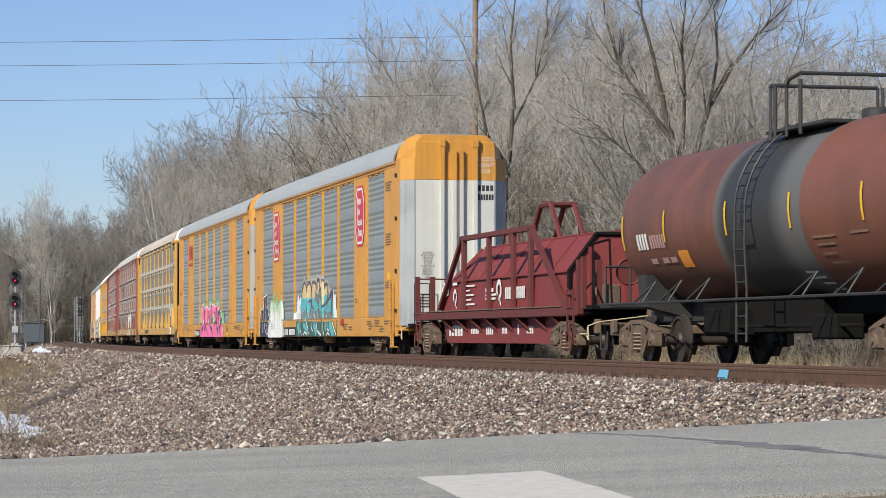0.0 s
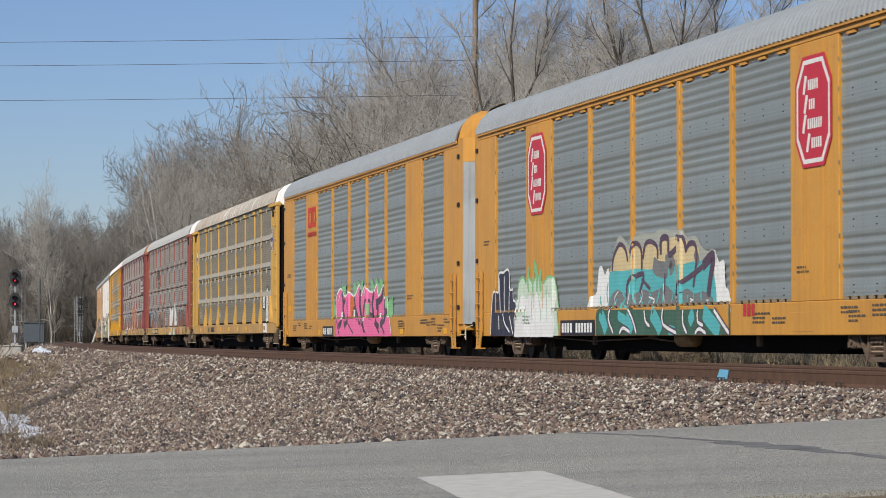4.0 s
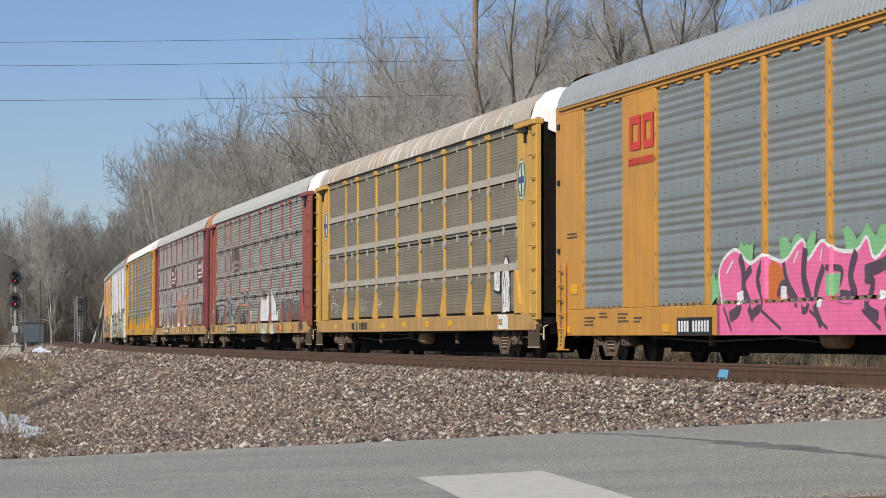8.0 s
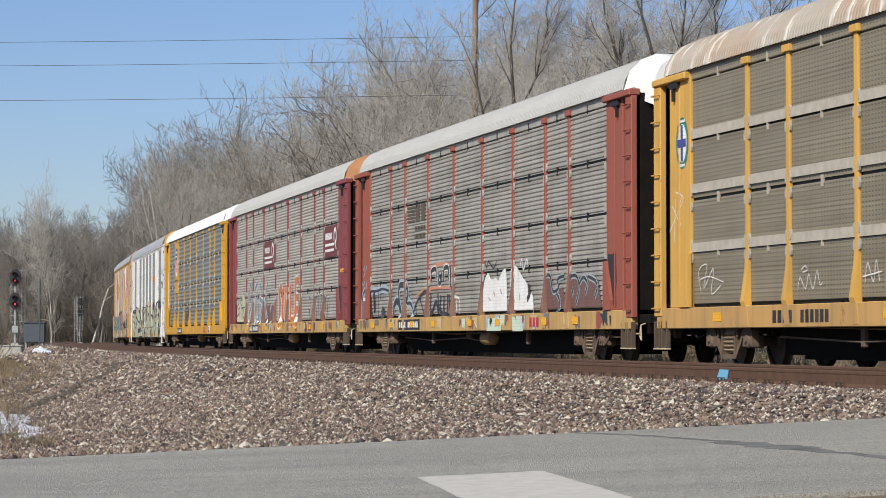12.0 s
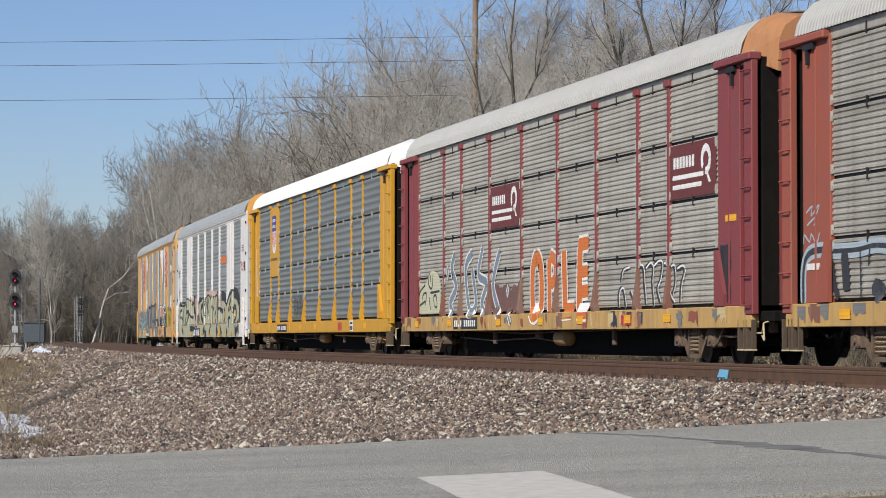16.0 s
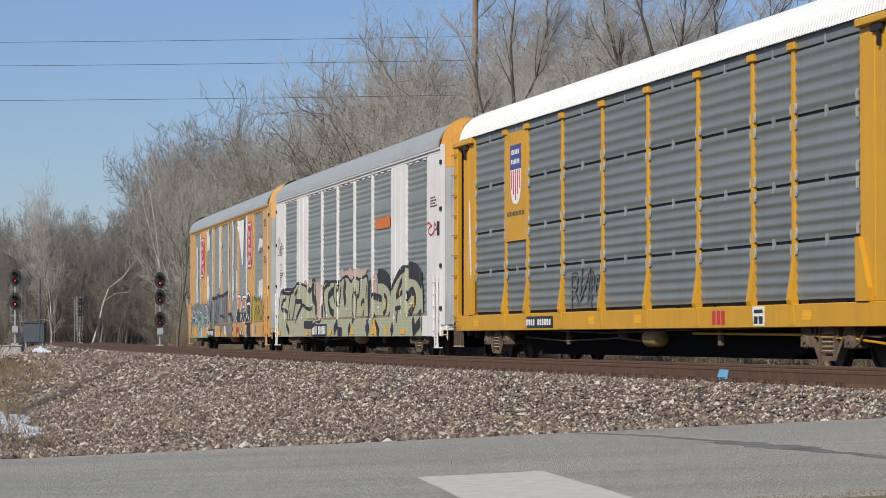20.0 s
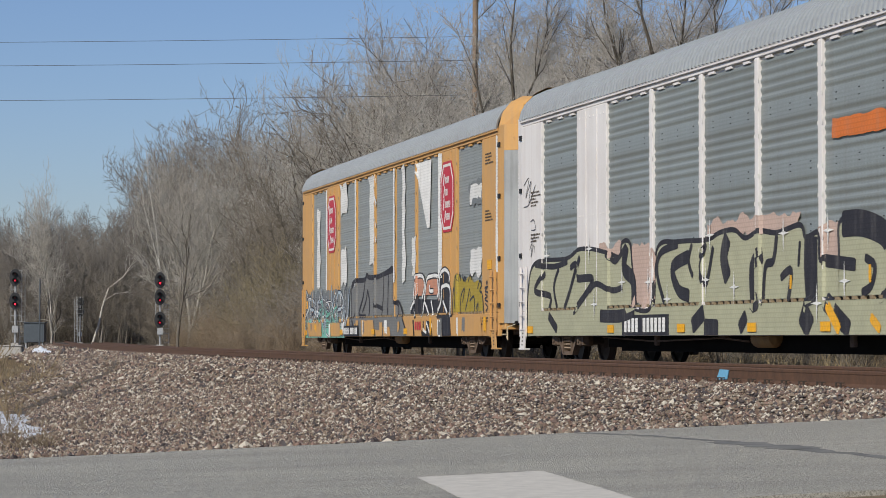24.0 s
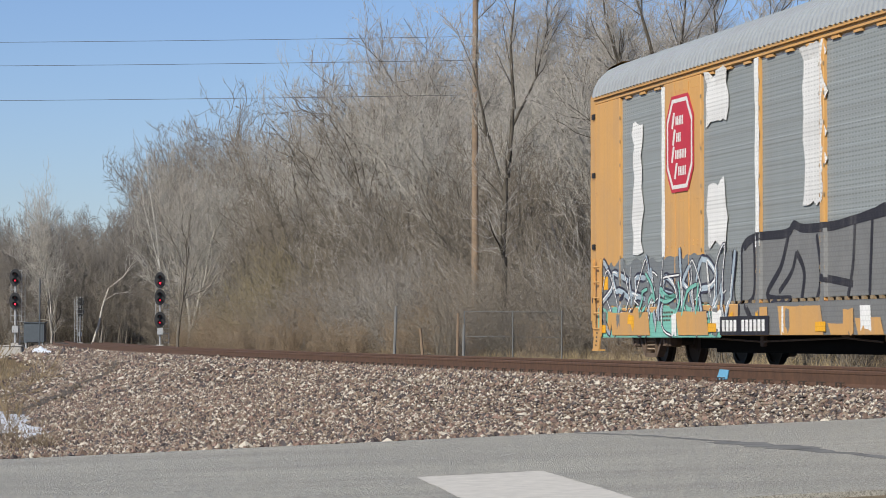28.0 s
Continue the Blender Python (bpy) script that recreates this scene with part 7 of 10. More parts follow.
PINK, MINT, TEAL = spray("pink", (0.88, 0.17, 0.37)), spray("mint", (0.60, 0.70, 0.56)), spray("teal", (0.10, 0.45, 0.46))
CREAM, OLIVE, INDIGO = spray("cream", (0.66, 0.52, 0.28)), spray("olive", (0.43, 0.425, 0.285)), spray("indigo", (0.035, 0.035, 0.06))
LEAF, DARKGREEN = spray("leaf_green", (0.24, 0.52, 0.24)), spray("dark_green", (0.055, 0.13, 0.085))
SPRAY_WHITE, FIRE, MIDGREY = spray("white", (0.84, 0.83, 0.80)), spray("orange", (0.66, 0.17, 0.03)), spray("mid_grey", (0.19, 0.19, 0.185))
PATCH, MUSTARD, SALMON = spray("patch_grey", (0.185, 0.20, 0.205)), spray("mustard", (0.40, 0.29, 0.03)), spray("salmon", (0.58, 0.26, 0.16))
SEAFOAM, PLUM, DUSTBLUE = spray("seafoam", (0.20, 0.52, 0.42)), spray("plum", (0.10, 0.06, 0.09)), spray("dust_blue", (0.38, 0.46, 0.52))
SLATE = spray("slate_blue", (0.20, 0.25, 0.31))
SALMON_PALE = spray("pale_salmon", (0.55, 0.40, 0.33))
LOGO_RED = spray("logo_red", (0.66, 0.05, 0.028))
RUSTY = spray("rust_red", (0.17, 0.085, 0.07))
BLACKISH = spray("flat_black", (0.022, 0.02, 0.026))

FIGURES = []


def figure(*strokes):
    """One abstract sprayed figure: its strokes, in a unit square."""
    FIGURES.append(strokes)


figure([(0, 0), (0.25, 0.6), (0.5, 1), (0.75, 0.6), (1, 0)], [(0.2, 0.38), (0.8, 0.42)])
figure([(0.1, 0), (0.1, 0.5), (0.12, 1)], [(0.12, 0.95), (0.7, 0.98), (0.95, 0.75), (0.7, 0.5), (0.15, 0.45)])
figure([(0.15, 1), (0.1, 0.5), (0.12, 0.05), (0.5, 0.05), (0.95, 0.1)])
figure([(0.95, 0.95), (0.12, 0.97), (0.1, 0.5), (0.12, 0.04), (0.98, 0.05)], [(0.12, 0.52), (0.8, 0.55)])
figure([(0.1, 0), (0.12, 1)], [(0.95, 1), (0.5, 0.62), (0.15, 0.48)], [(0.3, 0.5), (0.65, 0.3), (1, 0)])
figure([(0.05, 0), (0.1, 0.5), (0.1, 1)], [(0.1, 1), (0.5, 0.5), (0.9, 0)], [(0.9, 0), (0.92, 0.5), (0.95, 1)])
figure([(0.95, 0.85), (0.6, 1), (0.15, 0.85), (0.2, 0.58), (0.8, 0.45), (0.9, 0.2), (0.5, 0), (0.05, 0.12)])
figure([(0.1, 0), (0.12, 1)], [(0.12, 0.97), (0.7, 0.98), (0.92, 0.75), (0.65, 0.52), (0.2, 0.48)], [(0.4, 0.48), (0.7, 0.25), (1, 0)])
figure([(0, 0.93), (0.5, 0.97), (1, 0.93)], [(0.5, 0.95), (0.45, 0.5), (0.55, 0)])
figure([(0.1, 0), (0.12, 1)], [(0.1, 0.97), (0.6, 0.95), (0.98, 0.6), (0.9, 0.25), (0.5, 0.03), (0.1, 0.03)])
figure([(0.5, 1), (0.1, 0.8), (0.05, 0.4), (0.3, 0.03), (0.75, 0.05), (0.98, 0.45), (0.85, 0.85), (0.5, 1)])
figure([(0.1, 1), (0.08, 0.4), (0.3, 0.03), (0.72, 0.05), (0.92, 0.4), (0.95, 1)])
figure([(0, 0), (0.1, 0.95), (0.35, 0.9), (0.5, 0.35)], [(0.5, 0.35), (0.65, 0.95), (0.92, 0.95), (1, 0)])
figure([(0.1, 0), (0.1, 1)], [(0.9, 0), (0.92, 1)], [(0.1, 0.5), (0.9, 0.52)])
figure([(0.5, 0), (0.45, 0.5), (0.5, 1)])
figure([(0, 1), (0.2, 0.05), (0.5, 0.6)], [(0.5, 0.6), (0.75, 0.05), (1, 1)])


def bend_line(pts, step):
    """Round a stroke and cut it into short pieces."""
    P = [pts[0]] + list(pts) + [pts[-1]]
    out = []
    for i in range(1, len(P) - 2):
        a, b, c, d = P[i - 1], P[i], P[i + 1], P[i + 2]
        n = max(2, int(math.hypot(c[0] - b[0], c[1] - b[1]) / step))
        for k in range(n):
            t = k / n
            out.append(tuple(0.5 * ((2 * b[j]) + (-a[j] + c[j]) * t + (2 * a[j] - 5 * b[j] + 4 * c[j] - d[j]) * t * t + (-a[j] + 3 * b[j] - 3 * c[j] + d[j]) * t ** 3) for j in (0, 1)))
    return out + [tuple(pts[-1])]


def ribbon(sh, pts, w, surf, lift, limits):
    left, right = [], []
    n = len(pts)
    for i, (x, z) in enumerate(pts):
        (x0, z0), (x1, z1) = pts[max(i - 1, 0)], pts[min(i + 1, n - 1)]
        dx, dz = x1 - x0, z1 - z0
        q = math.hypot(dx, dz) or 1
        h = w * (0.75 if i in (0, n - 1) else 1.0) / 2
        for side, s in ((left, 1), (right, -1)):
            px, pz = x - s * dz / q * h, z + s * dx / q * h
            pz = min(max(pz, limits[0]), limits[1])
            side.append((px, surf(px, pz) - lift * 0.25, pz))
    mids = [((a[0] + b[0]) / 2, surf((a[0] + b[0]) / 2, (a[2] + b[2]) / 2) - lift * 0.25, (a[2] + b[2]) / 2) for a, b in zip(left, right)]
    k = n
    sh.add(left + mids + right, [(i, i + 1, k + i + 1, k + i) for i in range(k - 1)] + [(k + i, k + i + 1, 2 * k + i + 1, 2 * k + i) for i in range(k - 1)])


def sprayed(car, figures, x0, x1, z0, z1, surf, fill, edge, width, seed, label, base=0.004, rim=0.11, low=0.43, shine=None, tangle=0.03):
    """Fat sprayed figures, each with its outline, lying on the side sheets, posts and sill."""
    rnd = random.Random(seed)
    cell = (x1 - x0) / len(figures)
    k = 0
    for i, ch in enumerate(figures):
        out, inn, gl = Shape(), Shape(), Shape()
        h = rnd.uniform(0.82, 1.12)
        sl, wd = rnd.uniform(-0.22, 0.22), rnd.uniform(0.92, 1.22)
        turned = -1 if rnd.random() < 0.65 else 1
        for st in FIGURES[ch]:
            pts = [(x0 + cell * (i + 0.5 + 0.84 * wd * turned * (px - 0.5)) + sl * (pz - 0.5) + rnd.gauss(0, tangle), z0 + (z1 - z0) * min(pz * h, 1.1) + rnd.gauss(0, tangle)) for px, pz in st]
            pts = bend_line(pts, 0.14)
            ribbon(out, pts, width + rim, surf, base + 0.0006 * k, (low, 5))
            ribbon(inn, pts, width, surf, base + 0.012 + 0.0006 * k, (low + 0.03, 5))
            if shine:
                m = [(x - width * 0.22, z + width * 0.18) for x, z in pts[len(pts) // 4: len(pts) * 2 // 3]]
                if len(m) > 2:
                    ribbon(gl, m, 0.035, surf, base + 0.024 + 0.0006 * k, (low + 0.03, 5))
            k += 1
        g = part("graffiti_figure", inn, fill, car, label)
        part("figure_outline", out, edge, g)
        if shine and gl.v:
            part("figure_shine", gl, shine, g)
    return g


def patch(car, x0, x1, z0, z1, surf, mat, seed, lift=0.003, rag=0.06, name="paint_patch", label="", lean=0.0, top=None):
    """A sprayed or rolled block of paint with ragged edges, following the side."""
    rnd = random.Random(seed)
    n, m = max(4, int((x1 - x0) / 0.12)), max(4, int((z1 - z0) / 0.2))
    v = []
    for i in range(n + 1):
        f = i / n
        xx = x0 + (x1 - x0) * f
        hi = (z1 if top is None else z0 + (z1 - z0) * top(f)) + rag * (1.5 * noise.noise(Vector((xx * 2.3, seed, 1))) + rnd.uniform(-0.35, 0.35))
        lo = z0 + (rag * (1.5 * noise.noise(Vector((xx * 2.3, seed, 5))) + rnd.uniform(-0.35, 0.35)) if z0 > 0.6 else 0)
        for j in range(m + 1):
            g = j / m
            z = lo + (hi - lo) * g
            x = x0 + (x1 - x0) * f + lean * g + (1.6 * rag * noise.noise(Vector((z * 4.0, i + seed * 1.7, 0.3))) if i in (0, n) else 0)
            v.append((x, surf(x, z) - lift * 0.25, z))
    sh = Shape().add(v, [(i * (m + 1) + j, (i + 1) * (m + 1) + j, (i + 1) * (m + 1) + j + 1, i * (m + 1) + j + 1) for i in range(n) for j in range(m)])
    return part(name, sh, mat, car, label)


def mural(car, pts, z0, surf, fill, edge, lift, label, rim=0.05):
    """A filled sprayed shape under an uneven top line, with a painted rim along that line; the slot under the side bays stays open."""
    line_pts = bend_line(pts, 0.06)
    v, f, m = [], [], 9
    slot = surf is surface_a and z0 < 0.9
    for i, (x, zt) in enumerate(line_pts):
        zt = max(zt, z0 + 0.05)
        hs = [z0 + (min(zt, 0.985) - z0) * j / 2 for j in range(3)] + [max(zt, 0.985) if zt < 1.05 else 1.045 + (zt - 1.045) * j / 6 for j in range(7)] if slot else [z0 + (zt - z0) * j / m for j in range(m + 1)]
        v += [(x, surf(x, z) - lift * 0.25, z) for z in hs]
        if i:
            over = slot and surf(x, 1.1) > -1.45
            f += [((i - 1) * 10 + j, i * 10 + j, i * 10 + j + 1, (i - 1) * 10 + j + 1) for j in range(m) if not (over and j == 2)]
    body = part("paint_field", Shape().add(v, f), fill, car, label)
    top = Shape()
    ribbon(top, line_pts, rim, surf, lift + 0.004, (0.47, 5))
    part("field_rim", top, edge, body)
    return body


def drips(car, x0, x1, zt, zb, surf, mat, seed, count, lift, width=0.12, name="spray_stroke", label=""):
    """Upright sprayed strokes side by side, ragged at their tops."""
    rnd = random.Random(seed)
    for i in range(count):
        x = x0 + (x1 - x0) * (i + 0.5) / count
        t = zt + rnd.uniform(-0.25, 0.15)
        pts = bend_line([(x + rnd.gauss(0, 0.05), zb), (x + rnd.gauss(0, 0.08), (zb + t) / 2), (x + rnd.gauss(0, 0.1), t)], 0.15)
        sh = Shape()
        ribbon(sh, pts, width * rnd.uniform(0.6, 1.3), surf, lift + 0.0005 * i, (0.43, 5))
        part(name, sh, mat, car, label)


def strokes(car, surf, rows, mat, lift, label, edge=None, rim=0.08, low=0.47):
    """Single sprayed strokes: rows of (width, points of (along, height)), each with its own edge where one is given."""
    for k, (w, pts) in enumerate(rows):
        run_pts = bend_line(pts, 0.07)
        sh = Shape()
        ribbon(sh, run_pts, w, surf, lift + 0.0008 * k, (low, 5))
        ob = part("spray_stroke", sh, mat, car, label)
        if edge:
            out = Shape()
            ribbon(out, run_pts, w + rim, surf, lift - 0.006 + 0.0008 * k, (low, 5))
            part("stroke_edge", out, edge, ob)


def number_board(car, x0, x1, y, z0=0.47, z1=0.78, count=10, board=True, ink=None):
    """The reporting-mark board; its marks are plain bars."""
    b = part("number_board", Shape().box(x0, x1, y - 0.004, y, z0, z1), BLACKISH, car, "black board with plain white bars") if board else car
    w = (x1 - x0) * 0.9 / (count + 1)
    rows = [(x0 + (x1 - x0) * 0.05 + (i + (i >= 4)) * w, x0 + (x1 - x0) * 0.05 + (i + (i >= 4) + 0.7) * w, z0 + 0.06, z1 - 0.06) for i in range(count)]
    bars(rows, y - 0.008, ink or SPRAY_WHITE, b, "mark_bars")


def small_stencils(car, y, seed, mat, spots):
    """Blocks of small unreadable stencilling: rows of short dashes."""
    rnd = random.Random(seed)
    rows = []
    for x, z, n in spots:
        for i in range(n):
            a, end = x, x + rnd.uniform(0.35, 0.75)
            while a < end:
                w = rnd.uniform(0.05, 0.16)
                rows.append((a, a + w, z - 0.07 * i, z - 0.07 * i + 0.034))
                a += w + 0.03
    tagged(bars(rows, y, mat, car, "stencil_bars"), kind="stuff")


YELLOW_TAG = spray("yellow_tag", (0.86, 0.42, 0.015))
SOOT = spray("soot_black", (0.035, 0.036, 0.045))
HAZE = spray("pale_overspray", (0.40, 0.41, 0.35))
PALE_LIME = spray("pale_lime", (0.58, 0.56, 0.40))
OLD_CREAM = spray("old_cream", (0.60, 0.46, 0.24))


def corner_face(x, z):
    return -1.461



def reflectors(car, xs, y, z=0.52):
    for x in xs:
        part("reflector", Shape().box(x - 0.2, x + 0.2, y - 0.006, y, z, z + 0.15), YELLOW_TAG, car, "yellow reflective tag")


def oval_sign(car, xc, zc):
    """A tall oval emblem in white, green and blue, with no lettering."""
    for k, (w, h, mat) in enumerate(((0.33, 0.46, OVAL_GREEN), (0.24, 0.34, SPRAY_WHITE))):
        pts = [(xc + w * math.cos(2 * math.pi * i / 24), zc + h * math.sin(2 * math.pi * i / 24)) for i in range(24)]
        part("oval_emblem", Shape().prism(pts, "y", -1.466 - 0.003 * k, -1.462), mat, car, "tall oval emblem, white, green and blue")
    part("oval_cross", Shape().box(xc - 0.055, xc + 0.055, -1.475, -1.472, zc - 0.32, zc + 0.32).box(xc - 0.22, xc + 0.22, -1.478, -1.4755, zc - 0.07, zc + 0.07), SHIELD_BLUE, car)
    bars(glyph_bars(xc - 0.17, xc + 0.17, zc + 0.365, zc + 0.415, 6) + glyph_bars(xc - 0.17, xc + 0.17, zc - 0.415, zc - 0.365, 6), -1.468, SPRAY_WHITE, car, "emblem_bars")


OVAL_GREEN = spray("oval_green", (0.05, 0.20, 0.13))
SHIELD_BLUE = spray("shield_blue", (0.06, 0.07, 0.28))

def sill_stains(car, x0, x1, count, seed, mats, wide=0.22, z0=0.61, z1=0.94, surf=surface_b, lift=0.001):
    """Runs and flakes of old paint along the sill, ragged and of many widths."""
    rnd = random.Random(seed)
    for i in range(count):
        x, w = rnd.uniform(x0, x1), wide * rnd.uniform(0.15, 1.0)
        hi, lo = z1 - rnd.uniform(0, 0.22) ** 1.5, z0 + rnd.uniform(0, 0.2)
        if hi - lo < 0.05:
            continue
        top = [(x - w / 2 + w * k / 4, hi + rnd.uniform(-0.03, 0.03) * (hi < 0.9)) for k in range(5)]
        low = [(x - w / 2 + w * k / 4 + rnd.uniform(-0.03, 0.03), max(z0, lo + rnd.uniform(-0.09, 0.09))) for k in range(5)]
        y = surf(x, 0.7) - lift - 0.00003 * i
        sh = Shape().add([(a, y, min(b, z1)) for a, b in top] + [(a, y, b) for a, b in low], [(k, k + 1, k + 6, k + 5) for k in range(4)])
        part("paint_flake", sh, mats[rnd.randrange(len(mats))], car)


# car with two octagon emblems and teal piece
for x in (-8.0, 7.95):
    octagon_sign(car_1, x, 3.90)
mural(car_1, [(-2.71, 1.8), (-2.5, 2.18), (-2.27, 2.36), (-1.95, 2.29), (-1.61, 2.15), (-1.28, 2.31), (-0.72, 2.34), (-0.08, 2.33), (0.23, 2.38), (1.15, 2.33), (1.52, 2.32), (1.75, 2.19), (2.26, 2.18), (2.55, 1.99), (2.9, 1.9), (3.11, 1.94), (3.32, 1.78), (3.35, 1.43)], 1.5, surface_a, HAZE, HAZE, 0.001, "thin pale overspray behind the piece", 0.02)
mural(car_1, [(-4.26, 0.99), (-4.08, 1.22), (-3.76, 1.31), (-3.58, 1.78), (-3.37, 1.79), (-3.19, 1.64), (-2.97, 1.76), (-2.85, 1.55), (-2.71, 1.12)], 1.03, surface_a, SPRAY_WHITE, SPRAY_WHITE, 0.003, "ragged white strokes beside the piece", 0.02)
mural(car_1, [(3.07, 1.06), (3.18, 1.9), (3.32, 1.82), (3.46, 1.7), (3.71, 1.71), (3.77, 1.31), (3.94, 1.2), (4.17, 0.85)], 1.03, surface_a, SPRAY_WHITE, SPRAY_WHITE, 0.003, "ragged white strokes beside the piece", 0.02)
mural(car_1, [(-2.85, 1.63), (-2.71, 1.89), (-2.45, 2.11), (-2.2, 2.2), (-1.86, 2.14), (-1.56, 2.03), (-1.28, 2.18), (-1.04, 2.14), (-0.84, 2.05), (-0.68, 2.15), (-0.32, 2.2), (0.08, 2.1), (0.23, 2.02), (0.39, 2.17), (0.85, 2.2), (1.23, 2.21), (1.6, 2.16), (1.89, 2.08), (2.19, 2.06), (2.4, 1.96), (2.47, 1.8), (2.69, 1.72), (2.97, 1.79), (3.16, 1.78), (3.21, 1.44)], 1.4, surface_a, CREAM, CREAM, 0.008, "cream graffiti tops", 0.02)
mural(car_1, [(-2.88, 1.21), (-2.85, 1.66), (-2.03, 1.68), (-1.04, 1.7), (-0.4, 1.67), (0.54, 1.71), (1.45, 1.71), (2.19, 1.75), (2.9, 1.73), (3.18, 1.51), (3.32, 1.13)], 1.03, surface_a, TEAL, TEAL, 0.014, "teal graffiti ground", 0.02)
mural(car_1, [(-2.85, 1.12), (-2.71, 1.25), (-2.37, 1.33), (-1.95, 1.26), (-1.37, 1.23), (-0.72, 1.31), (-0.24, 1.25), (0.54, 1.35), (0.85, 1.28), (1.23, 1.16), (1.75, 1.28), (2.19, 1.18), (2.62, 1.22), (3.16, 1.09)], 1.03, surface_a, MIDGREY, MIDGREY, 0.020, "ragged grey graffiti foot", 0.02)
mural(car_1, [(-3.65, 0.62), (-3.58, 0.95), (-2.71, 0.95), (-1.04, 0.94), (0.54, 0.92), (2.04, 0.91), (3.3, 0.9), (3.67, 0.74), (4.12, 0.52)], 0.475, surface_a, DARKGREEN, DARKGREEN, 0.012, "dark green graffiti on the sill", 0.02)
drips(car_1, -3.6, 3.2, 1.42, 1.06, surface_a, TEAL, 21, 16, 0.026, 0.06)
drips(car_1, -3.6, 3.2, 1.30, 1.06, surface_a, SPRAY_WHITE, 22, 9, 0.028, 0.03)
strokes(car_1, surface_a, [(0.3, [(-3.4, 0.92), (-3.14, 0.74), (-2.97, 0.55)]),
    (0.35, [(-2.2, 0.93), (-1.53, 0.78), (-1.28, 0.57)]),
    (0.3, [(-0.16, 0.89), (0.23, 0.68), (0.39, 0.52)]),
    (0.3, [(2.04, 0.87), (2.19, 0.68)]),
    (0.3, [(2.76, 0.87), (3.32, 0.63), (3.6, 0.52)]),
    (0.2, [(0.85, 0.56), (1.23, 0.52)])], TEAL, 0.020, "teal patch on the sill")
strokes(car_1, surface_a, [(0.3, [(-0.16, 1.78), (0.15, 1.68), (0.7, 1.64)]),
    (0.25, [(0.54, 1.81), (1, 1.76), (0.77, 1.62)]),
    (0.2, [(2.19, 1.92), (2.4, 1.72)])], MIDGREY, 0.020, "grey graffiti block")
strokes(car_1, surface_a, [(0.09, [(-2.71, 1.7), (-2.62, 1.97), (-2.23, 2.2), (-1.86, 2.1), (-1.7, 1.86)]),
    (0.1, [(-1.56, 1.82), (-1.28, 2.18), (-0.88, 2.07), (-0.84, 1.68)]),
    (0.09, [(-0.75, 1.88), (-0.64, 2.14), (-0.29, 2.19), (0.08, 2.08), (0.11, 1.86)]),
    (0.12, [(0.31, 1.93), (0.31, 2.2), (0.7, 2.21), (0.77, 1.92), (1.23, 2.03)]),
    (0.12, [(1.15, 2.21), (1.6, 2.16), (1.67, 2)]),
    (0.1, [(1.67, 1.94), (1.89, 2.07), (2.21, 2.05), (2.3, 1.8), (2.11, 1.3)]),
    (0.2, [(2.62, 1.66), (3.16, 1.82), (3.02, 1.44), (2.9, 1.13)]),
    (0.1, [(-1.78, 1.2), (-1.7, 1.47), (-1.28, 1.56), (-0.72, 1.59), (-0.96, 1.27)]),
    (0.07, [(1.27, 1.83), (1.3, 1)]),
    (0.1, [(1.38, 1.39), (2.19, 1.55), (3.04, 1.77)]),
    (0.07, [(0.54, 1.59), (0.51, 1.21)]),
    (0.08, [(-0.84, 1.51), (-0.32, 1.32)]),
    (0.05, [(-1.53, 1.44), (-1.53, 1)])], PLUM, 0.030, "dark graffiti outline")
strokes(car_1, surface_a, [(0.06, [(-2.71, 1), (-2.81, 0.78), (-2.5, 0.51)]),
    (0.06, [(-1.61, 0.99), (-1.28, 0.77), (-1.04, 0.51)]),
    (0.06, [(-2.11, 0.51), (-1.86, 0.61), (-1.45, 0.53)]),
    (0.06, [(-0.56, 0.93), (-0.48, 0.73), (-0.24, 0.64)]),
    (0.06, [(0.54, 0.96), (0.54, 0.68), (1.3, 0.51)]),
    (0.06, [(1.67, 0.91), (1.67, 0.68), (1.89, 0.5)]),
    (0.06, [(2.47, 0.91), (2.47, 0.71), (2.76, 0.64)]),
    (0.07, [(3.32, 0.9), (3.74, 0.67), (4.08, 0.5)]),
    (0.06, [(2.33, 0.5), (2.55, 0.58), (2.9, 0.5)])], SPRAY_WHITE, 0.040, "white curl with a dark edge", PLUM, 0.07)
mural(car_1, [(-11.95, 0.5), (-11.9, 0.97), (-11.72, 1.44), (-11.42, 1.45), (-11.37, 1.85), (-10.96, 1.88), (-10.68, 1.94), (-10.48, 1.87), (-10.39, 1.49), (-10.17, 1.49), (-10.12, 1.25), (-9.9, 1.16), (-9.84, 0.53)], 0.47, surface_a, INDIGO, SPRAY_WHITE, 0.006, "navy graffiti block with a white rim", 0.05)
strokes(car_1, surface_a, [(0.05, [(-11.35, 1.75), (-11.2, 0.6)]), (0.05, [(-10.9, 1.8), (-10.85, 0.9), (-10.3, 0.55)]), (0.05, [(-10.45, 1.7), (-10.5, 0.95)]), (0.05, [(-10.3, 0.9), (-10.0, 0.5)])], SPRAY_WHITE, 0.012, "white line in the navy block")
mural(car_1, [(-9.82, 0.5), (-9.79, 1.03), (-9.68, 1.58), (-9.31, 1.74), (-9.0, 1.58), (-8.7, 1.72), (-8.35, 1.6), (-8.0, 1.74), (-7.55, 1.58), (-7.1, 1.7), (-6.7, 1.55), (-6.35, 0.6)], 0.47, surface_a, MINT, LEAF, 0.004, "pale mint graffiti ground", 0.06)
patch(car_1, -9.9, -6.7, 0.44, 1.3, surface_a, SPRAY_WHITE, 12, 0.010, 0.10)
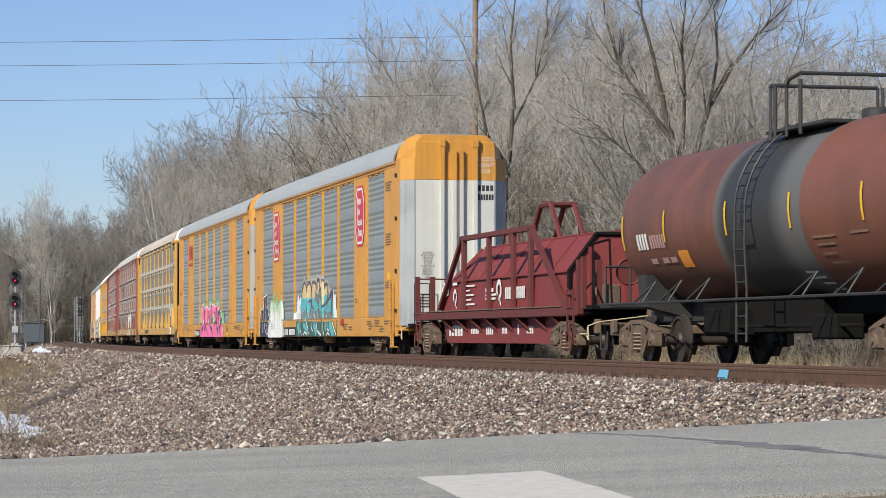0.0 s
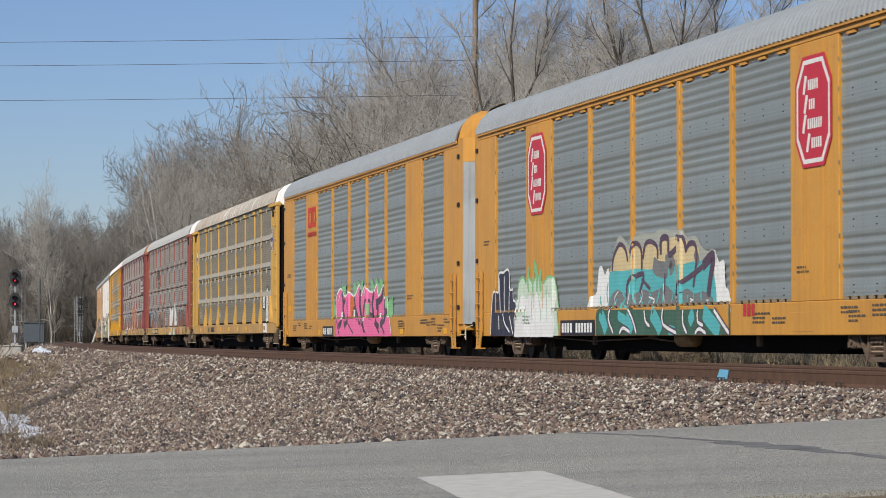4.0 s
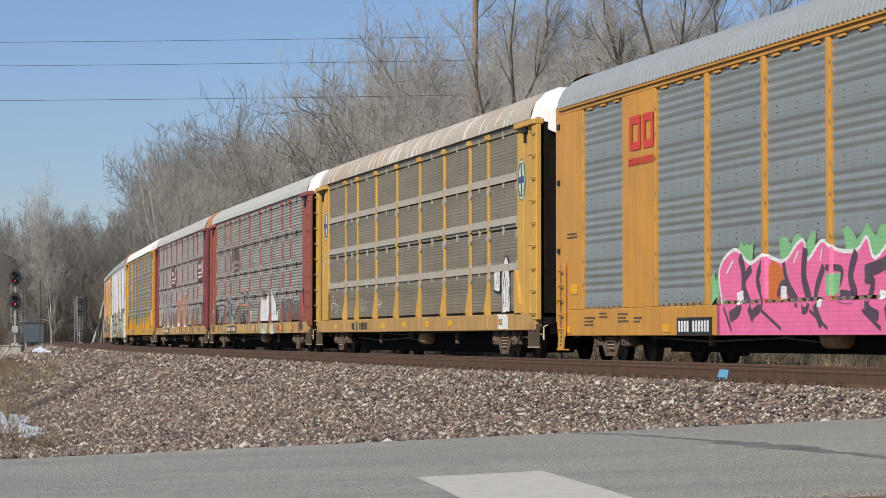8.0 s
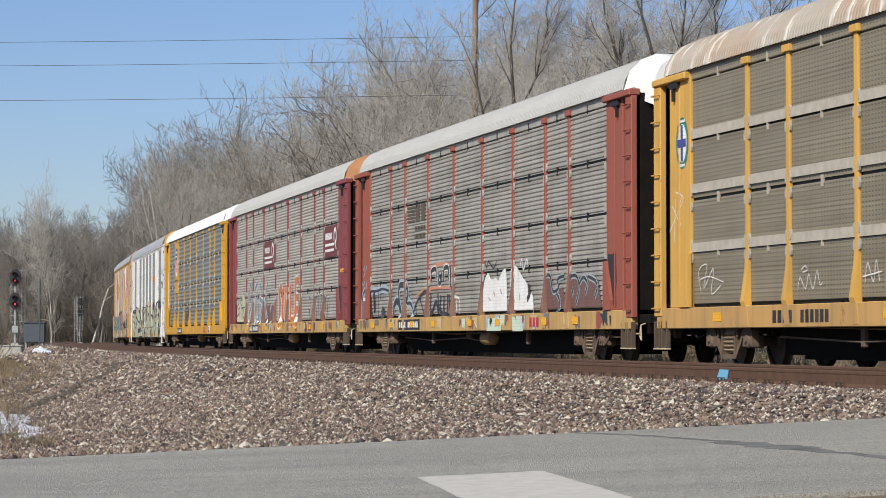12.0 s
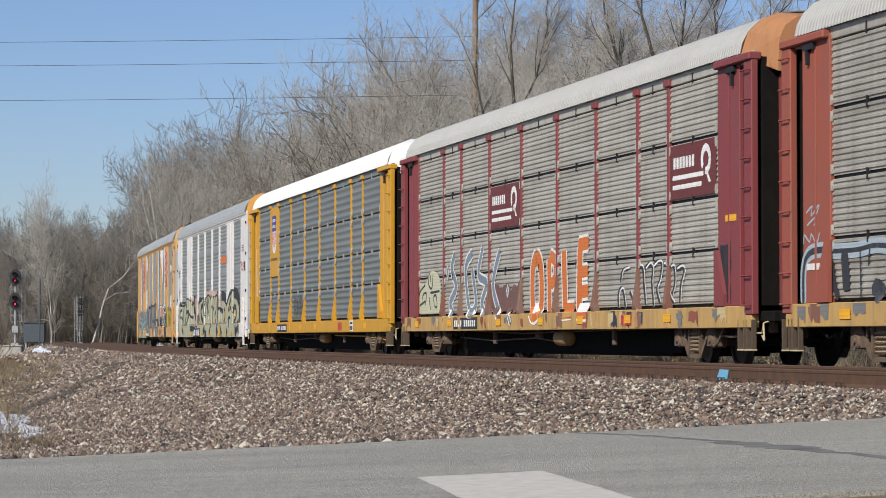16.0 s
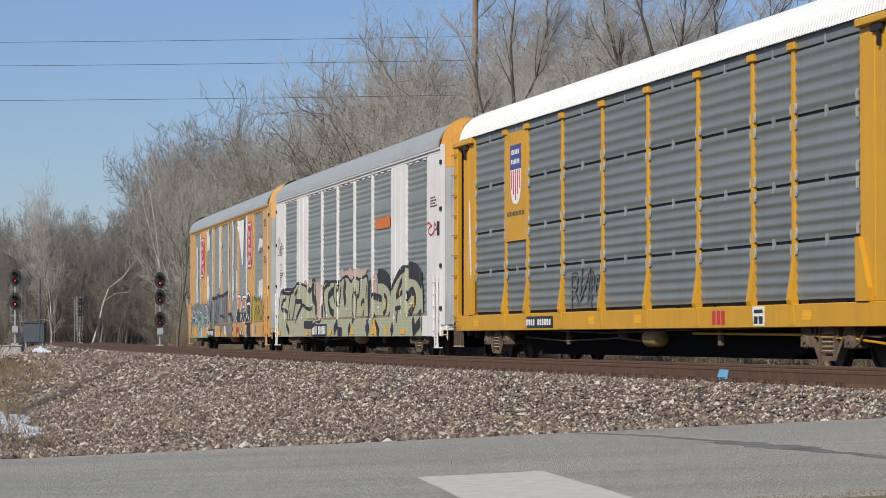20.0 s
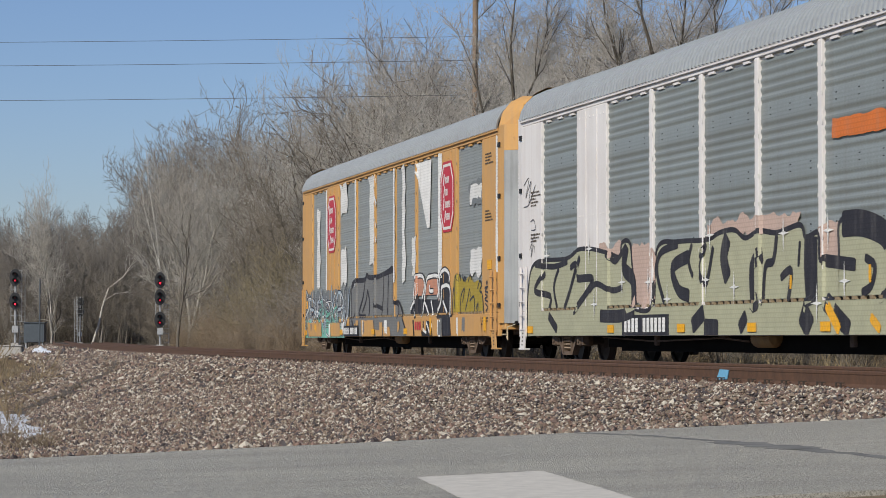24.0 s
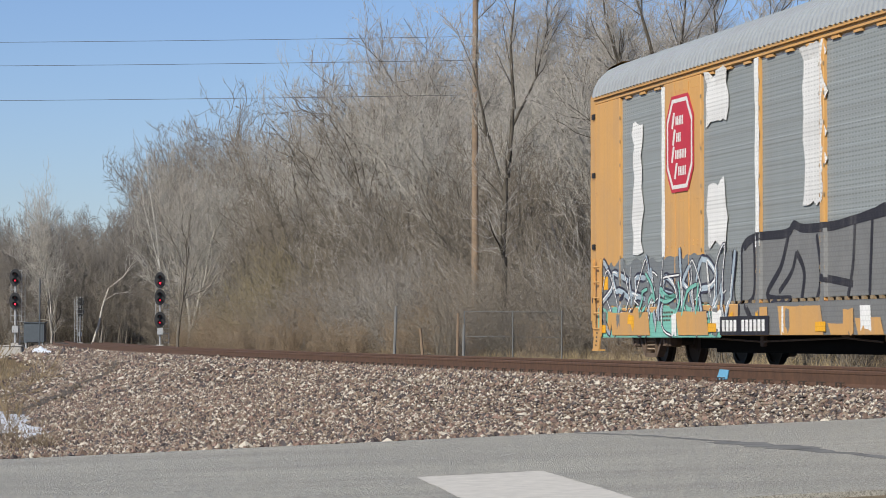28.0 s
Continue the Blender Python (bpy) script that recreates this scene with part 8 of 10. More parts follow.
drips(car_1, -9.9, -6.9, 1.55, 0.75, surface_a, LEAF, 14, 5, 0.016, 0.05)
drips(car_1, -8.8, -7.6, 2.1, 1.4, surface_a, LEAF, 13, 4, 0.006, 0.16)
number_board(car_1, -6.2, -3.75, -1.476)
small_stencils(car_1, -1.479, 3, INK, [(-12.6, 2.6, 2), (11.8, 4.6, 4), (11.8, 3.2, 5), (9.3, 0.8, 3), (11.8, 1.9, 3), (5.2, 0.8, 3), (12.2, 0.8, 2)])
part("yellow_plate", Shape().box(12.05, 12.5, -1.482, -1.476, 1.98, 2.2), YELLOW_TAG, car_1)
bars(glyph_bars(4.75, 5.35, 0.78, 0.98, 3), -1.479, SIGN_RED, car_1, "mark_bars")

# car with the red logo and pink piece
for a, b in ((-8.42, -7.74), (-7.62, -6.98)):
    bars([(a, a + 0.17, 3.92, 4.56), (b - 0.17, b, 3.92, 4.56), (a + 0.17, b - 0.17, 4.41, 4.56), (a + 0.17, b - 0.17, 3.92, 4.07)], -1.486, LOGO_RED, car_2, "logo_bars", "plain red logo frame")
bars(glyph_bars(-8.5, -6.95, 3.64, 3.78, 8), -1.486, LOGO_RED, car_2, "mark_bars")
mural(car_2, [(-3.45, 1), (-3.55, 1.6), (-2.81, 1.89), (-2.1, 1.65), (-1.46, 1.76), (-0.56, 1.64), (-0, 1.88), (0.31, 1.93), (0.48, 1.64), (1.06, 1.9), (1.71, 1.74), (2.42, 1.72), (2.81, 1.89), (3.11, 1.58), (3.81, 1.87), (3.86, 1.54), (4.37, 1.47), (4.41, 1.06), (4.79, 0.96), (5.07, 0.52)], 0.47, surface_a, PINK, SPRAY_WHITE, 0.010, "solid bright pink graffiti with a white rim", 0.06)
for a, b, lo, hi in ((-4.0, -3.2, 0.98, 1.52), (-2.65, -1.95, 1.45, 2.0), (-0.75, 0.8, 1.45, 2.06), (1.95, 3.65, 1.55, 2.06), (4.25, 5.1, 0.98, 1.56)):
    patch(car_2, a, b, lo, hi, surface_a, LEAF, int(a * 7) + 90, 0.003, 0.10, top=lambda f: 0.62 + 0.38 * abs(math.sin(math.pi * 2.5 * f + 0.6)), label="leaf-green sprayed tufts behind the piece")
strokes(car_2, surface_a, [(0.2, [(-2.58, 1.78), (-2.39, 1.49), (-2.48, 0.93), (-2.96, 0.77)]),
    (0.16, [(-2.01, 1.57), (-2.39, 1.32), (-2.1, 0.99), (-1.82, 0.71)]),
    (0.16, [(-1.46, 1.69), (-1.73, 1.37), (-1.46, 0.98), (-1.92, 0.79)]),
    (0.14, [(-0.56, 1.62), (-0.38, 1.29), (0.14, 0.93)]),
    (0.22, [(0.39, 1.81), (0.31, 1.38), (0.56, 0.96), (0.31, 0.88)]),
    (0.12, [(-0.82, 1.08), (-0.56, 1.29), (-0.12, 0.96)]),
    (0.16, [(1.14, 1.52), (0.81, 1.06), (1.14, 0.59)]),
    (0.1, [(1.31, 1.49), (1.87, 1.43), (1.63, 1.1)]),
    (0.2, [(2.42, 1.7), (2.19, 1.35), (2.35, 1.04), (1.79, 1.05)]),
    (0.16, [(2.73, 1.29), (3.04, 1.23), (2.89, 0.88), (3.34, 0.73)]),
    (0.2, [(3.79, 1.81), (3.56, 1.52), (2.73, 1.39)]),
    (0.2, [(4.15, 1.45), (4.22, 1.01), (3.56, 0.78)]),
    (0.07, [(-3.25, 0.94), (-2.86, 0.54)]),
    (0.06, [(-1.46, 0.87), (-0.56, 0.56)]),
    (0.06, [(0.65, 0.85), (1.39, 0.56)]),
    (0.07, [(2.73, 0.83), (3.42, 0.55)]),
    (0.08, [(3.64, 0.82), (4.15, 0.53)])], PLUM, 0.022, "dark purple outline stroke")
patch(car_2, -1.36, -0.6, 1.0, 1.66, surface_a, FIRE, 24, 0.018, 0.05, top=lambda f: 0.75 + 0.25 * math.sin(math.pi * f), label="orange sprayed fill")
for a, b, lo, hi, m in ((-2.67, -2.38, 0.98, 1.18, SPRAY_WHITE), (-0.66, -0.42, 1.02, 1.24, SPRAY_WHITE), (1.33, 1.78, 1.09, 1.39, LEAF), (3.31, 3.52, 0.97, 1.1, SPRAY_WHITE), (0.95, 1.15, 0.9, 1.04, SPRAY_WHITE)):
    patch(car_2, a, b, lo, hi, surface_a, m, int(a * 9) + 700, 0.034, 0.04)
strokes(car_2, surface_a, [(0.04, [(-3.2, 1.5), (-2.85, 1.72)]), (0.04, [(-0.1, 1.6), (0.1, 1.78)]), (0.04, [(1.0, 1.6), (1.1, 1.8)]), (0.05, [(3.95, 1.2), (4.1, 1.42)])], SPRAY_WHITE, 0.04, "thin white highlight")
number_board(car_2, -5.7, -3.85, -1.476)
small_stencils(car_2, -1.479, 5, INK, [(-12.6, 2.5, 2), (-8.2, 0.78, 2), (6.0, 0.85, 3), (8.8, 0.85, 2), (9.6, 0.8, 2)])
part("yellow_plate", Shape().box(-12.35, -11.9, -1.482, -1.476, 1.3, 1.5), YELLOW_TAG, car_2)
reflectors(car_2, (-12.6, -6.3, 6.5, 11.8), -1.476)

for car, k in ((car_1, 3), (car_2, 4), (car_8, 5)):
    small_stencils(car, -1.4785, 60 + k, INK, [(x, z, n) for x, z, n in ((9.0, 0.86, 2), (10.2, 0.88, 3), (10.9, 0.72, 3), (11.6, 0.86, 2), (6.1, 0.72, 2), (-9.2, 0.86, 3), (-10.4, 0.88, 2), (-11.4, 0.80, 3), (7.2, 1.5, 2))])

# tan strapped car
for m, g, lf in ((BLACKISH, 0.05, 0.004), (SPRAY_WHITE, 0.0, 0.012)):
    patch(car_3, 10.2 - g, 10.85 + g, 1.0, 2.22 + g, surface_b, m, 31, lf, 0.05, label="white tag figure with a black outline", top=lambda f: 0.75 + 0.25 * math.sin(math.pi * f))
    patch(car_3, 9.45 - g, 9.95 + g, 1.48 - g, 1.95 + g, surface_b, m, 36, lf, 0.05)
patch(car_3, 10.1, 11.0, 0.62, 0.93, surface_b, SPRAY_WHITE, 37, 0.004, 0.03)
drips(car_3, 10.3, 10.8, 1.9, 1.1, surface_b, BLACKISH, 35, 3, 0.02, 0.035)
drips(car_3, 9.55, 9.9, 1.85, 1.55, surface_b, BLACKISH, 38, 2, 0.02, 0.03)
strokes(car_3, surface_b, [(0.02, [(-11.19, 1.19), (-11.31, 1.58), (-10.9, 1.67), (-11.05, 1.28), (-10.56, 1.61), (-10.67, 1.18), (-10.19, 1.31)]),
    (0.02, [(-11.25, 1.43), (-10.76, 1.47), (-10.05, 1.36)]),
    (0.02, [(-6.66, 1.18), (-6.59, 1.37), (-6.35, 1.18), (-6.23, 1.41), (-6.05, 1.17), (-5.88, 1.46), (-5.77, 1.23), (-5.66, 1.27)]),
    (0.02, [(-6.54, 1.48), (-6.37, 1.54), (-6.28, 1.47), (-6.47, 1.44)]),
    (0.02, [(-4.02, 1.23), (-3.92, 1.52), (-3.71, 1.23), (-3.61, 1.55), (-3.48, 1.22)]),
    (0.02, [(-4.11, 1.32), (-3.4, 1.38)])], CHALK, 0.006, "thin chalky scrawl")
oval_sign(car_3, -12.08, 3.85)
oval_sign(car_3, 12.08, 3.85)
strokes(car_3, corner_face, [(0.022, [(-12.46, 3.01), (-12.03, 2.89), (-12.27, 2.7), (-12.09, 2.94)]),
    (0.022, [(-12.64, 2.77), (-12.15, 2.4)]),
    (0.022, [(-12.21, 2.72), (-12.77, 2.32)]),
    (0.022, [(-12.46, 2.86), (-12.52, 2.11)])], CHALK, 0.006, "thin chalky scrawl on the corner post")
bars(glyph_bars(-7.6, -6.7, 0.66, 0.86, 4) + glyph_bars(-6.4, -5.2, 0.66, 0.86, 6), -1.504, BLACKISH, car_3, "mark_bars")
reflectors(car_3, (-10.2, -3.0, -0.2, 2.6, 5.2, 10.3), -1.501, 0.70)

# oxide-posted car
strokes(car_4, surface_b, [(0.072, [(-11.78, 1.73), (-11.36, 1.72), (-10.7, 1.72), (-10.01, 1.76), (-9.24, 1.7)]),
    (0.18, [(-8.5, 1.02), (-8.5, 1.25), (-8.14, 1.4), (-7.79, 1.27), (-7.66, 1.04)]),
    (0.156, [(-7.53, 1), (-7.79, 1.34), (-7.92, 1.61), (-7.75, 1.8), (-7.36, 1.82), (-6.93, 1.78), (-6.72, 1.57), (-6.85, 1.45), (-6.97, 1.35)]),
    (0.09, [(-6.85, 1.32), (-6.43, 1.32), (-6.11, 1.17), (-6.03, 0.98)])], SOOT, 0.010, "dark graffiti line with a dull blue edge", DUSTBLUE, 0.16)
strokes(car_4, surface_b, [(0.28, [(-11.21, 1.7), (-11.16, 1.45), (-11.11, 1.12)]),
    (0.05, [(-10.6, 1.72), (-10.58, 1.01)]),
    (0.06, [(-10.25, 1.71), (-10.3, 1.47)]),
    (0.16, [(-11.68, 1.57), (-11.57, 1.2), (-11.42, 1.02)]),
    (0.3, [(-10.06, 1.04), (-10.01, 1.14), (-9.72, 1.03)])], SOOT, 0.006, "dark run of paint")
strokes(car_4, surface_b, [(0.08, [(-4.2, 1.62), (-3.62, 1.67), (-1.71, 1.64)]),
    (0.1, [(-3.83, 2.21), (-3.05, 2.24), (-1.84, 2.21)]),
    (0.06, [(-4.05, 1.77), (-4.05, 2.15)]),
    (0.12, [(-1.64, 2.15), (-1.45, 1.69), (-1.51, 1.28)]),
    (0.08, [(-5.64, 1.48), (-4.79, 1.68)]),
    (0.1, [(-2.04, 1.29), (-2.1, 1.03)])], SALMON, 0.004, "salmon overspray")
strokes(car_4, surface_b, [(0.12, [(-3.98, 1.55), (-4.05, 1.23), (-3.9, 1.03), (-3.4, 1.32), (-3.12, 1.05), (-3.19, 1.53)]),
    (0.132, [(-2.84, 1.47), (-2.94, 1.1), (-2.64, 1.02)]),
    (0.12, [(-2.5, 1.46), (-2.5, 1.04), (-2.17, 1.01), (-2.1, 1.5)]),
    (0.132, [(-1.94, 1.49), (-1.88, 1.03), (-1.45, 1.07)]),
    (0.084, [(-6.04, 1.07), (-5.56, 1.37), (-4.64, 1.6), (-4.31, 1.42)]),
    (0.06, [(-5.8, 1.32), (-5.64, 1)]),
    (0.06, [(-5.25, 1.42), (-4.79, 1.02)])], SOOT, 0.010, "black dripping graffiti stroke")
strokes(car_4, surface_b, [(0.12, [(-3.9, 1.87), (-3.9, 2.09), (-3.4, 2.12), (-3.4, 1.83)]),
    (0.12, [(-3.16, 2.09), (-3.09, 1.79), (-2.8, 1.83), (-2.83, 2.1)]),
    (0.12, [(-2.53, 1.8), (-2.5, 2.11), (-2.04, 2.12), (-1.97, 1.81)]),
    (0.132, [(-1.8, 2.16), (-1.77, 1.64)])], SOOT, 0.014, "black graffiti stroke with a chalk edge", CHALK, 0.07)
strokes(car_4, corner_face, [(0.1, [(-12.75, 0.96), (-12.73, 1.49), (-12.48, 1.72), (-11.89, 1.76)])], SOOT, 0.010, "dark line on the corner post", DUSTBLUE, 0.14)
strokes(car_4, corner_face, [(0.035, [(-12.62, 2.34), (-12.37, 2.44), (-12.42, 2.29), (-12.1, 2.45), (-12.21, 2.3)]),
    (0.035, [(-12.59, 2.15), (-12.21, 2.27), (-12.31, 2.14)]),
    (0.035, [(-12.73, 1.86), (-12.7, 2.01), (-12.48, 1.89), (-12.42, 2.02), (-12.21, 1.86), (-12.08, 2.02)])], DUSTBLUE, 0.010, "pale blue scribble on the corner post")
plate = part("stencil_plate", Shape().box(-12.59, -12.05, -1.468, -1.461, 1.46, 1.56), CHALK, car_4, "small white stencil plate")
bars([(-12.54, -12.10, 1.51, 1.51)], -1.470, DULL_CLIP, plate, "stencil_bars")
mural(car_4, [(1.44, 0.98), (1.44, 1.35), (1.54, 1.59), (1.7, 1.79), (1.97, 1.91), (2.18, 1.8), (2.36, 1.74), (2.68, 1.77), (2.99, 1.72), (3.14, 1.8), (3.37, 1.91), (3.67, 1.92), (3.76, 1.31), (3.77, 0.95)], 1.03, surface_b, SPRAY_WHITE, SPRAY_WHITE, 0.003, "ragged white graffiti block", 0.02)
mural(car_4, [(4.11, 0.95), (4.11, 1.91), (4.48, 2), (4.84, 1.87), (5.2, 1.71), (5.55, 1.55), (5.62, 1.23), (5.83, 1.37), (6.01, 1.29), (6.06, 0.93)], 1.03, surface_b, SPRAY_WHITE, SPRAY_WHITE, 0.003, "ragged white graffiti block", 0.02)
strokes(car_4, surface_b, [(0.08, [(2.52, 1.47), (2.68, 1.37)]),
    (0.07, [(3.14, 1.52), (3.29, 1.4)]),
    (0.08, [(4.84, 1.39), (4.91, 1.23)]),
    (0.06, [(4.33, 1.28), (4.48, 1.22)]),
    (0.06, [(2.05, 1.34), (2.24, 1.28)])], SALMON_PALE, 0.010, "small salmon fleck")
strokes(car_4, surface_b, [(0.05, [(4.91, 1.95), (5.06, 2.14), (5.2, 1.9), (5.48, 2.12), (5.62, 1.95)]),
    (0.07, [(-1.22, 1.45), (-1.13, 1.04)]),
    (0.06, [(-1.39, 1.43), (-0.86, 1.34), (-0.81, 1)])], SPRAY_WHITE, 0.008, "thin white stroke")
strokes(car_4, surface_b, [(0.14, [(5.62, 1.58), (5.76, 1.39), (5.51, 1.24)]),
    (0.05, [(1.65, 2.18), (1.89, 2.03), (2.05, 2.17), (2.52, 2.01), (2.83, 2.17)]),
    (0.04, [(1.44, 1.35), (1.65, 1.75), (1.97, 1.93)])], SOOT, 0.012, "dark edge of the white block")
patch(car_4, 2.15, 3.51, 0.58, 0.87, surface_b, MINT, 81, 0.002, 0.03, label="pale mint patch on the sill")
patch(car_4, 4.52, 5.44, 0.57, 0.89, surface_b, MINT, 82, 0.002, 0.03, label="pale mint patch on the sill")
mural(car_4, [(6.98, 0.96), (7.01, 1.65), (7.38, 1.69), (7.64, 1.41), (8.4, 1.42), (8.55, 0.94)], 1.03, surface_b, RUSTY, RUSTY, 0.003, "dull rust-red graffiti fill", 0.02)
mural(car_4, [(8.96, 0.98), (8.9, 1.59), (9.39, 1.61), (10.22, 1.63), (10.92, 1.56), (11.09, 1.3), (11.28, 1.02)], 1.03, surface_b, RUSTY, RUSTY, 0.003, "dull rust-red graffiti fill", 0.02)
strokes(car_4, surface_b, [(0.07, [(6.98, 1.63), (7.18, 1.74), (7.44, 1.69), (7.64, 1.39), (8.09, 1.46), (7.96, 1.61), (8.21, 1.67), (8.5, 1.69)]),
    (0.07, [(7.9, 1.35), (8.15, 1.2), (8.15, 0.95)]),
    (0.07, [(8.96, 1.58), (9.03, 1.67), (9.45, 1.66), (9.63, 1.43), (9.39, 1.11)]),
    (0.07, [(9.63, 1.5), (9.93, 1.63), (10.22, 1.5), (10.05, 1.28)]),
    (0.07, [(10.28, 1.64), (10.8, 1.54), (10.92, 1.4), (10.75, 1.22)]),
    (0.07, [(9.09, 1.44), (9.21, 1.26)])], SOOT, 0.012, "dark line with a dull blue edge", DUSTBLUE, 0.06)
patch(car_4, 11.75, 12.3, 1.05, 2.05, corner_face, BLACKISH, 83, 0.004, 0.05, label="black paint on the corner post")
bars([(-6.8, -5.9, 3.42 + 0.09 * i, 3.47 + 0.09 * i) for i in range(5)] + [(-5.8, -5.3, 3.4, 3.85), (-5.1, -4.65, 3.4, 3.85)] + glyph_bars(-5.9, -4.6, 3.18, 3.30, 7) + glyph_bars(-5.9, -4.6, 2.98, 3.10, 8), -1.434, INK, car_4, "logo_bars", "faded black logo bars")
number_board(car_4, -7.6, -5.0, -1.502, 0.63, 0.90)
sill_stains(car_4, -12.8, 12.8, 34, 55, (MIDGREY, SOOT, OXIDE, OLD_CREAM, FOOT_DIRT, OLD_CREAM), 0.5)
sill_stains(car_4, -0.5, 6.5, 12, 56, (DUSTBLUE, MINT), 0.5)
bars(glyph_bars(6.0, 6.8, 0.66, 0.86, 3), -1.511, SIGN_RED, car_4, "mark_bars")
reflectors(car_4, (-11.0, -8.6, -5.9, -3.4, 0.5, 3.2, 7.2, 9.6), -1.512, 0.70)

# maroon-posted car
MAROON_SIGN = paint("maroon_sign_paint", (0.14, 0.025, 0.022), grime=0.15, rough=0.5)
for a, b in ((-4.3, -1.45), (8.9, 11.6)):
    sg = part("logo_panel", Shape().box(a + 0.1, b - 0.1, -1.440, -1.429, 2.88, 3.84, 0.004), MAROON_SIGN, car_5, "maroon logo panel with white marks")
    bars([(a + 0.25, b - 0.85, 3.05, 3.13), (a + 0.25, b - 0.75, 3.22, 3.30)] + glyph_bars(a + 0.3, a + 1.5, 3.42, 3.62, 7), -1.443, SPRAY_WHITE, sg, "logo_bars")
    wheel_logo(sg, b - 0.62, 3.50, 0.27, -1.443, SPRAY_WHITE)
strokes(car_5, surface_b, [(0.34, [(-0.2, 2.17), (-0.49, 1.87), (-0.49, 1.12), (-0.2, 0.93), (0.19, 1.11), (0.16, 1.9), (-0.2, 2.17)]),
    (0.3, [(0.82, 2.09), (0.85, 0.97)]),
    (0.26, [(0.91, 2.13), (1.27, 2.02), (1.27, 1.66), (0.96, 1.54)]),
    (0.34, [(1.96, 2.21), (2.05, 1.03)]),
    (0.3, [(1.99, 0.98), (2.75, 0.99)]),
    (0.36, [(3.16, 2.25), (3.08, 0.96)]),
    (0.26, [(3.05, 2.29), (3.77, 2.31)]),
    (0.24, [(3.12, 1.74), (3.72, 1.75)]),
    (0.26, [(3.12, 1.34), (3.74, 1.36)]),
    (0.26, [(3.12, 0.93), (3.84, 0.92)])], FIRE, 0.012, "orange graffiti stroke with a white edge", SPRAY_WHITE, 0.12, 0.62)
strokes(car_5, surface_b, [(0.2, [(-7.72, 2.44), (-8.06, 2.09), (-7.59, 1.65), (-8.22, 1.26), (-7.9, 1.01)]),
    (0.12, [(-8.59, 2.17), (-8.41, 1.85)]),
    (0.2, [(-5.97, 2.41), (-6.62, 2.05), (-6.23, 1.08), (-5.6, 1.22), (-5.97, 2.03)]),
    (0.18, [(-4.93, 2.52), (-5.35, 1.89), (-4.57, 1.67), (-5.04, 1.24), (-4.73, 0.98)]),
    (0.2, [(-3.35, 2.38), (-3.97, 1.63), (-3.31, 0.91)]),
    (0.1, [(-2.59, 1.58), (-2.74, 1.35)]),
    (0.1, [(-2.45, 1.04), (-2.15, 0.73)])], SLATE, 0.012, "slate-blue graffiti stroke with a white edge", SPRAY_WHITE, 0.10, 0.62)
patch(car_5, -4.6, -1.4, 1.0, 1.6, surface_b, RUSTY, 55, 0.002, 0.15)
mural(car_5, [(-11.7, 1.08), (-11.73, 1.59), (-11.57, 1.81), (-10.97, 1.79), (-10.6, 1.94), (-10.23, 2.09), (-9.8, 2.05), (-9.45, 1.95), (-9.25, 1.74), (-9.29, 1.31), (-9.38, 1.05)], 1.03, surface_b, PALE_LIME, PALE_LIME, 0.003, "pale yellow-green graffiti fill", 0.02)
strokes(car_5, surface_b, [(0.06, [(-10.49, 2.05), (-10.6, 1.78), (-10.23, 1.66), (-10.09, 2.01)]),
    (0.06, [(-11.34, 1.36), (-11.19, 1.52), (-10.82, 1.54), (-10.97, 1.24)]),
    (0.06, [(-10.52, 1.45), (-10.38, 1.12)]),
    (0.06, [(-9.95, 1.22), (-10.02, 1.44), (-9.73, 1.46), (-9.66, 1.19), (-9.92, 1.21)]),
    (0.06, [(-11.57, 1.25), (-10.97, 1.35)]),
    (0.06, [(-10.38, 1.55), (-9.38, 1.58)]),
    (0.06, [(-11.7, 1.37), (-11.57, 1.59), (-10.97, 1.76)])], SOOT, 0.010, "black line in the pale graffiti")
strokes(car_5, surface_b, [(0.09, [(5.91, 1.48), (6.04, 1.68), (6.43, 1.74)]),
    (0.09, [(5.78, 0.99), (5.78, 1.27), (6.04, 1.35), (6.24, 0.98)]),
    (0.09, [(6.5, 1.29), (6.88, 1.04), (7.13, 0.91)]),
    (0.09, [(6.94, 1.7), (7.03, 1.76), (7.32, 1.71), (7.38, 1.44), (7.5, 1.03)]),
    (0.09, [(7.44, 1.69), (7.75, 1.78), (7.93, 1.67), (7.87, 1.43), (7.99, 0.98)]),
    (0.09, [(7.93, 1.72), (8.23, 1.81), (8.47, 1.76), (8.35, 1.46), (8.17, 1.3), (8.35, 1.06)]),
    (0.09, [(8.53, 1.76), (8.82, 1.69), (8.88, 1.25), (9.16, 1.05)]),
    (0.09, [(8.93, 1.69), (9.16, 1.7), (9.22, 1.4), (9.05, 1.17)]),
    (0.09, [(9.28, 1.64), (9.62, 1.69), (9.75, 1.58), (9.56, 1.35), (9.5, 1.04)])], SOOT, 0.004, "dark shade of the chalky letters")
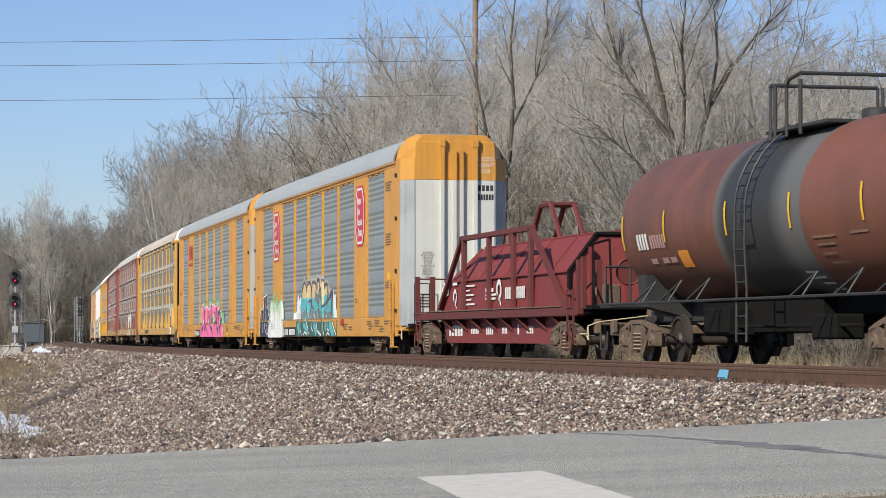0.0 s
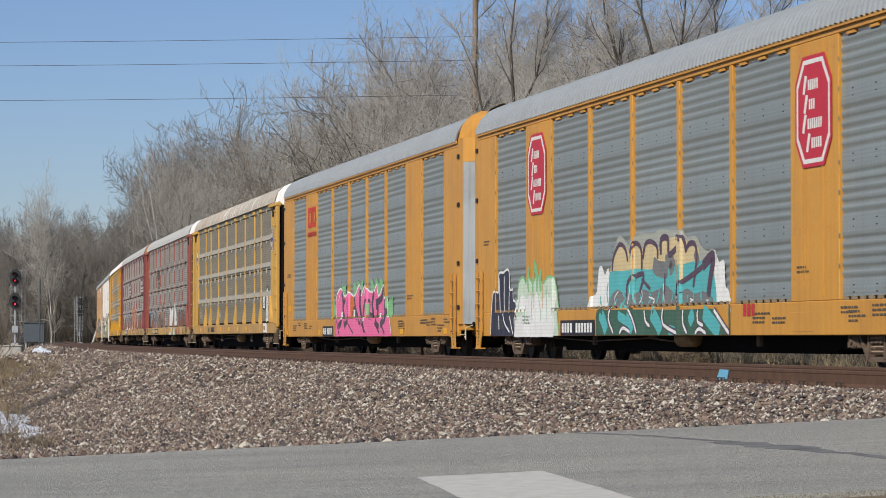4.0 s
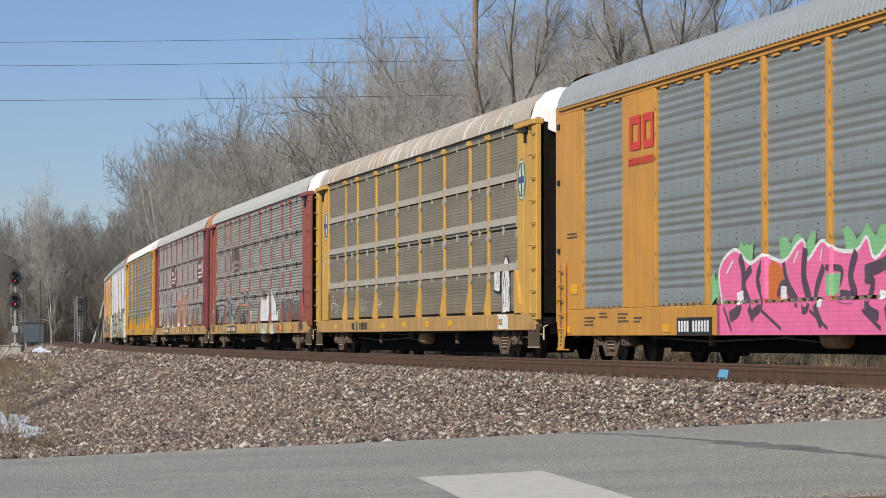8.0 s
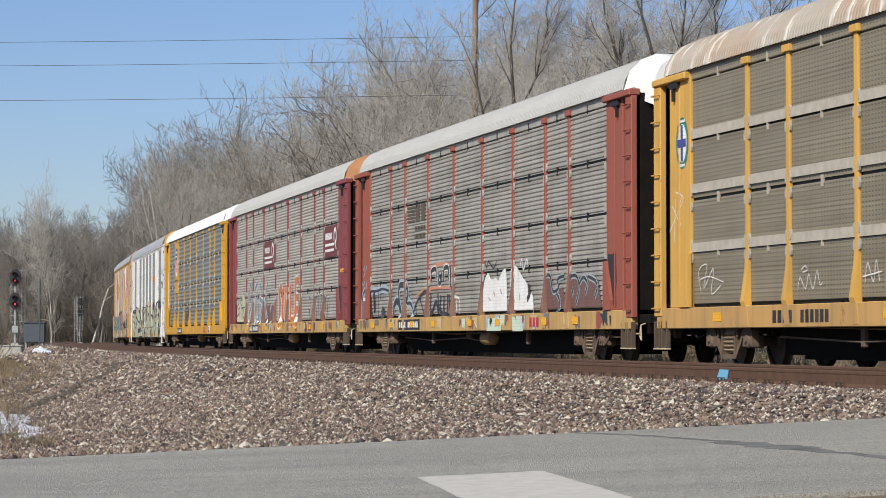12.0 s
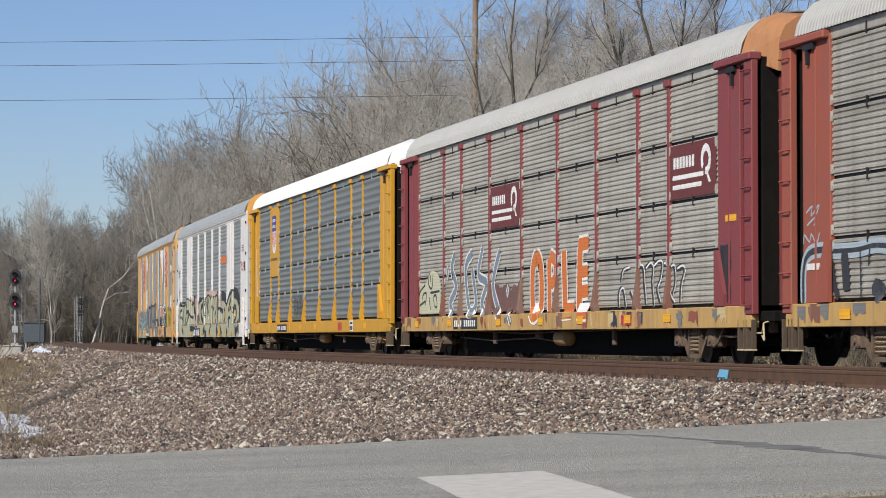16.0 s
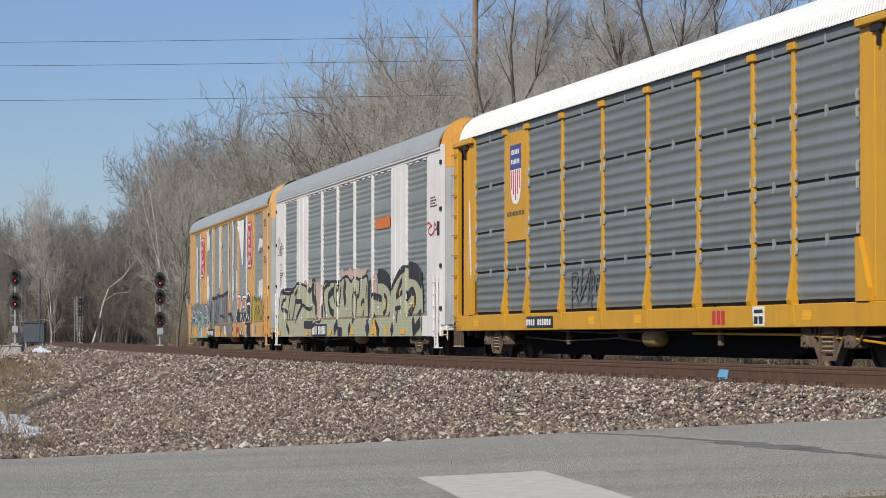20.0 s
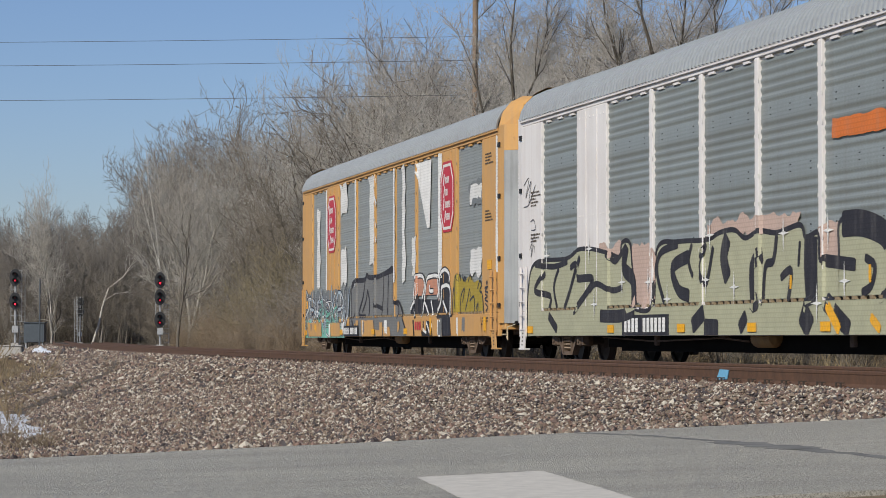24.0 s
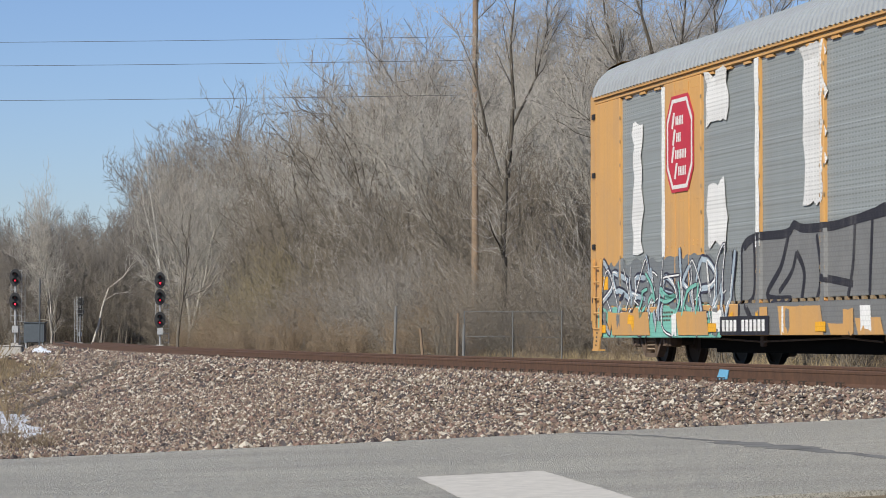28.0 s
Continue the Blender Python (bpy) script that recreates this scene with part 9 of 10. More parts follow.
strokes(car_5, surface_b, [(0.04, [(6, 1.49), (6.13, 1.7), (6.52, 1.75)]),
    (0.04, [(5.87, 1), (5.87, 1.28), (6.13, 1.36), (6.33, 1)]),
    (0.04, [(6.59, 1.31), (6.97, 1.05), (7.22, 0.92)]),
    (0.04, [(7.03, 1.72), (7.12, 1.78), (7.4, 1.73), (7.47, 1.46), (7.59, 1.04)]),
    (0.04, [(7.53, 1.7), (7.83, 1.8), (8.01, 1.69), (7.95, 1.45), (8.07, 1)]),
    (0.04, [(8.01, 1.73), (8.31, 1.82), (8.55, 1.77), (8.43, 1.48), (8.25, 1.32), (8.43, 1.07)]),
    (0.04, [(8.61, 1.77), (8.9, 1.7), (8.96, 1.26), (9.24, 1.06)]),
    (0.04, [(9.02, 1.7), (9.24, 1.71), (9.3, 1.42), (9.13, 1.18)]),
    (0.04, [(9.36, 1.65), (9.69, 1.7), (9.83, 1.6), (9.64, 1.37), (9.58, 1.06)])], SPRAY_WHITE, 0.010, "thin chalky graffiti line")
number_board(car_5, -7.6, -5.2, -1.502, 0.63, 0.90)
sill_stains(car_5, -12.8, 12.8, 34, 65, (MIDGREY, OXIDE, OLD_CREAM, FOOT_DIRT, OLD_CREAM), 0.5)
sill_stains(car_5, 5.6, 7.4, 8, 67, (INDIGO, MIDGREY), 0.4)
bars(glyph_bars(6.2, 6.9, 0.66, 0.86, 3), -1.512, SIGN_RED, car_5, "mark_bars")
reflectors(car_5, (-11.6, -8.0, -3.2, 0.4, 3.4, 6.6, 9.0), -1.512, 0.70)
part("yellow_plate", Shape().box(12.05, 12.58, -1.470, -1.461, 2.37, 2.48), YELLOW_TAG, car_5, "small yellow plate")
patch(car_5, 11.75, 12.3, 1.0, 2.0, lambda x, z: -1.462, BLACKISH, 66, 0.002, 0.05)

# chrome-yellow car with the shield panel
sp = part("logo_panel", Shape().box(-8.85, -7.1, -1.45, -1.418, 2.55, 4.95, 0.004), GOLD, car_6, "orange-yellow panel with a shield emblem")
xc, zc = -7.97, 3.98


def shield(w, z0, z1, mat, y, flat_top=True):
    n = 8
    pts = [(xc - w, z1)] + [(xc + w, z1)] + [(xc + w * math.cos(math.pi / 2 * k / n) ** 0.7, z0 + (z1 - z0) * 0.45 * (1 - math.sin(math.pi / 2 * k / n))) for k in range(n + 1)] + [(xc - w * math.cos(math.pi / 2 * k / n) ** 0.7, z0 + (z1 - z0) * 0.45 * (1 - math.sin(math.pi / 2 * k / n))) for k in range(n, -1, -1)]
    return part("shield", Shape().prism(pts, "y", y - 0.003, y), mat, sp)


shield(0.45, 3.35, 4.6, SPRAY_WHITE, -1.452)
part("shield_top", Shape().box(xc - 0.45, xc + 0.45, -1.459, -1.456, 4.12, 4.66), SHIELD_BLUE, sp, "dark blue top of the shield")
for i in range(5):
    x = xc - 0.36 + 0.18 * i
    part("shield_stripe", Shape().box(x - 0.035, x + 0.035, -1.459, -1.456, 3.45 + 0.12 * abs(i - 2), 4.1), SIGN_RED, sp)
bars(glyph_bars(xc - 0.34, xc + 0.34, 4.45, 4.55, 5) + glyph_bars(xc - 0.36, xc + 0.36, 4.24, 4.34, 6), -1.461, SPRAY_WHITE, sp, "mark_bars")
bars(glyph_bars(xc - 0.75, xc + 0.75, 3.10, 3.20, 12), -1.452, INK, sp, "mark_bars")
sprayed(car_6, (7, 5, 12), -3.8, -1.6, 1.1, 1.75, surface_b, SHEET_BLUE, BLACKISH, 0.05, 71, "thin black scrawled strokes", 0.004, 0.05)
number_board(car_6, -7.0, -4.8, -1.502, 0.63, 0.88)
bars(glyph_bars(5.2, 5.9, 0.64, 0.88, 3), -1.503, SIGN_RED, car_6, "mark_bars")
part("data_plate", Shape().box(7.2, 7.75, -1.508, -1.502, 0.62, 0.93), SPRAY_WHITE, car_6, "white data plate with black bars")
bars([(7.27, 7.45, 0.65, 0.77), (7.5, 7.68, 0.65, 0.77), (7.27, 7.68, 0.82, 0.88)], -1.511, BLACKISH, car_6, "mark_bars")
drips(car_6, -12.2, -12.0, 3.6, 1.6, lambda x, z: -1.462, SPRAY_WHITE, 72, 2, 0.004, 0.10)
reflectors(car_6, (-11.4, -2.0, 1.0, 9.6), -1.502, 0.70)

# silver car with the wide olive piece
mural(car_7, [(-12.71, 0.53), (-12.6, 1.44), (-12.06, 2), (-9.85, 2.04), (-8.99, 2.18), (-8.03, 2.18), (-6.99, 2.08), (-6.21, 1.97), (-6.03, 2.23), (-5.55, 2.21), (-5.38, 1.74), (-5.12, 0.96)], 0.47, surface_a, OLIVE, BLACKISH, 0.01, "olive-grey graffiti ground with a black rim", 0.09)
mural(car_7, [(-5.12, 0.96), (-4.12, 1.01), (-3.88, 2.05), (-2.69, 2.13), (-1.19, 2.11), (-0.46, 2.21), (0.24, 2.22), (0.75, 2.07), (1.42, 2.16), (2.22, 2.1), (3.23, 2.18), (3.46, 1.98), (4.06, 2.03), (4.13, 1.61)], 0.47, surface_a, OLIVE, BLACKISH, 0.012, "olive-grey graffiti ground with a black rim", 0.09)
mural(car_7, [(4.13, 1.61), (4.78, 1.59), (4.85, 2.15), (5.62, 2.19), (6.42, 2.04), (6.88, 1.68), (7.2, 1.85), (8.2, 2.22), (8.91, 2.28), (9.94, 2.16), (10.6, 1.95), (10.92, 1.64), (10.98, 0.8), (10.98, 0.59)], 0.47, surface_a, OLIVE, BLACKISH, 0.014, "olive-grey graffiti ground with a black rim", 0.09)
for a, b, lo, hi in ((-5.44, -4.04, 1.03, 2.16), (-7.33, -5.99, 1.97, 2.23), (4.06, 4.92, 1.56, 2.2), (-1.19, 3.16, 2.08, 2.41)):
    patch(car_7, a, b, lo, hi, surface_a, SALMON_PALE, int(a * 10) + 400, 0.003, 0.12, label="pale salmon overspray")
strokes(car_7, surface_a, [(0.12, [(-12.06, 1.97), (-10.74, 1.9), (-9.73, 1.97)]),
    (0.14, [(-11.39, 1.78), (-12.06, 1.43), (-11, 1.28), (-11.13, 0.99)]),
    (0.12, [(-10.36, 1.86), (-10.74, 1.48), (-10.48, 1.02)]),
    (0.14, [(-9.53, 1.84), (-9.11, 1.89), (-9.48, 1.45), (-9.98, 1.01)]),
    (0.16, [(-8.7, 2.04), (-8.99, 1.64), (-7.8, 1.55), (-9.18, 0.94)]),
    (0.12, [(-6.99, 2.05), (-6.43, 1.89), (-5.77, 2.17)]),
    (0.3, [(-5.72, 2.17), (-5.88, 1.75), (-5.34, 1.5), (-5.29, 0.99)]),
    (0.12, [(-8.03, 1.34), (-7.56, 1.48), (-6.65, 1.34), (-5.99, 1.38)]),
    (0.25, [(-7.33, 0.85), (-5.99, 0.84), (-5.12, 0.93)]),
    (0.14, [(-2.69, 2.08), (-3.68, 1.96), (-3.88, 1.59), (-3.48, 1.06)]),
    (0.24, [(-2.08, 1.86), (-2.98, 1.68), (-2.69, 1.28), (-2.08, 1.16)])], BLACKISH, 0.028, "black outline stroke")
strokes(car_7, surface_a, [(0.12, [(-1.93, 2.07), (-2.12, 1.77), (-1.89, 1.49)]),
    (0.14, [(-1.19, 2.05), (-1.46, 1.65), (-1.19, 1.36), (-0.82, 1.98)]),
    (0.36, [(-0.08, 2.12), (-0.29, 1.78), (-0.08, 1.4)]),
    (0.3, [(1.58, 1.78), (1.12, 1.58), (1.17, 1.01), (1.45, 1.05)]),
    (0.14, [(2.22, 2.07), (2.06, 1.66), (1.71, 1.57), (1.58, 0.95)]),
    (0.14, [(2.38, 1.37), (2.85, 1.48), (2.7, 0.99)]),
    (0.1, [(3.23, 1.93), (3.16, 1.53)]),
    (0.6, [(3.73, 1.99), (3.7, 1.52), (3.79, 0.92)]),
    (0.45, [(3.39, 0.85), (3.79, 0.54)]),
    (0.2, [(4.23, 1.6), (5.48, 1.5)]),
    (0.4, [(4.95, 2.12), (5.75, 2.1), (6.53, 1.93), (6.69, 1.73)])], BLACKISH, 0.028, "black outline stroke")
strokes(car_7, surface_a, [(0.18, [(6.88, 1.68), (6.69, 1.12), (6.42, 0.99)]),
    (0.14, [(5.82, 1.6), (6.19, 1.46), (6.05, 1.18), (5.69, 1.08)]),
    (0.3, [(4.32, 0.99), (5.34, 0.53)]),
    (0.14, [(7.07, 1.74), (7.95, 2.07), (8.91, 2.24)]),
    (0.45, [(9.17, 2.2), (10.16, 2.1), (10.83, 1.85)]),
    (0.2, [(8.5, 1.97), (7.95, 1.64), (7.7, 1.49)]),
    (0.14, [(7.7, 1.51), (8.56, 1.63)]),
    (0.12, [(7.58, 1.2), (8.32, 1.23)]),
    (0.14, [(7.89, 1.19), (7.7, 0.84)]),
    (0.24, [(9.03, 1.63), (8.96, 1.48), (9.6, 1.64), (9.99, 1.41), (9.6, 1.16), (9.14, 1.03)]),
    (0.5, [(10.81, 0.95), (9.83, 0.66)])], BLACKISH, 0.028, "black outline stroke")
strokes(car_7, surface_a, [(0.35, [(-1.19, 0.58), (-0.46, 0.56)]),
    (0.3, [(-1.83, 0.62), (-1.19, 0.87)]),
    (0.3, [(7.27, 0.77), (6.97, 0.53)]),
    (0.2, [(-11, 0.89), (-10.36, 0.59)]),
    (0.25, [(0.92, 0.8), (0.58, 0.56)])], BLACKISH, 0.028, "black outline stroke")
strokes(car_7, surface_a, [(0.2, [(4.42, 0.94), (4.64, 0.77), (4.95, 0.53)]),
    (0.16, [(6.13, 0.73), (6.49, 0.54)]),
    (0.16, [(8.26, 1.68), (8.17, 1.55)]),
    (0.2, [(9.77, 1.5), (9.81, 1.22)]),
    (0.1, [(2.85, 1.41), (2.82, 1.19)]),
    (0.1, [(6.02, 1.49), (6.02, 1.23)])], YELLOW_TAG, 0.045, "orange sprayed accent")
for x, z in ((-11.26, 2.14), (-8.03, 2.18), (-4.39, 1.45), (-5.99, 1.48), (-1.19, 1.42), (-0.97, 2.18), (0.24, 1.27), (2.54, 2.08), (4.42, 2.05), (5.06, 1.27), (7.14, 2.04), (9.55, 1.32), (7.45, 0.97), (-3.28, 1.12), (-7.68, 1.08), (4.06, 0.95)):
    sh = Shape()
    ys = surface_a(x, z) - 0.018
    sh.add([(x - 0.24, ys, z), (x, ys, z + 0.03), (x + 0.24, ys, z), (x, ys, z - 0.03)], [(0, 1, 2, 3)])
    sh.add([(x - 0.03, ys - 0.002, z), (x, ys - 0.002, z + 0.32), (x + 0.03, ys - 0.002, z), (x, ys - 0.002, z - 0.32)], [(0, 1, 2, 3)])
    part("spray_star", sh, SPRAY_WHITE, car_7, "white sprayed sparkle")
patch(car_7, 4.55, 6.85, 3.42, 3.72, surface_a, FIRE, 85, 0.004, 0.03, label="orange-red painted dash", lean=0.0)
sprayed(car_7, (6, 0), 11.7, 12.9, 3.0, 3.3, surface_a, SIGN_RED, SIGN_RED, 0.04, 86, "red scrawl", 0.004, 0.01)
strokes(car_7, surface_a, [(0.022, [(-12.97, 3.7), (-12.55, 3.84), (-12.81, 3.43), (-12.37, 3.77), (-12.55, 3.31), (-12.03, 3.67), (-12.29, 3.44)]),
    (0.022, [(-12.97, 3.24), (-12.55, 3.28), (-12.03, 3.67)]),
    (0.022, [(-12.42, 2.9), (-12.16, 2.93), (-12.03, 2.73), (-12.37, 2.72)]),
    (0.022, [(-12.39, 2.6), (-12.08, 2.63), (-12.29, 2.49), (-12.03, 2.5)]),
    (0.022, [(-12.5, 2.3), (-12.29, 2.44), (-12.39, 2.14), (-12.16, 2.41), (-12.08, 2.23)])], SOOT, 0.006, "thin black scrawl on the end post")
number_board(car_7, -5.9, -3.1, -1.476, 0.47, 0.85)
small_stencils(car_7, -1.479, 9, INK, [(12.0, 3.9, 4), (-12.4, 3.5, 5), (-12.4, 2.6, 3)])
part("black_square", Shape().box(12.8, 13.08, -1.480, -1.476, 2.95, 3.3), BLACKISH, car_7)
reflectors(car_7, (-12.4, -6.6, -2.4, 1.2, 4.4, 8.6), -1.492)

# last car, patched and tagged
for x in (-8.0, 7.95):
    octagon_sign(car_8, x, 3.86)
for a, b, z0, z1, s in ((-10.85, -10.3, 2.0, 4.4, 1), (-6.75, -5.65, 4.1, 4.95, 2), (-6.7, -5.75, 2.0, 3.05, 3), (-2.2, -1.3, 2.5, 4.95, 4), (2.3, 2.7, 1.9, 4.95, 5), (10.2, 11.4, 3.65, 4.0, 6), (10.2, 11.4, 1.9, 2.5, 7), (3.6, 4.2, 2.0, 3.0, 8)):
    patch(car_8, a, b, z0, z1, surface_a, ROLLED_WHITE, 110 + s, 0.006, 0.11, label="white rolled-on block")
    if s == 6:
        patch(car_8, a - 0.14, b + 0.14, z0 - 0.12, z1 + 0.1, surface_a, PATCH, 120 + s, 0.002, 0.10, label="dark grey paint round the block")
for x, s in ((-8.95, 1), (-4.16, 2), (1.40, 3), (7.15, 4), (13.0, 5)):
    patch(car_8, x - 0.09 - 0.12 * (s == 4), x + 0.09 + 0.12 * (s == 4), 1.9, 4.97, lambda x, z: -1.484 if s == 4 else -1.476, SPRAY_WHITE, 130 + s, 0.004, 0.03, label="white painted post")
sh = Shape()
v = []
for i in range(9):
    f = i / 8
    z = 4.9 - 1.7 * f
    xa, xb = 3.95 + 1.5 * f, 5.95 - 0.2 * f
    for g in range(9):
        x = xa + (xb - xa) * g / 8
        v.append((x, surface_a(x, z) - 0.007, z))
part("paint_patch", Shape().add(v, [(i * 9 + j, i * 9 + j + 1, (i + 1) * 9 + j + 1, (i + 1) * 9 + j) for i in range(8) for j in range(8)]), SPRAY_WHITE, car_8, "white sprayed wedge")
patch(car_8, -12.95, -5.9, 0.43, 1.0, surface_a, SEAFOAM, 141, 0.003, 0.03)
patch(car_8, -12.7, -5.4, 1.0, 1.85, surface_a, PATCH, 142, 0.005, 0.12)
sprayed(car_8, (6, 7, 3, 5, 0, 4, 6, 15), -12.8, -5.4, 0.75, 1.75, surface_a, DUSTBLUE, INDIGO, 0.10, 143, "tangled blue and white graffiti", 0.008, 0.09, shine=SPRAY_WHITE, tangle=0.12)
sprayed(car_8, (0, 4, 6, 7, 3, 5, 12, 0), -12.6, -5.6, 0.6, 1.65, surface_a, SPRAY_WHITE, INDIGO, 0.03, 151, "tangled thin white graffiti strokes", 0.026, 0.05, tangle=0.15)
sprayed(car_8, (10, 6, 5), -10.6, -7.0, 0.9, 1.4, surface_a, SEAFOAM, INDIGO, 0.07, 152, "seafoam graffiti strokes", 0.044, 0.04, tangle=0.10)
mural(car_8, [(-5.04, 0.57), (-4.99, 1.49), (-4.95, 1.92), (-4.41, 2.08), (-2.96, 2.1), (-2.63, 2.22), (-2.31, 2.15), (-1.06, 2.14), (-0.16, 2.19), (0.52, 2.26), (1.09, 2.26), (1.19, 1.43), (1.83, 1.39), (2.23, 1.19), (2.55, 0.91), (3.08, 0.54)], 0.47, surface_a, MIDGREY, BLACKISH, 0.008, "mid-grey graffiti ground with a black rim", 0.09)
strokes(car_8, surface_a, [(0.1, [(-4.41, 2.03), (-4.41, 1.17), (-4.76, 0.98)]),
    (0.12, [(-2.85, 2.08), (-3.18, 1.57), (-3.8, 1.1), (-2.74, 1.03)]),
    (0.1, [(-2.52, 1.77), (-2.74, 1.45), (-3.29, 1.15)]),
    (0.12, [(-2.52, 1.77), (-2.2, 1.44), (-2.31, 1.02)]),
    (0.1, [(-1.68, 2.01), (-1.51, 1.36), (-1.68, 1.02)]),
    (0.12, [(-1.51, 1.35), (-0.25, 1.22)]),
    (0.1, [(-0.16, 2.17), (-0.25, 1.51), (-0.45, 1.03)]),
    (0.1, [(0.49, 2.2), (0.37, 1.05)]),
    (0.1, [(1.09, 2.21), (1.13, 1.43)]),
    (0.14, [(-4.76, 0.98), (-4.3, 0.61)]),
    (0.1, [(1.13, 1.4), (1.83, 1.29), (1.83, 0.92)]),
    (0.14, [(-4.88, 1.91), (-4.34, 2.06), (-2.96, 2.07), (-2.63, 2.19), (-2.2, 2.12), (-1.06, 2.11), (-0.16, 2.17), (1.06, 2.24)])], BLACKISH, 0.016, "black outline stroke")
mural(car_8, [(3.25, 0.54), (3.41, 0.86), (5.22, 0.84), (6.97, 0.83), (8.33, 0.81), (8.23, 0.53)], 0.475, surface_a, BLACKISH, BLACKISH, 0.010, "black graffiti foot on the sill", 0.02)
mural(car_8, [(3.39, 0.95), (3.52, 1.25), (4.01, 1.4), (5.22, 1.39), (6.94, 1.4), (7.06, 1.76), (7.23, 2.01), (7.73, 2.11), (8.21, 1.98), (8.31, 1.63), (8.29, 0.9)], 1.04, surface_a, BLACKISH, BLACKISH, 0.010, "black graffiti body", 0.02)
mural(car_8, [(3.81, 1.36), (3.91, 1.85), (4.2, 2), (4.94, 1.98), (5.09, 1.71), (5.16, 1.34)], 1.5, surface_a, SALMON, SALMON, 0.024, "salmon sprayed fill", 0.02)
mural(car_8, [(5.25, 1.36), (5.4, 1.88), (5.93, 1.96), (6.77, 1.92), (6.94, 1.53), (6.96, 1.34)], 1.5, surface_a, SALMON, SALMON, 0.024, "salmon sprayed fill", 0.02)
strokes(car_8, surface_a, [(0.09, [(3.76, 1.4), (3.91, 1.82), (4.2, 2), (4.94, 1.98), (5.13, 1.73), (4.85, 1.42)]),
    (0.09, [(4.29, 1.83), (4.25, 1.43)]),
    (0.09, [(5.13, 1.37), (5.4, 1.88), (5.93, 1.97), (6.75, 1.93), (6.97, 1.58), (6.8, 1.4)]),
    (0.09, [(5.76, 1.75), (5.76, 1.61), (6.2, 1.6)]),
    (0.09, [(7.06, 1.34), (7.06, 1.79), (7.23, 2.01), (7.73, 2.09), (8.18, 1.96), (8.17, 1.78)]),
    (0.09, [(7.31, 1.67), (7.97, 1.7), (8.29, 1.55), (8.26, 0.93)]),
    (0.09, [(7.31, 1.67), (7.23, 1.29), (6.63, 0.99)]),
    (0.09, [(3.43, 1.17), (3.91, 1.35), (4.1, 0.97)]),
    (0.09, [(4.94, 0.95), (5.13, 1.32), (5.67, 1.01)]),
    (0.09, [(5.93, 1.36), (6.2, 1)]),
    (0.09, [(7.48, 1.33), (7.97, 1.03)]),
    (0.09, [(3.56, 0.77), (3.91, 0.56)]),
    (0.09, [(5.13, 0.64), (5.58, 0.56)]),
    (0.09, [(5.58, 0.82), (5.93, 0.56)]),
    (0.09, [(6.11, 0.78), (6.55, 0.55)])], SPRAY_WHITE, 0.040, "white graffiti outline with a black edge", BLACKISH, 0.07)
mural(car_8, [(8.61, 0.97), (8.58, 1.62), (8.8, 1.94), (9.24, 1.85), (9.62, 1.74), (10.15, 1.87), (10.59, 1.71), (11.02, 1.75), (11.38, 1.6), (11.59, 1.36), (11.7, 0.96)], 1.04, surface_a, MUSTARD, MUSTARD, 0.004, "thin mustard overspray", 0.02)
strokes(car_8, surface_a, [(0.06, [(8.69, 1.37), (8.8, 1.91), (8.96, 1.76), (9.05, 1.95), (9.24, 1.77)]),
    (0.06, [(9.39, 1.94), (9.47, 1.79), (9.67, 1.88), (9.73, 1.74)]),
    (0.06, [(10, 1.75), (10.22, 1.91), (10.33, 1.77)]),
    (0.06, [(8.45, 0.92), (8.61, 1.62), (8.77, 1.12)]),
    (0.06, [(9.16, 1.01), (9.24, 1.41), (9.62, 1.59), (9.39, 1.26)]),
    (0.06, [(9.7, 1.06), (10, 1.39), (10.15, 1.58), (10.22, 1.39)]),
    (0.06, [(10.15, 1.29), (10.59, 1.38), (10.66, 1.04)]),
    (0.06, [(10.95, 1.56), (11.17, 1.74), (11.38, 1.64), (11.17, 1.51), (11.59, 1.4), (11.76, 0.98)]),
    (0.06, [(10.81, 1.09), (11.02, 1.23), (10.95, 0.99)]),
    (0.06, [(8.61, 0.77), (9.24, 0.69), (9.47, 0.72)])], SOOT, 0.012, "dark scrawl over mustard")
strokes(car_8, surface_a, [(0.05, [(11.98, 1.67), (12.07, 1.72), (12.09, 1.65), (11.98, 1.67)]),
    (0.05, [(11.84, 1.56), (12.14, 1.6), (11.89, 1.49), (12.17, 1.46)]),
    (0.05, [(11.87, 1.42), (12.11, 1.37), (11.84, 1.31), (12.14, 1.25)]),
    (0.05, [(11.89, 1.21), (12.14, 1.12), (11.95, 1.03)])], SOOT, 0.012, "small black tag")
for a, b, lo, hi in ((-12.0, -9.7, 0.47, 0.9), (-8.1, -6.5, 0.47, 0.88), (-3.1, -1.3, 0.47, 0.92), (-1.0, -0.3, 0.47, 0.64), (0.05, 1.0, 0.47, 0.72), (3.1, 4.0, 0.47, 0.9), (4.16, 5.0, 0.47, 0.92), (6.3, 7.4, 0.47, 0.9), (8.4, 11.6, 0.47, 0.93)):
    patch(car_8, a, b, lo, hi, surface_a, ORANGE_OLD, int(a * 11) + 300, 0.056, 0.012, label="orange panel left unpainted", lean=-0.12)
sill_stains(car_8, -12.8, 12.8, 26, 155, (ORANGE_OLD, YELLOW_TAG, SPRAY_WHITE, MIDGREY), 0.4, 0.45, 0.93, surface_a, 0.0145)
number_board(car_8, -5.9, -3.6, -1.494)
bars(glyph_bars(4.2, 5.0, 0.62, 0.84, 3), -1.496, SIGN_RED, car_8, "mark_bars")
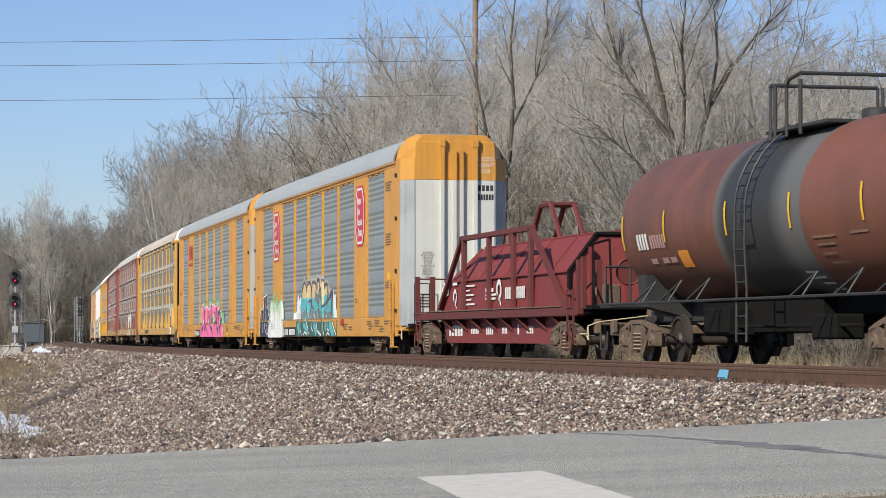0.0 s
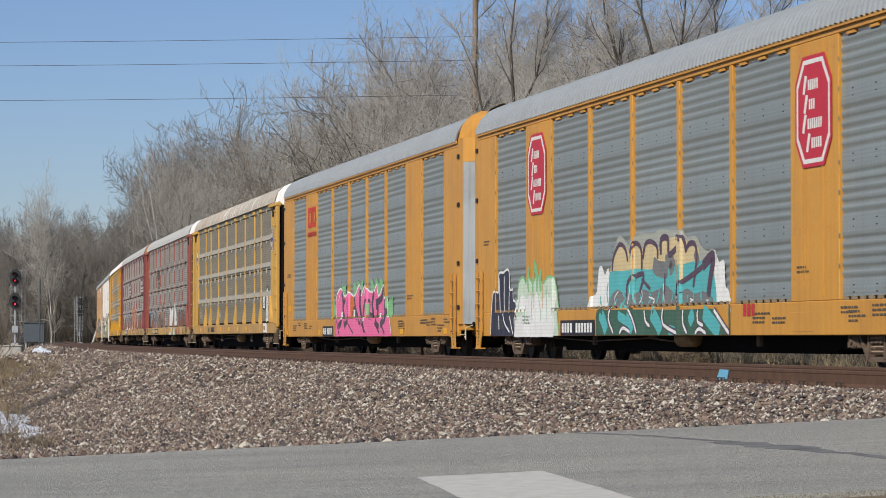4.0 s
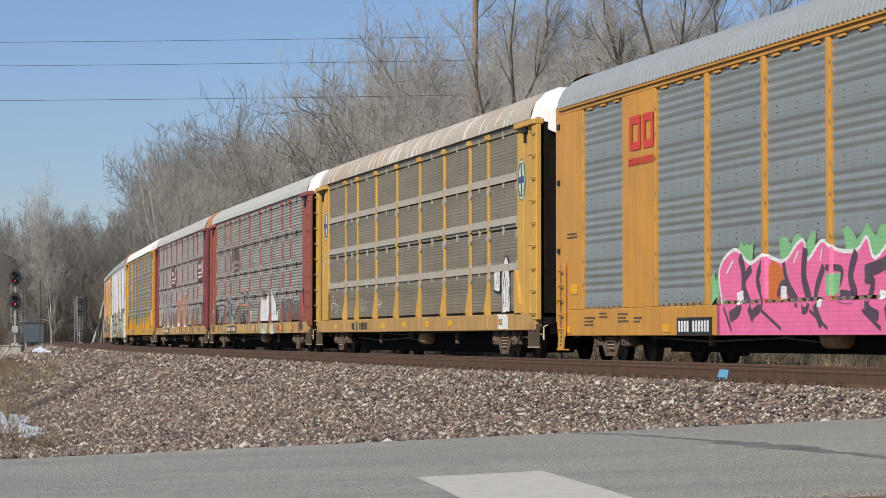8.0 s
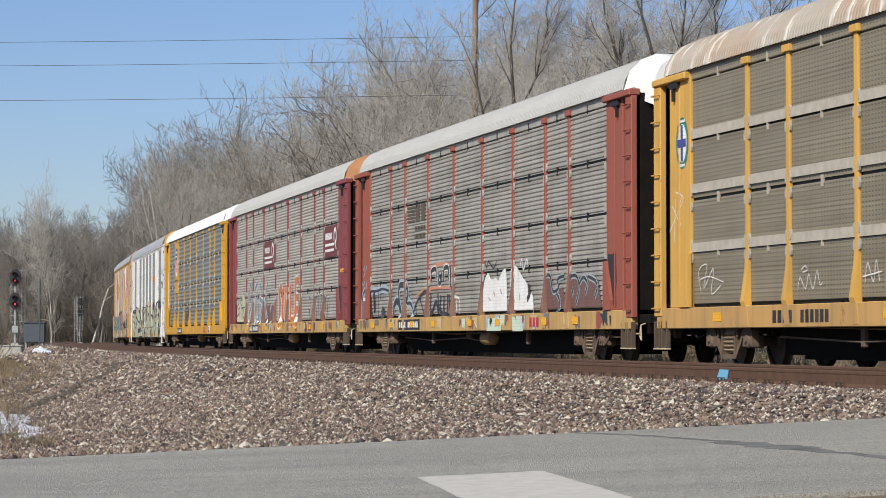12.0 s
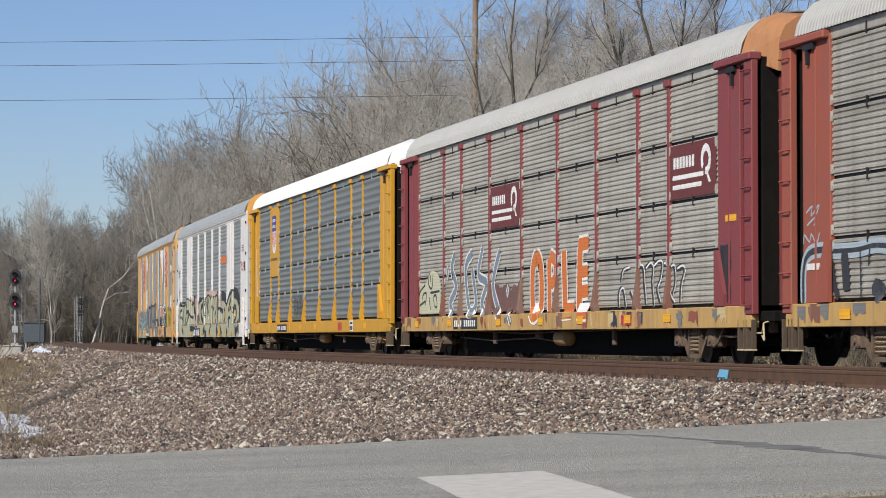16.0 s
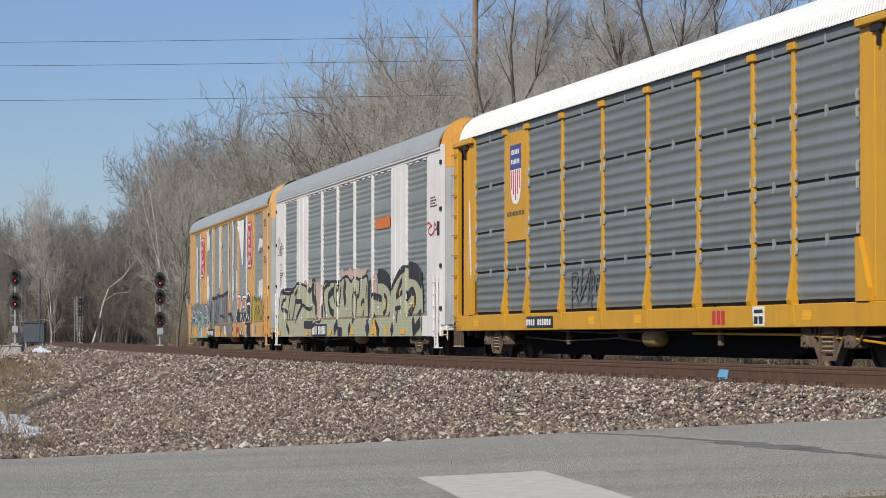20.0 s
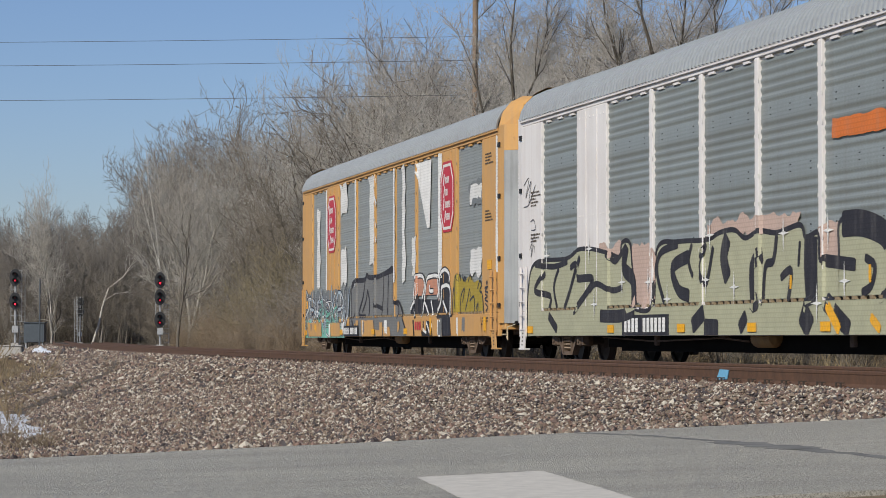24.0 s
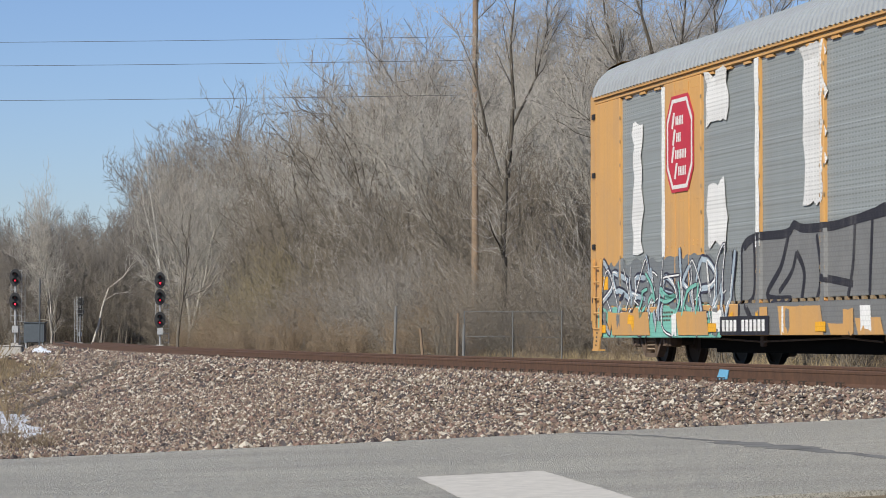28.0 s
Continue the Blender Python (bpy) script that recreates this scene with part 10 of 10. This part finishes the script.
small_stencils(car_8, -1.479, 11, INK, [(11.9, 4.6, 4), (11.9, 3.3, 4)])
part("yellow_plate", Shape().box(12.1, 12.5, -1.482, -1.476, 1.98, 2.2), YELLOW_TAG, car_8)
part("yellow_plate", Shape().box(-12.7, -12.3, -1.482, -1.476, 1.35, 1.6), YELLOW_TAG, car_8)
reflectors(car_8, (-12.6, -6.3, -1.4, 3.0), -1.495)

SIGN_PALE = plain("pale_stencil", (0.70, 0.66, 0.60), 0.6, 0, 0.15)
# lettering on the end doors of the leading autorack
words("EXCESS\nHEIGHT\nCAR", 0.17, SIGN_PALE, car_1, 13.857, 0.83, 5.0, face="end", squeeze=0.8)
bars(glyph_bars(0.62, 1.06, 4.32, 4.47, 4) + glyph_bars(0.62, 1.06, 4.08, 4.23, 6), 13.857, BLACKISH, car_1, "mark_bars", "", "end")
words("LOWER\nAND LOCK\nHINGED\nDECKS\nCLOSE\nAND LOCK\nDOORS\nBEFORE\nMOVING\nCAR", 0.075, INK, car_1, 13.857, -0.74, 2.35, face="end")
bars([(-1.0, -0.7, 1.55 - 0.08 * i, 1.59 - 0.08 * i) for i in range(5)], 13.857, INK, car_1, "stencil_bars", "", "end")


# ---------------------------------------------------------------- the train's run
def car_pose(u, half):
    x0, y0, _ = line(u - half)
    x1, y1, _ = line(u + half)
    return pose((x0 + x1) / 2, (y0 + y1) / 2, 0, 0, 0, math.degrees(math.atan2(y1 - y0, x1 - x0)))


def motions():
    for car, u, half in PLACES:
        walk(car, [(float(t), car_pose(u + run(t), half)) for t in range(29)])
    for w, dx in WHEELSETS:
        rows = []
        for i in range(421):
            t = i / 15
            rows.append((t, pose(dx, 0, R_WHEEL, 0, math.degrees(run(t) / R_WHEEL) % 360, 0)))
        walk(w, rows)


lay_ties(tracks[0], NEAR_C, NEAR_Z, -78, -26)

# loose stones at the edge of the road, nearest to the eye
stone_rng = np.random.default_rng(31)
one_stone = []
for i in range(10):
    me = raw_mesh("ballast_stone", stone_template(stone_rng) * 0.03, STONE_F, True)
    me.materials.append(GRAVEL_ONE)
    one_stone.append(me)
for i in range(290):
    u, o = -20.35 - 1.1 * stone_rng.random(), stone_rng.uniform(6.4, 15.2)
    x, y, h = line(u, o)
    st = part("ballast_stone", one_stone[i % 10], None, ballast_bed)
    st.matrix_basis = pose(x, y, bed_z(u, o) + 0.05, 0, 0, 360 * stone_rng.random())
motions()
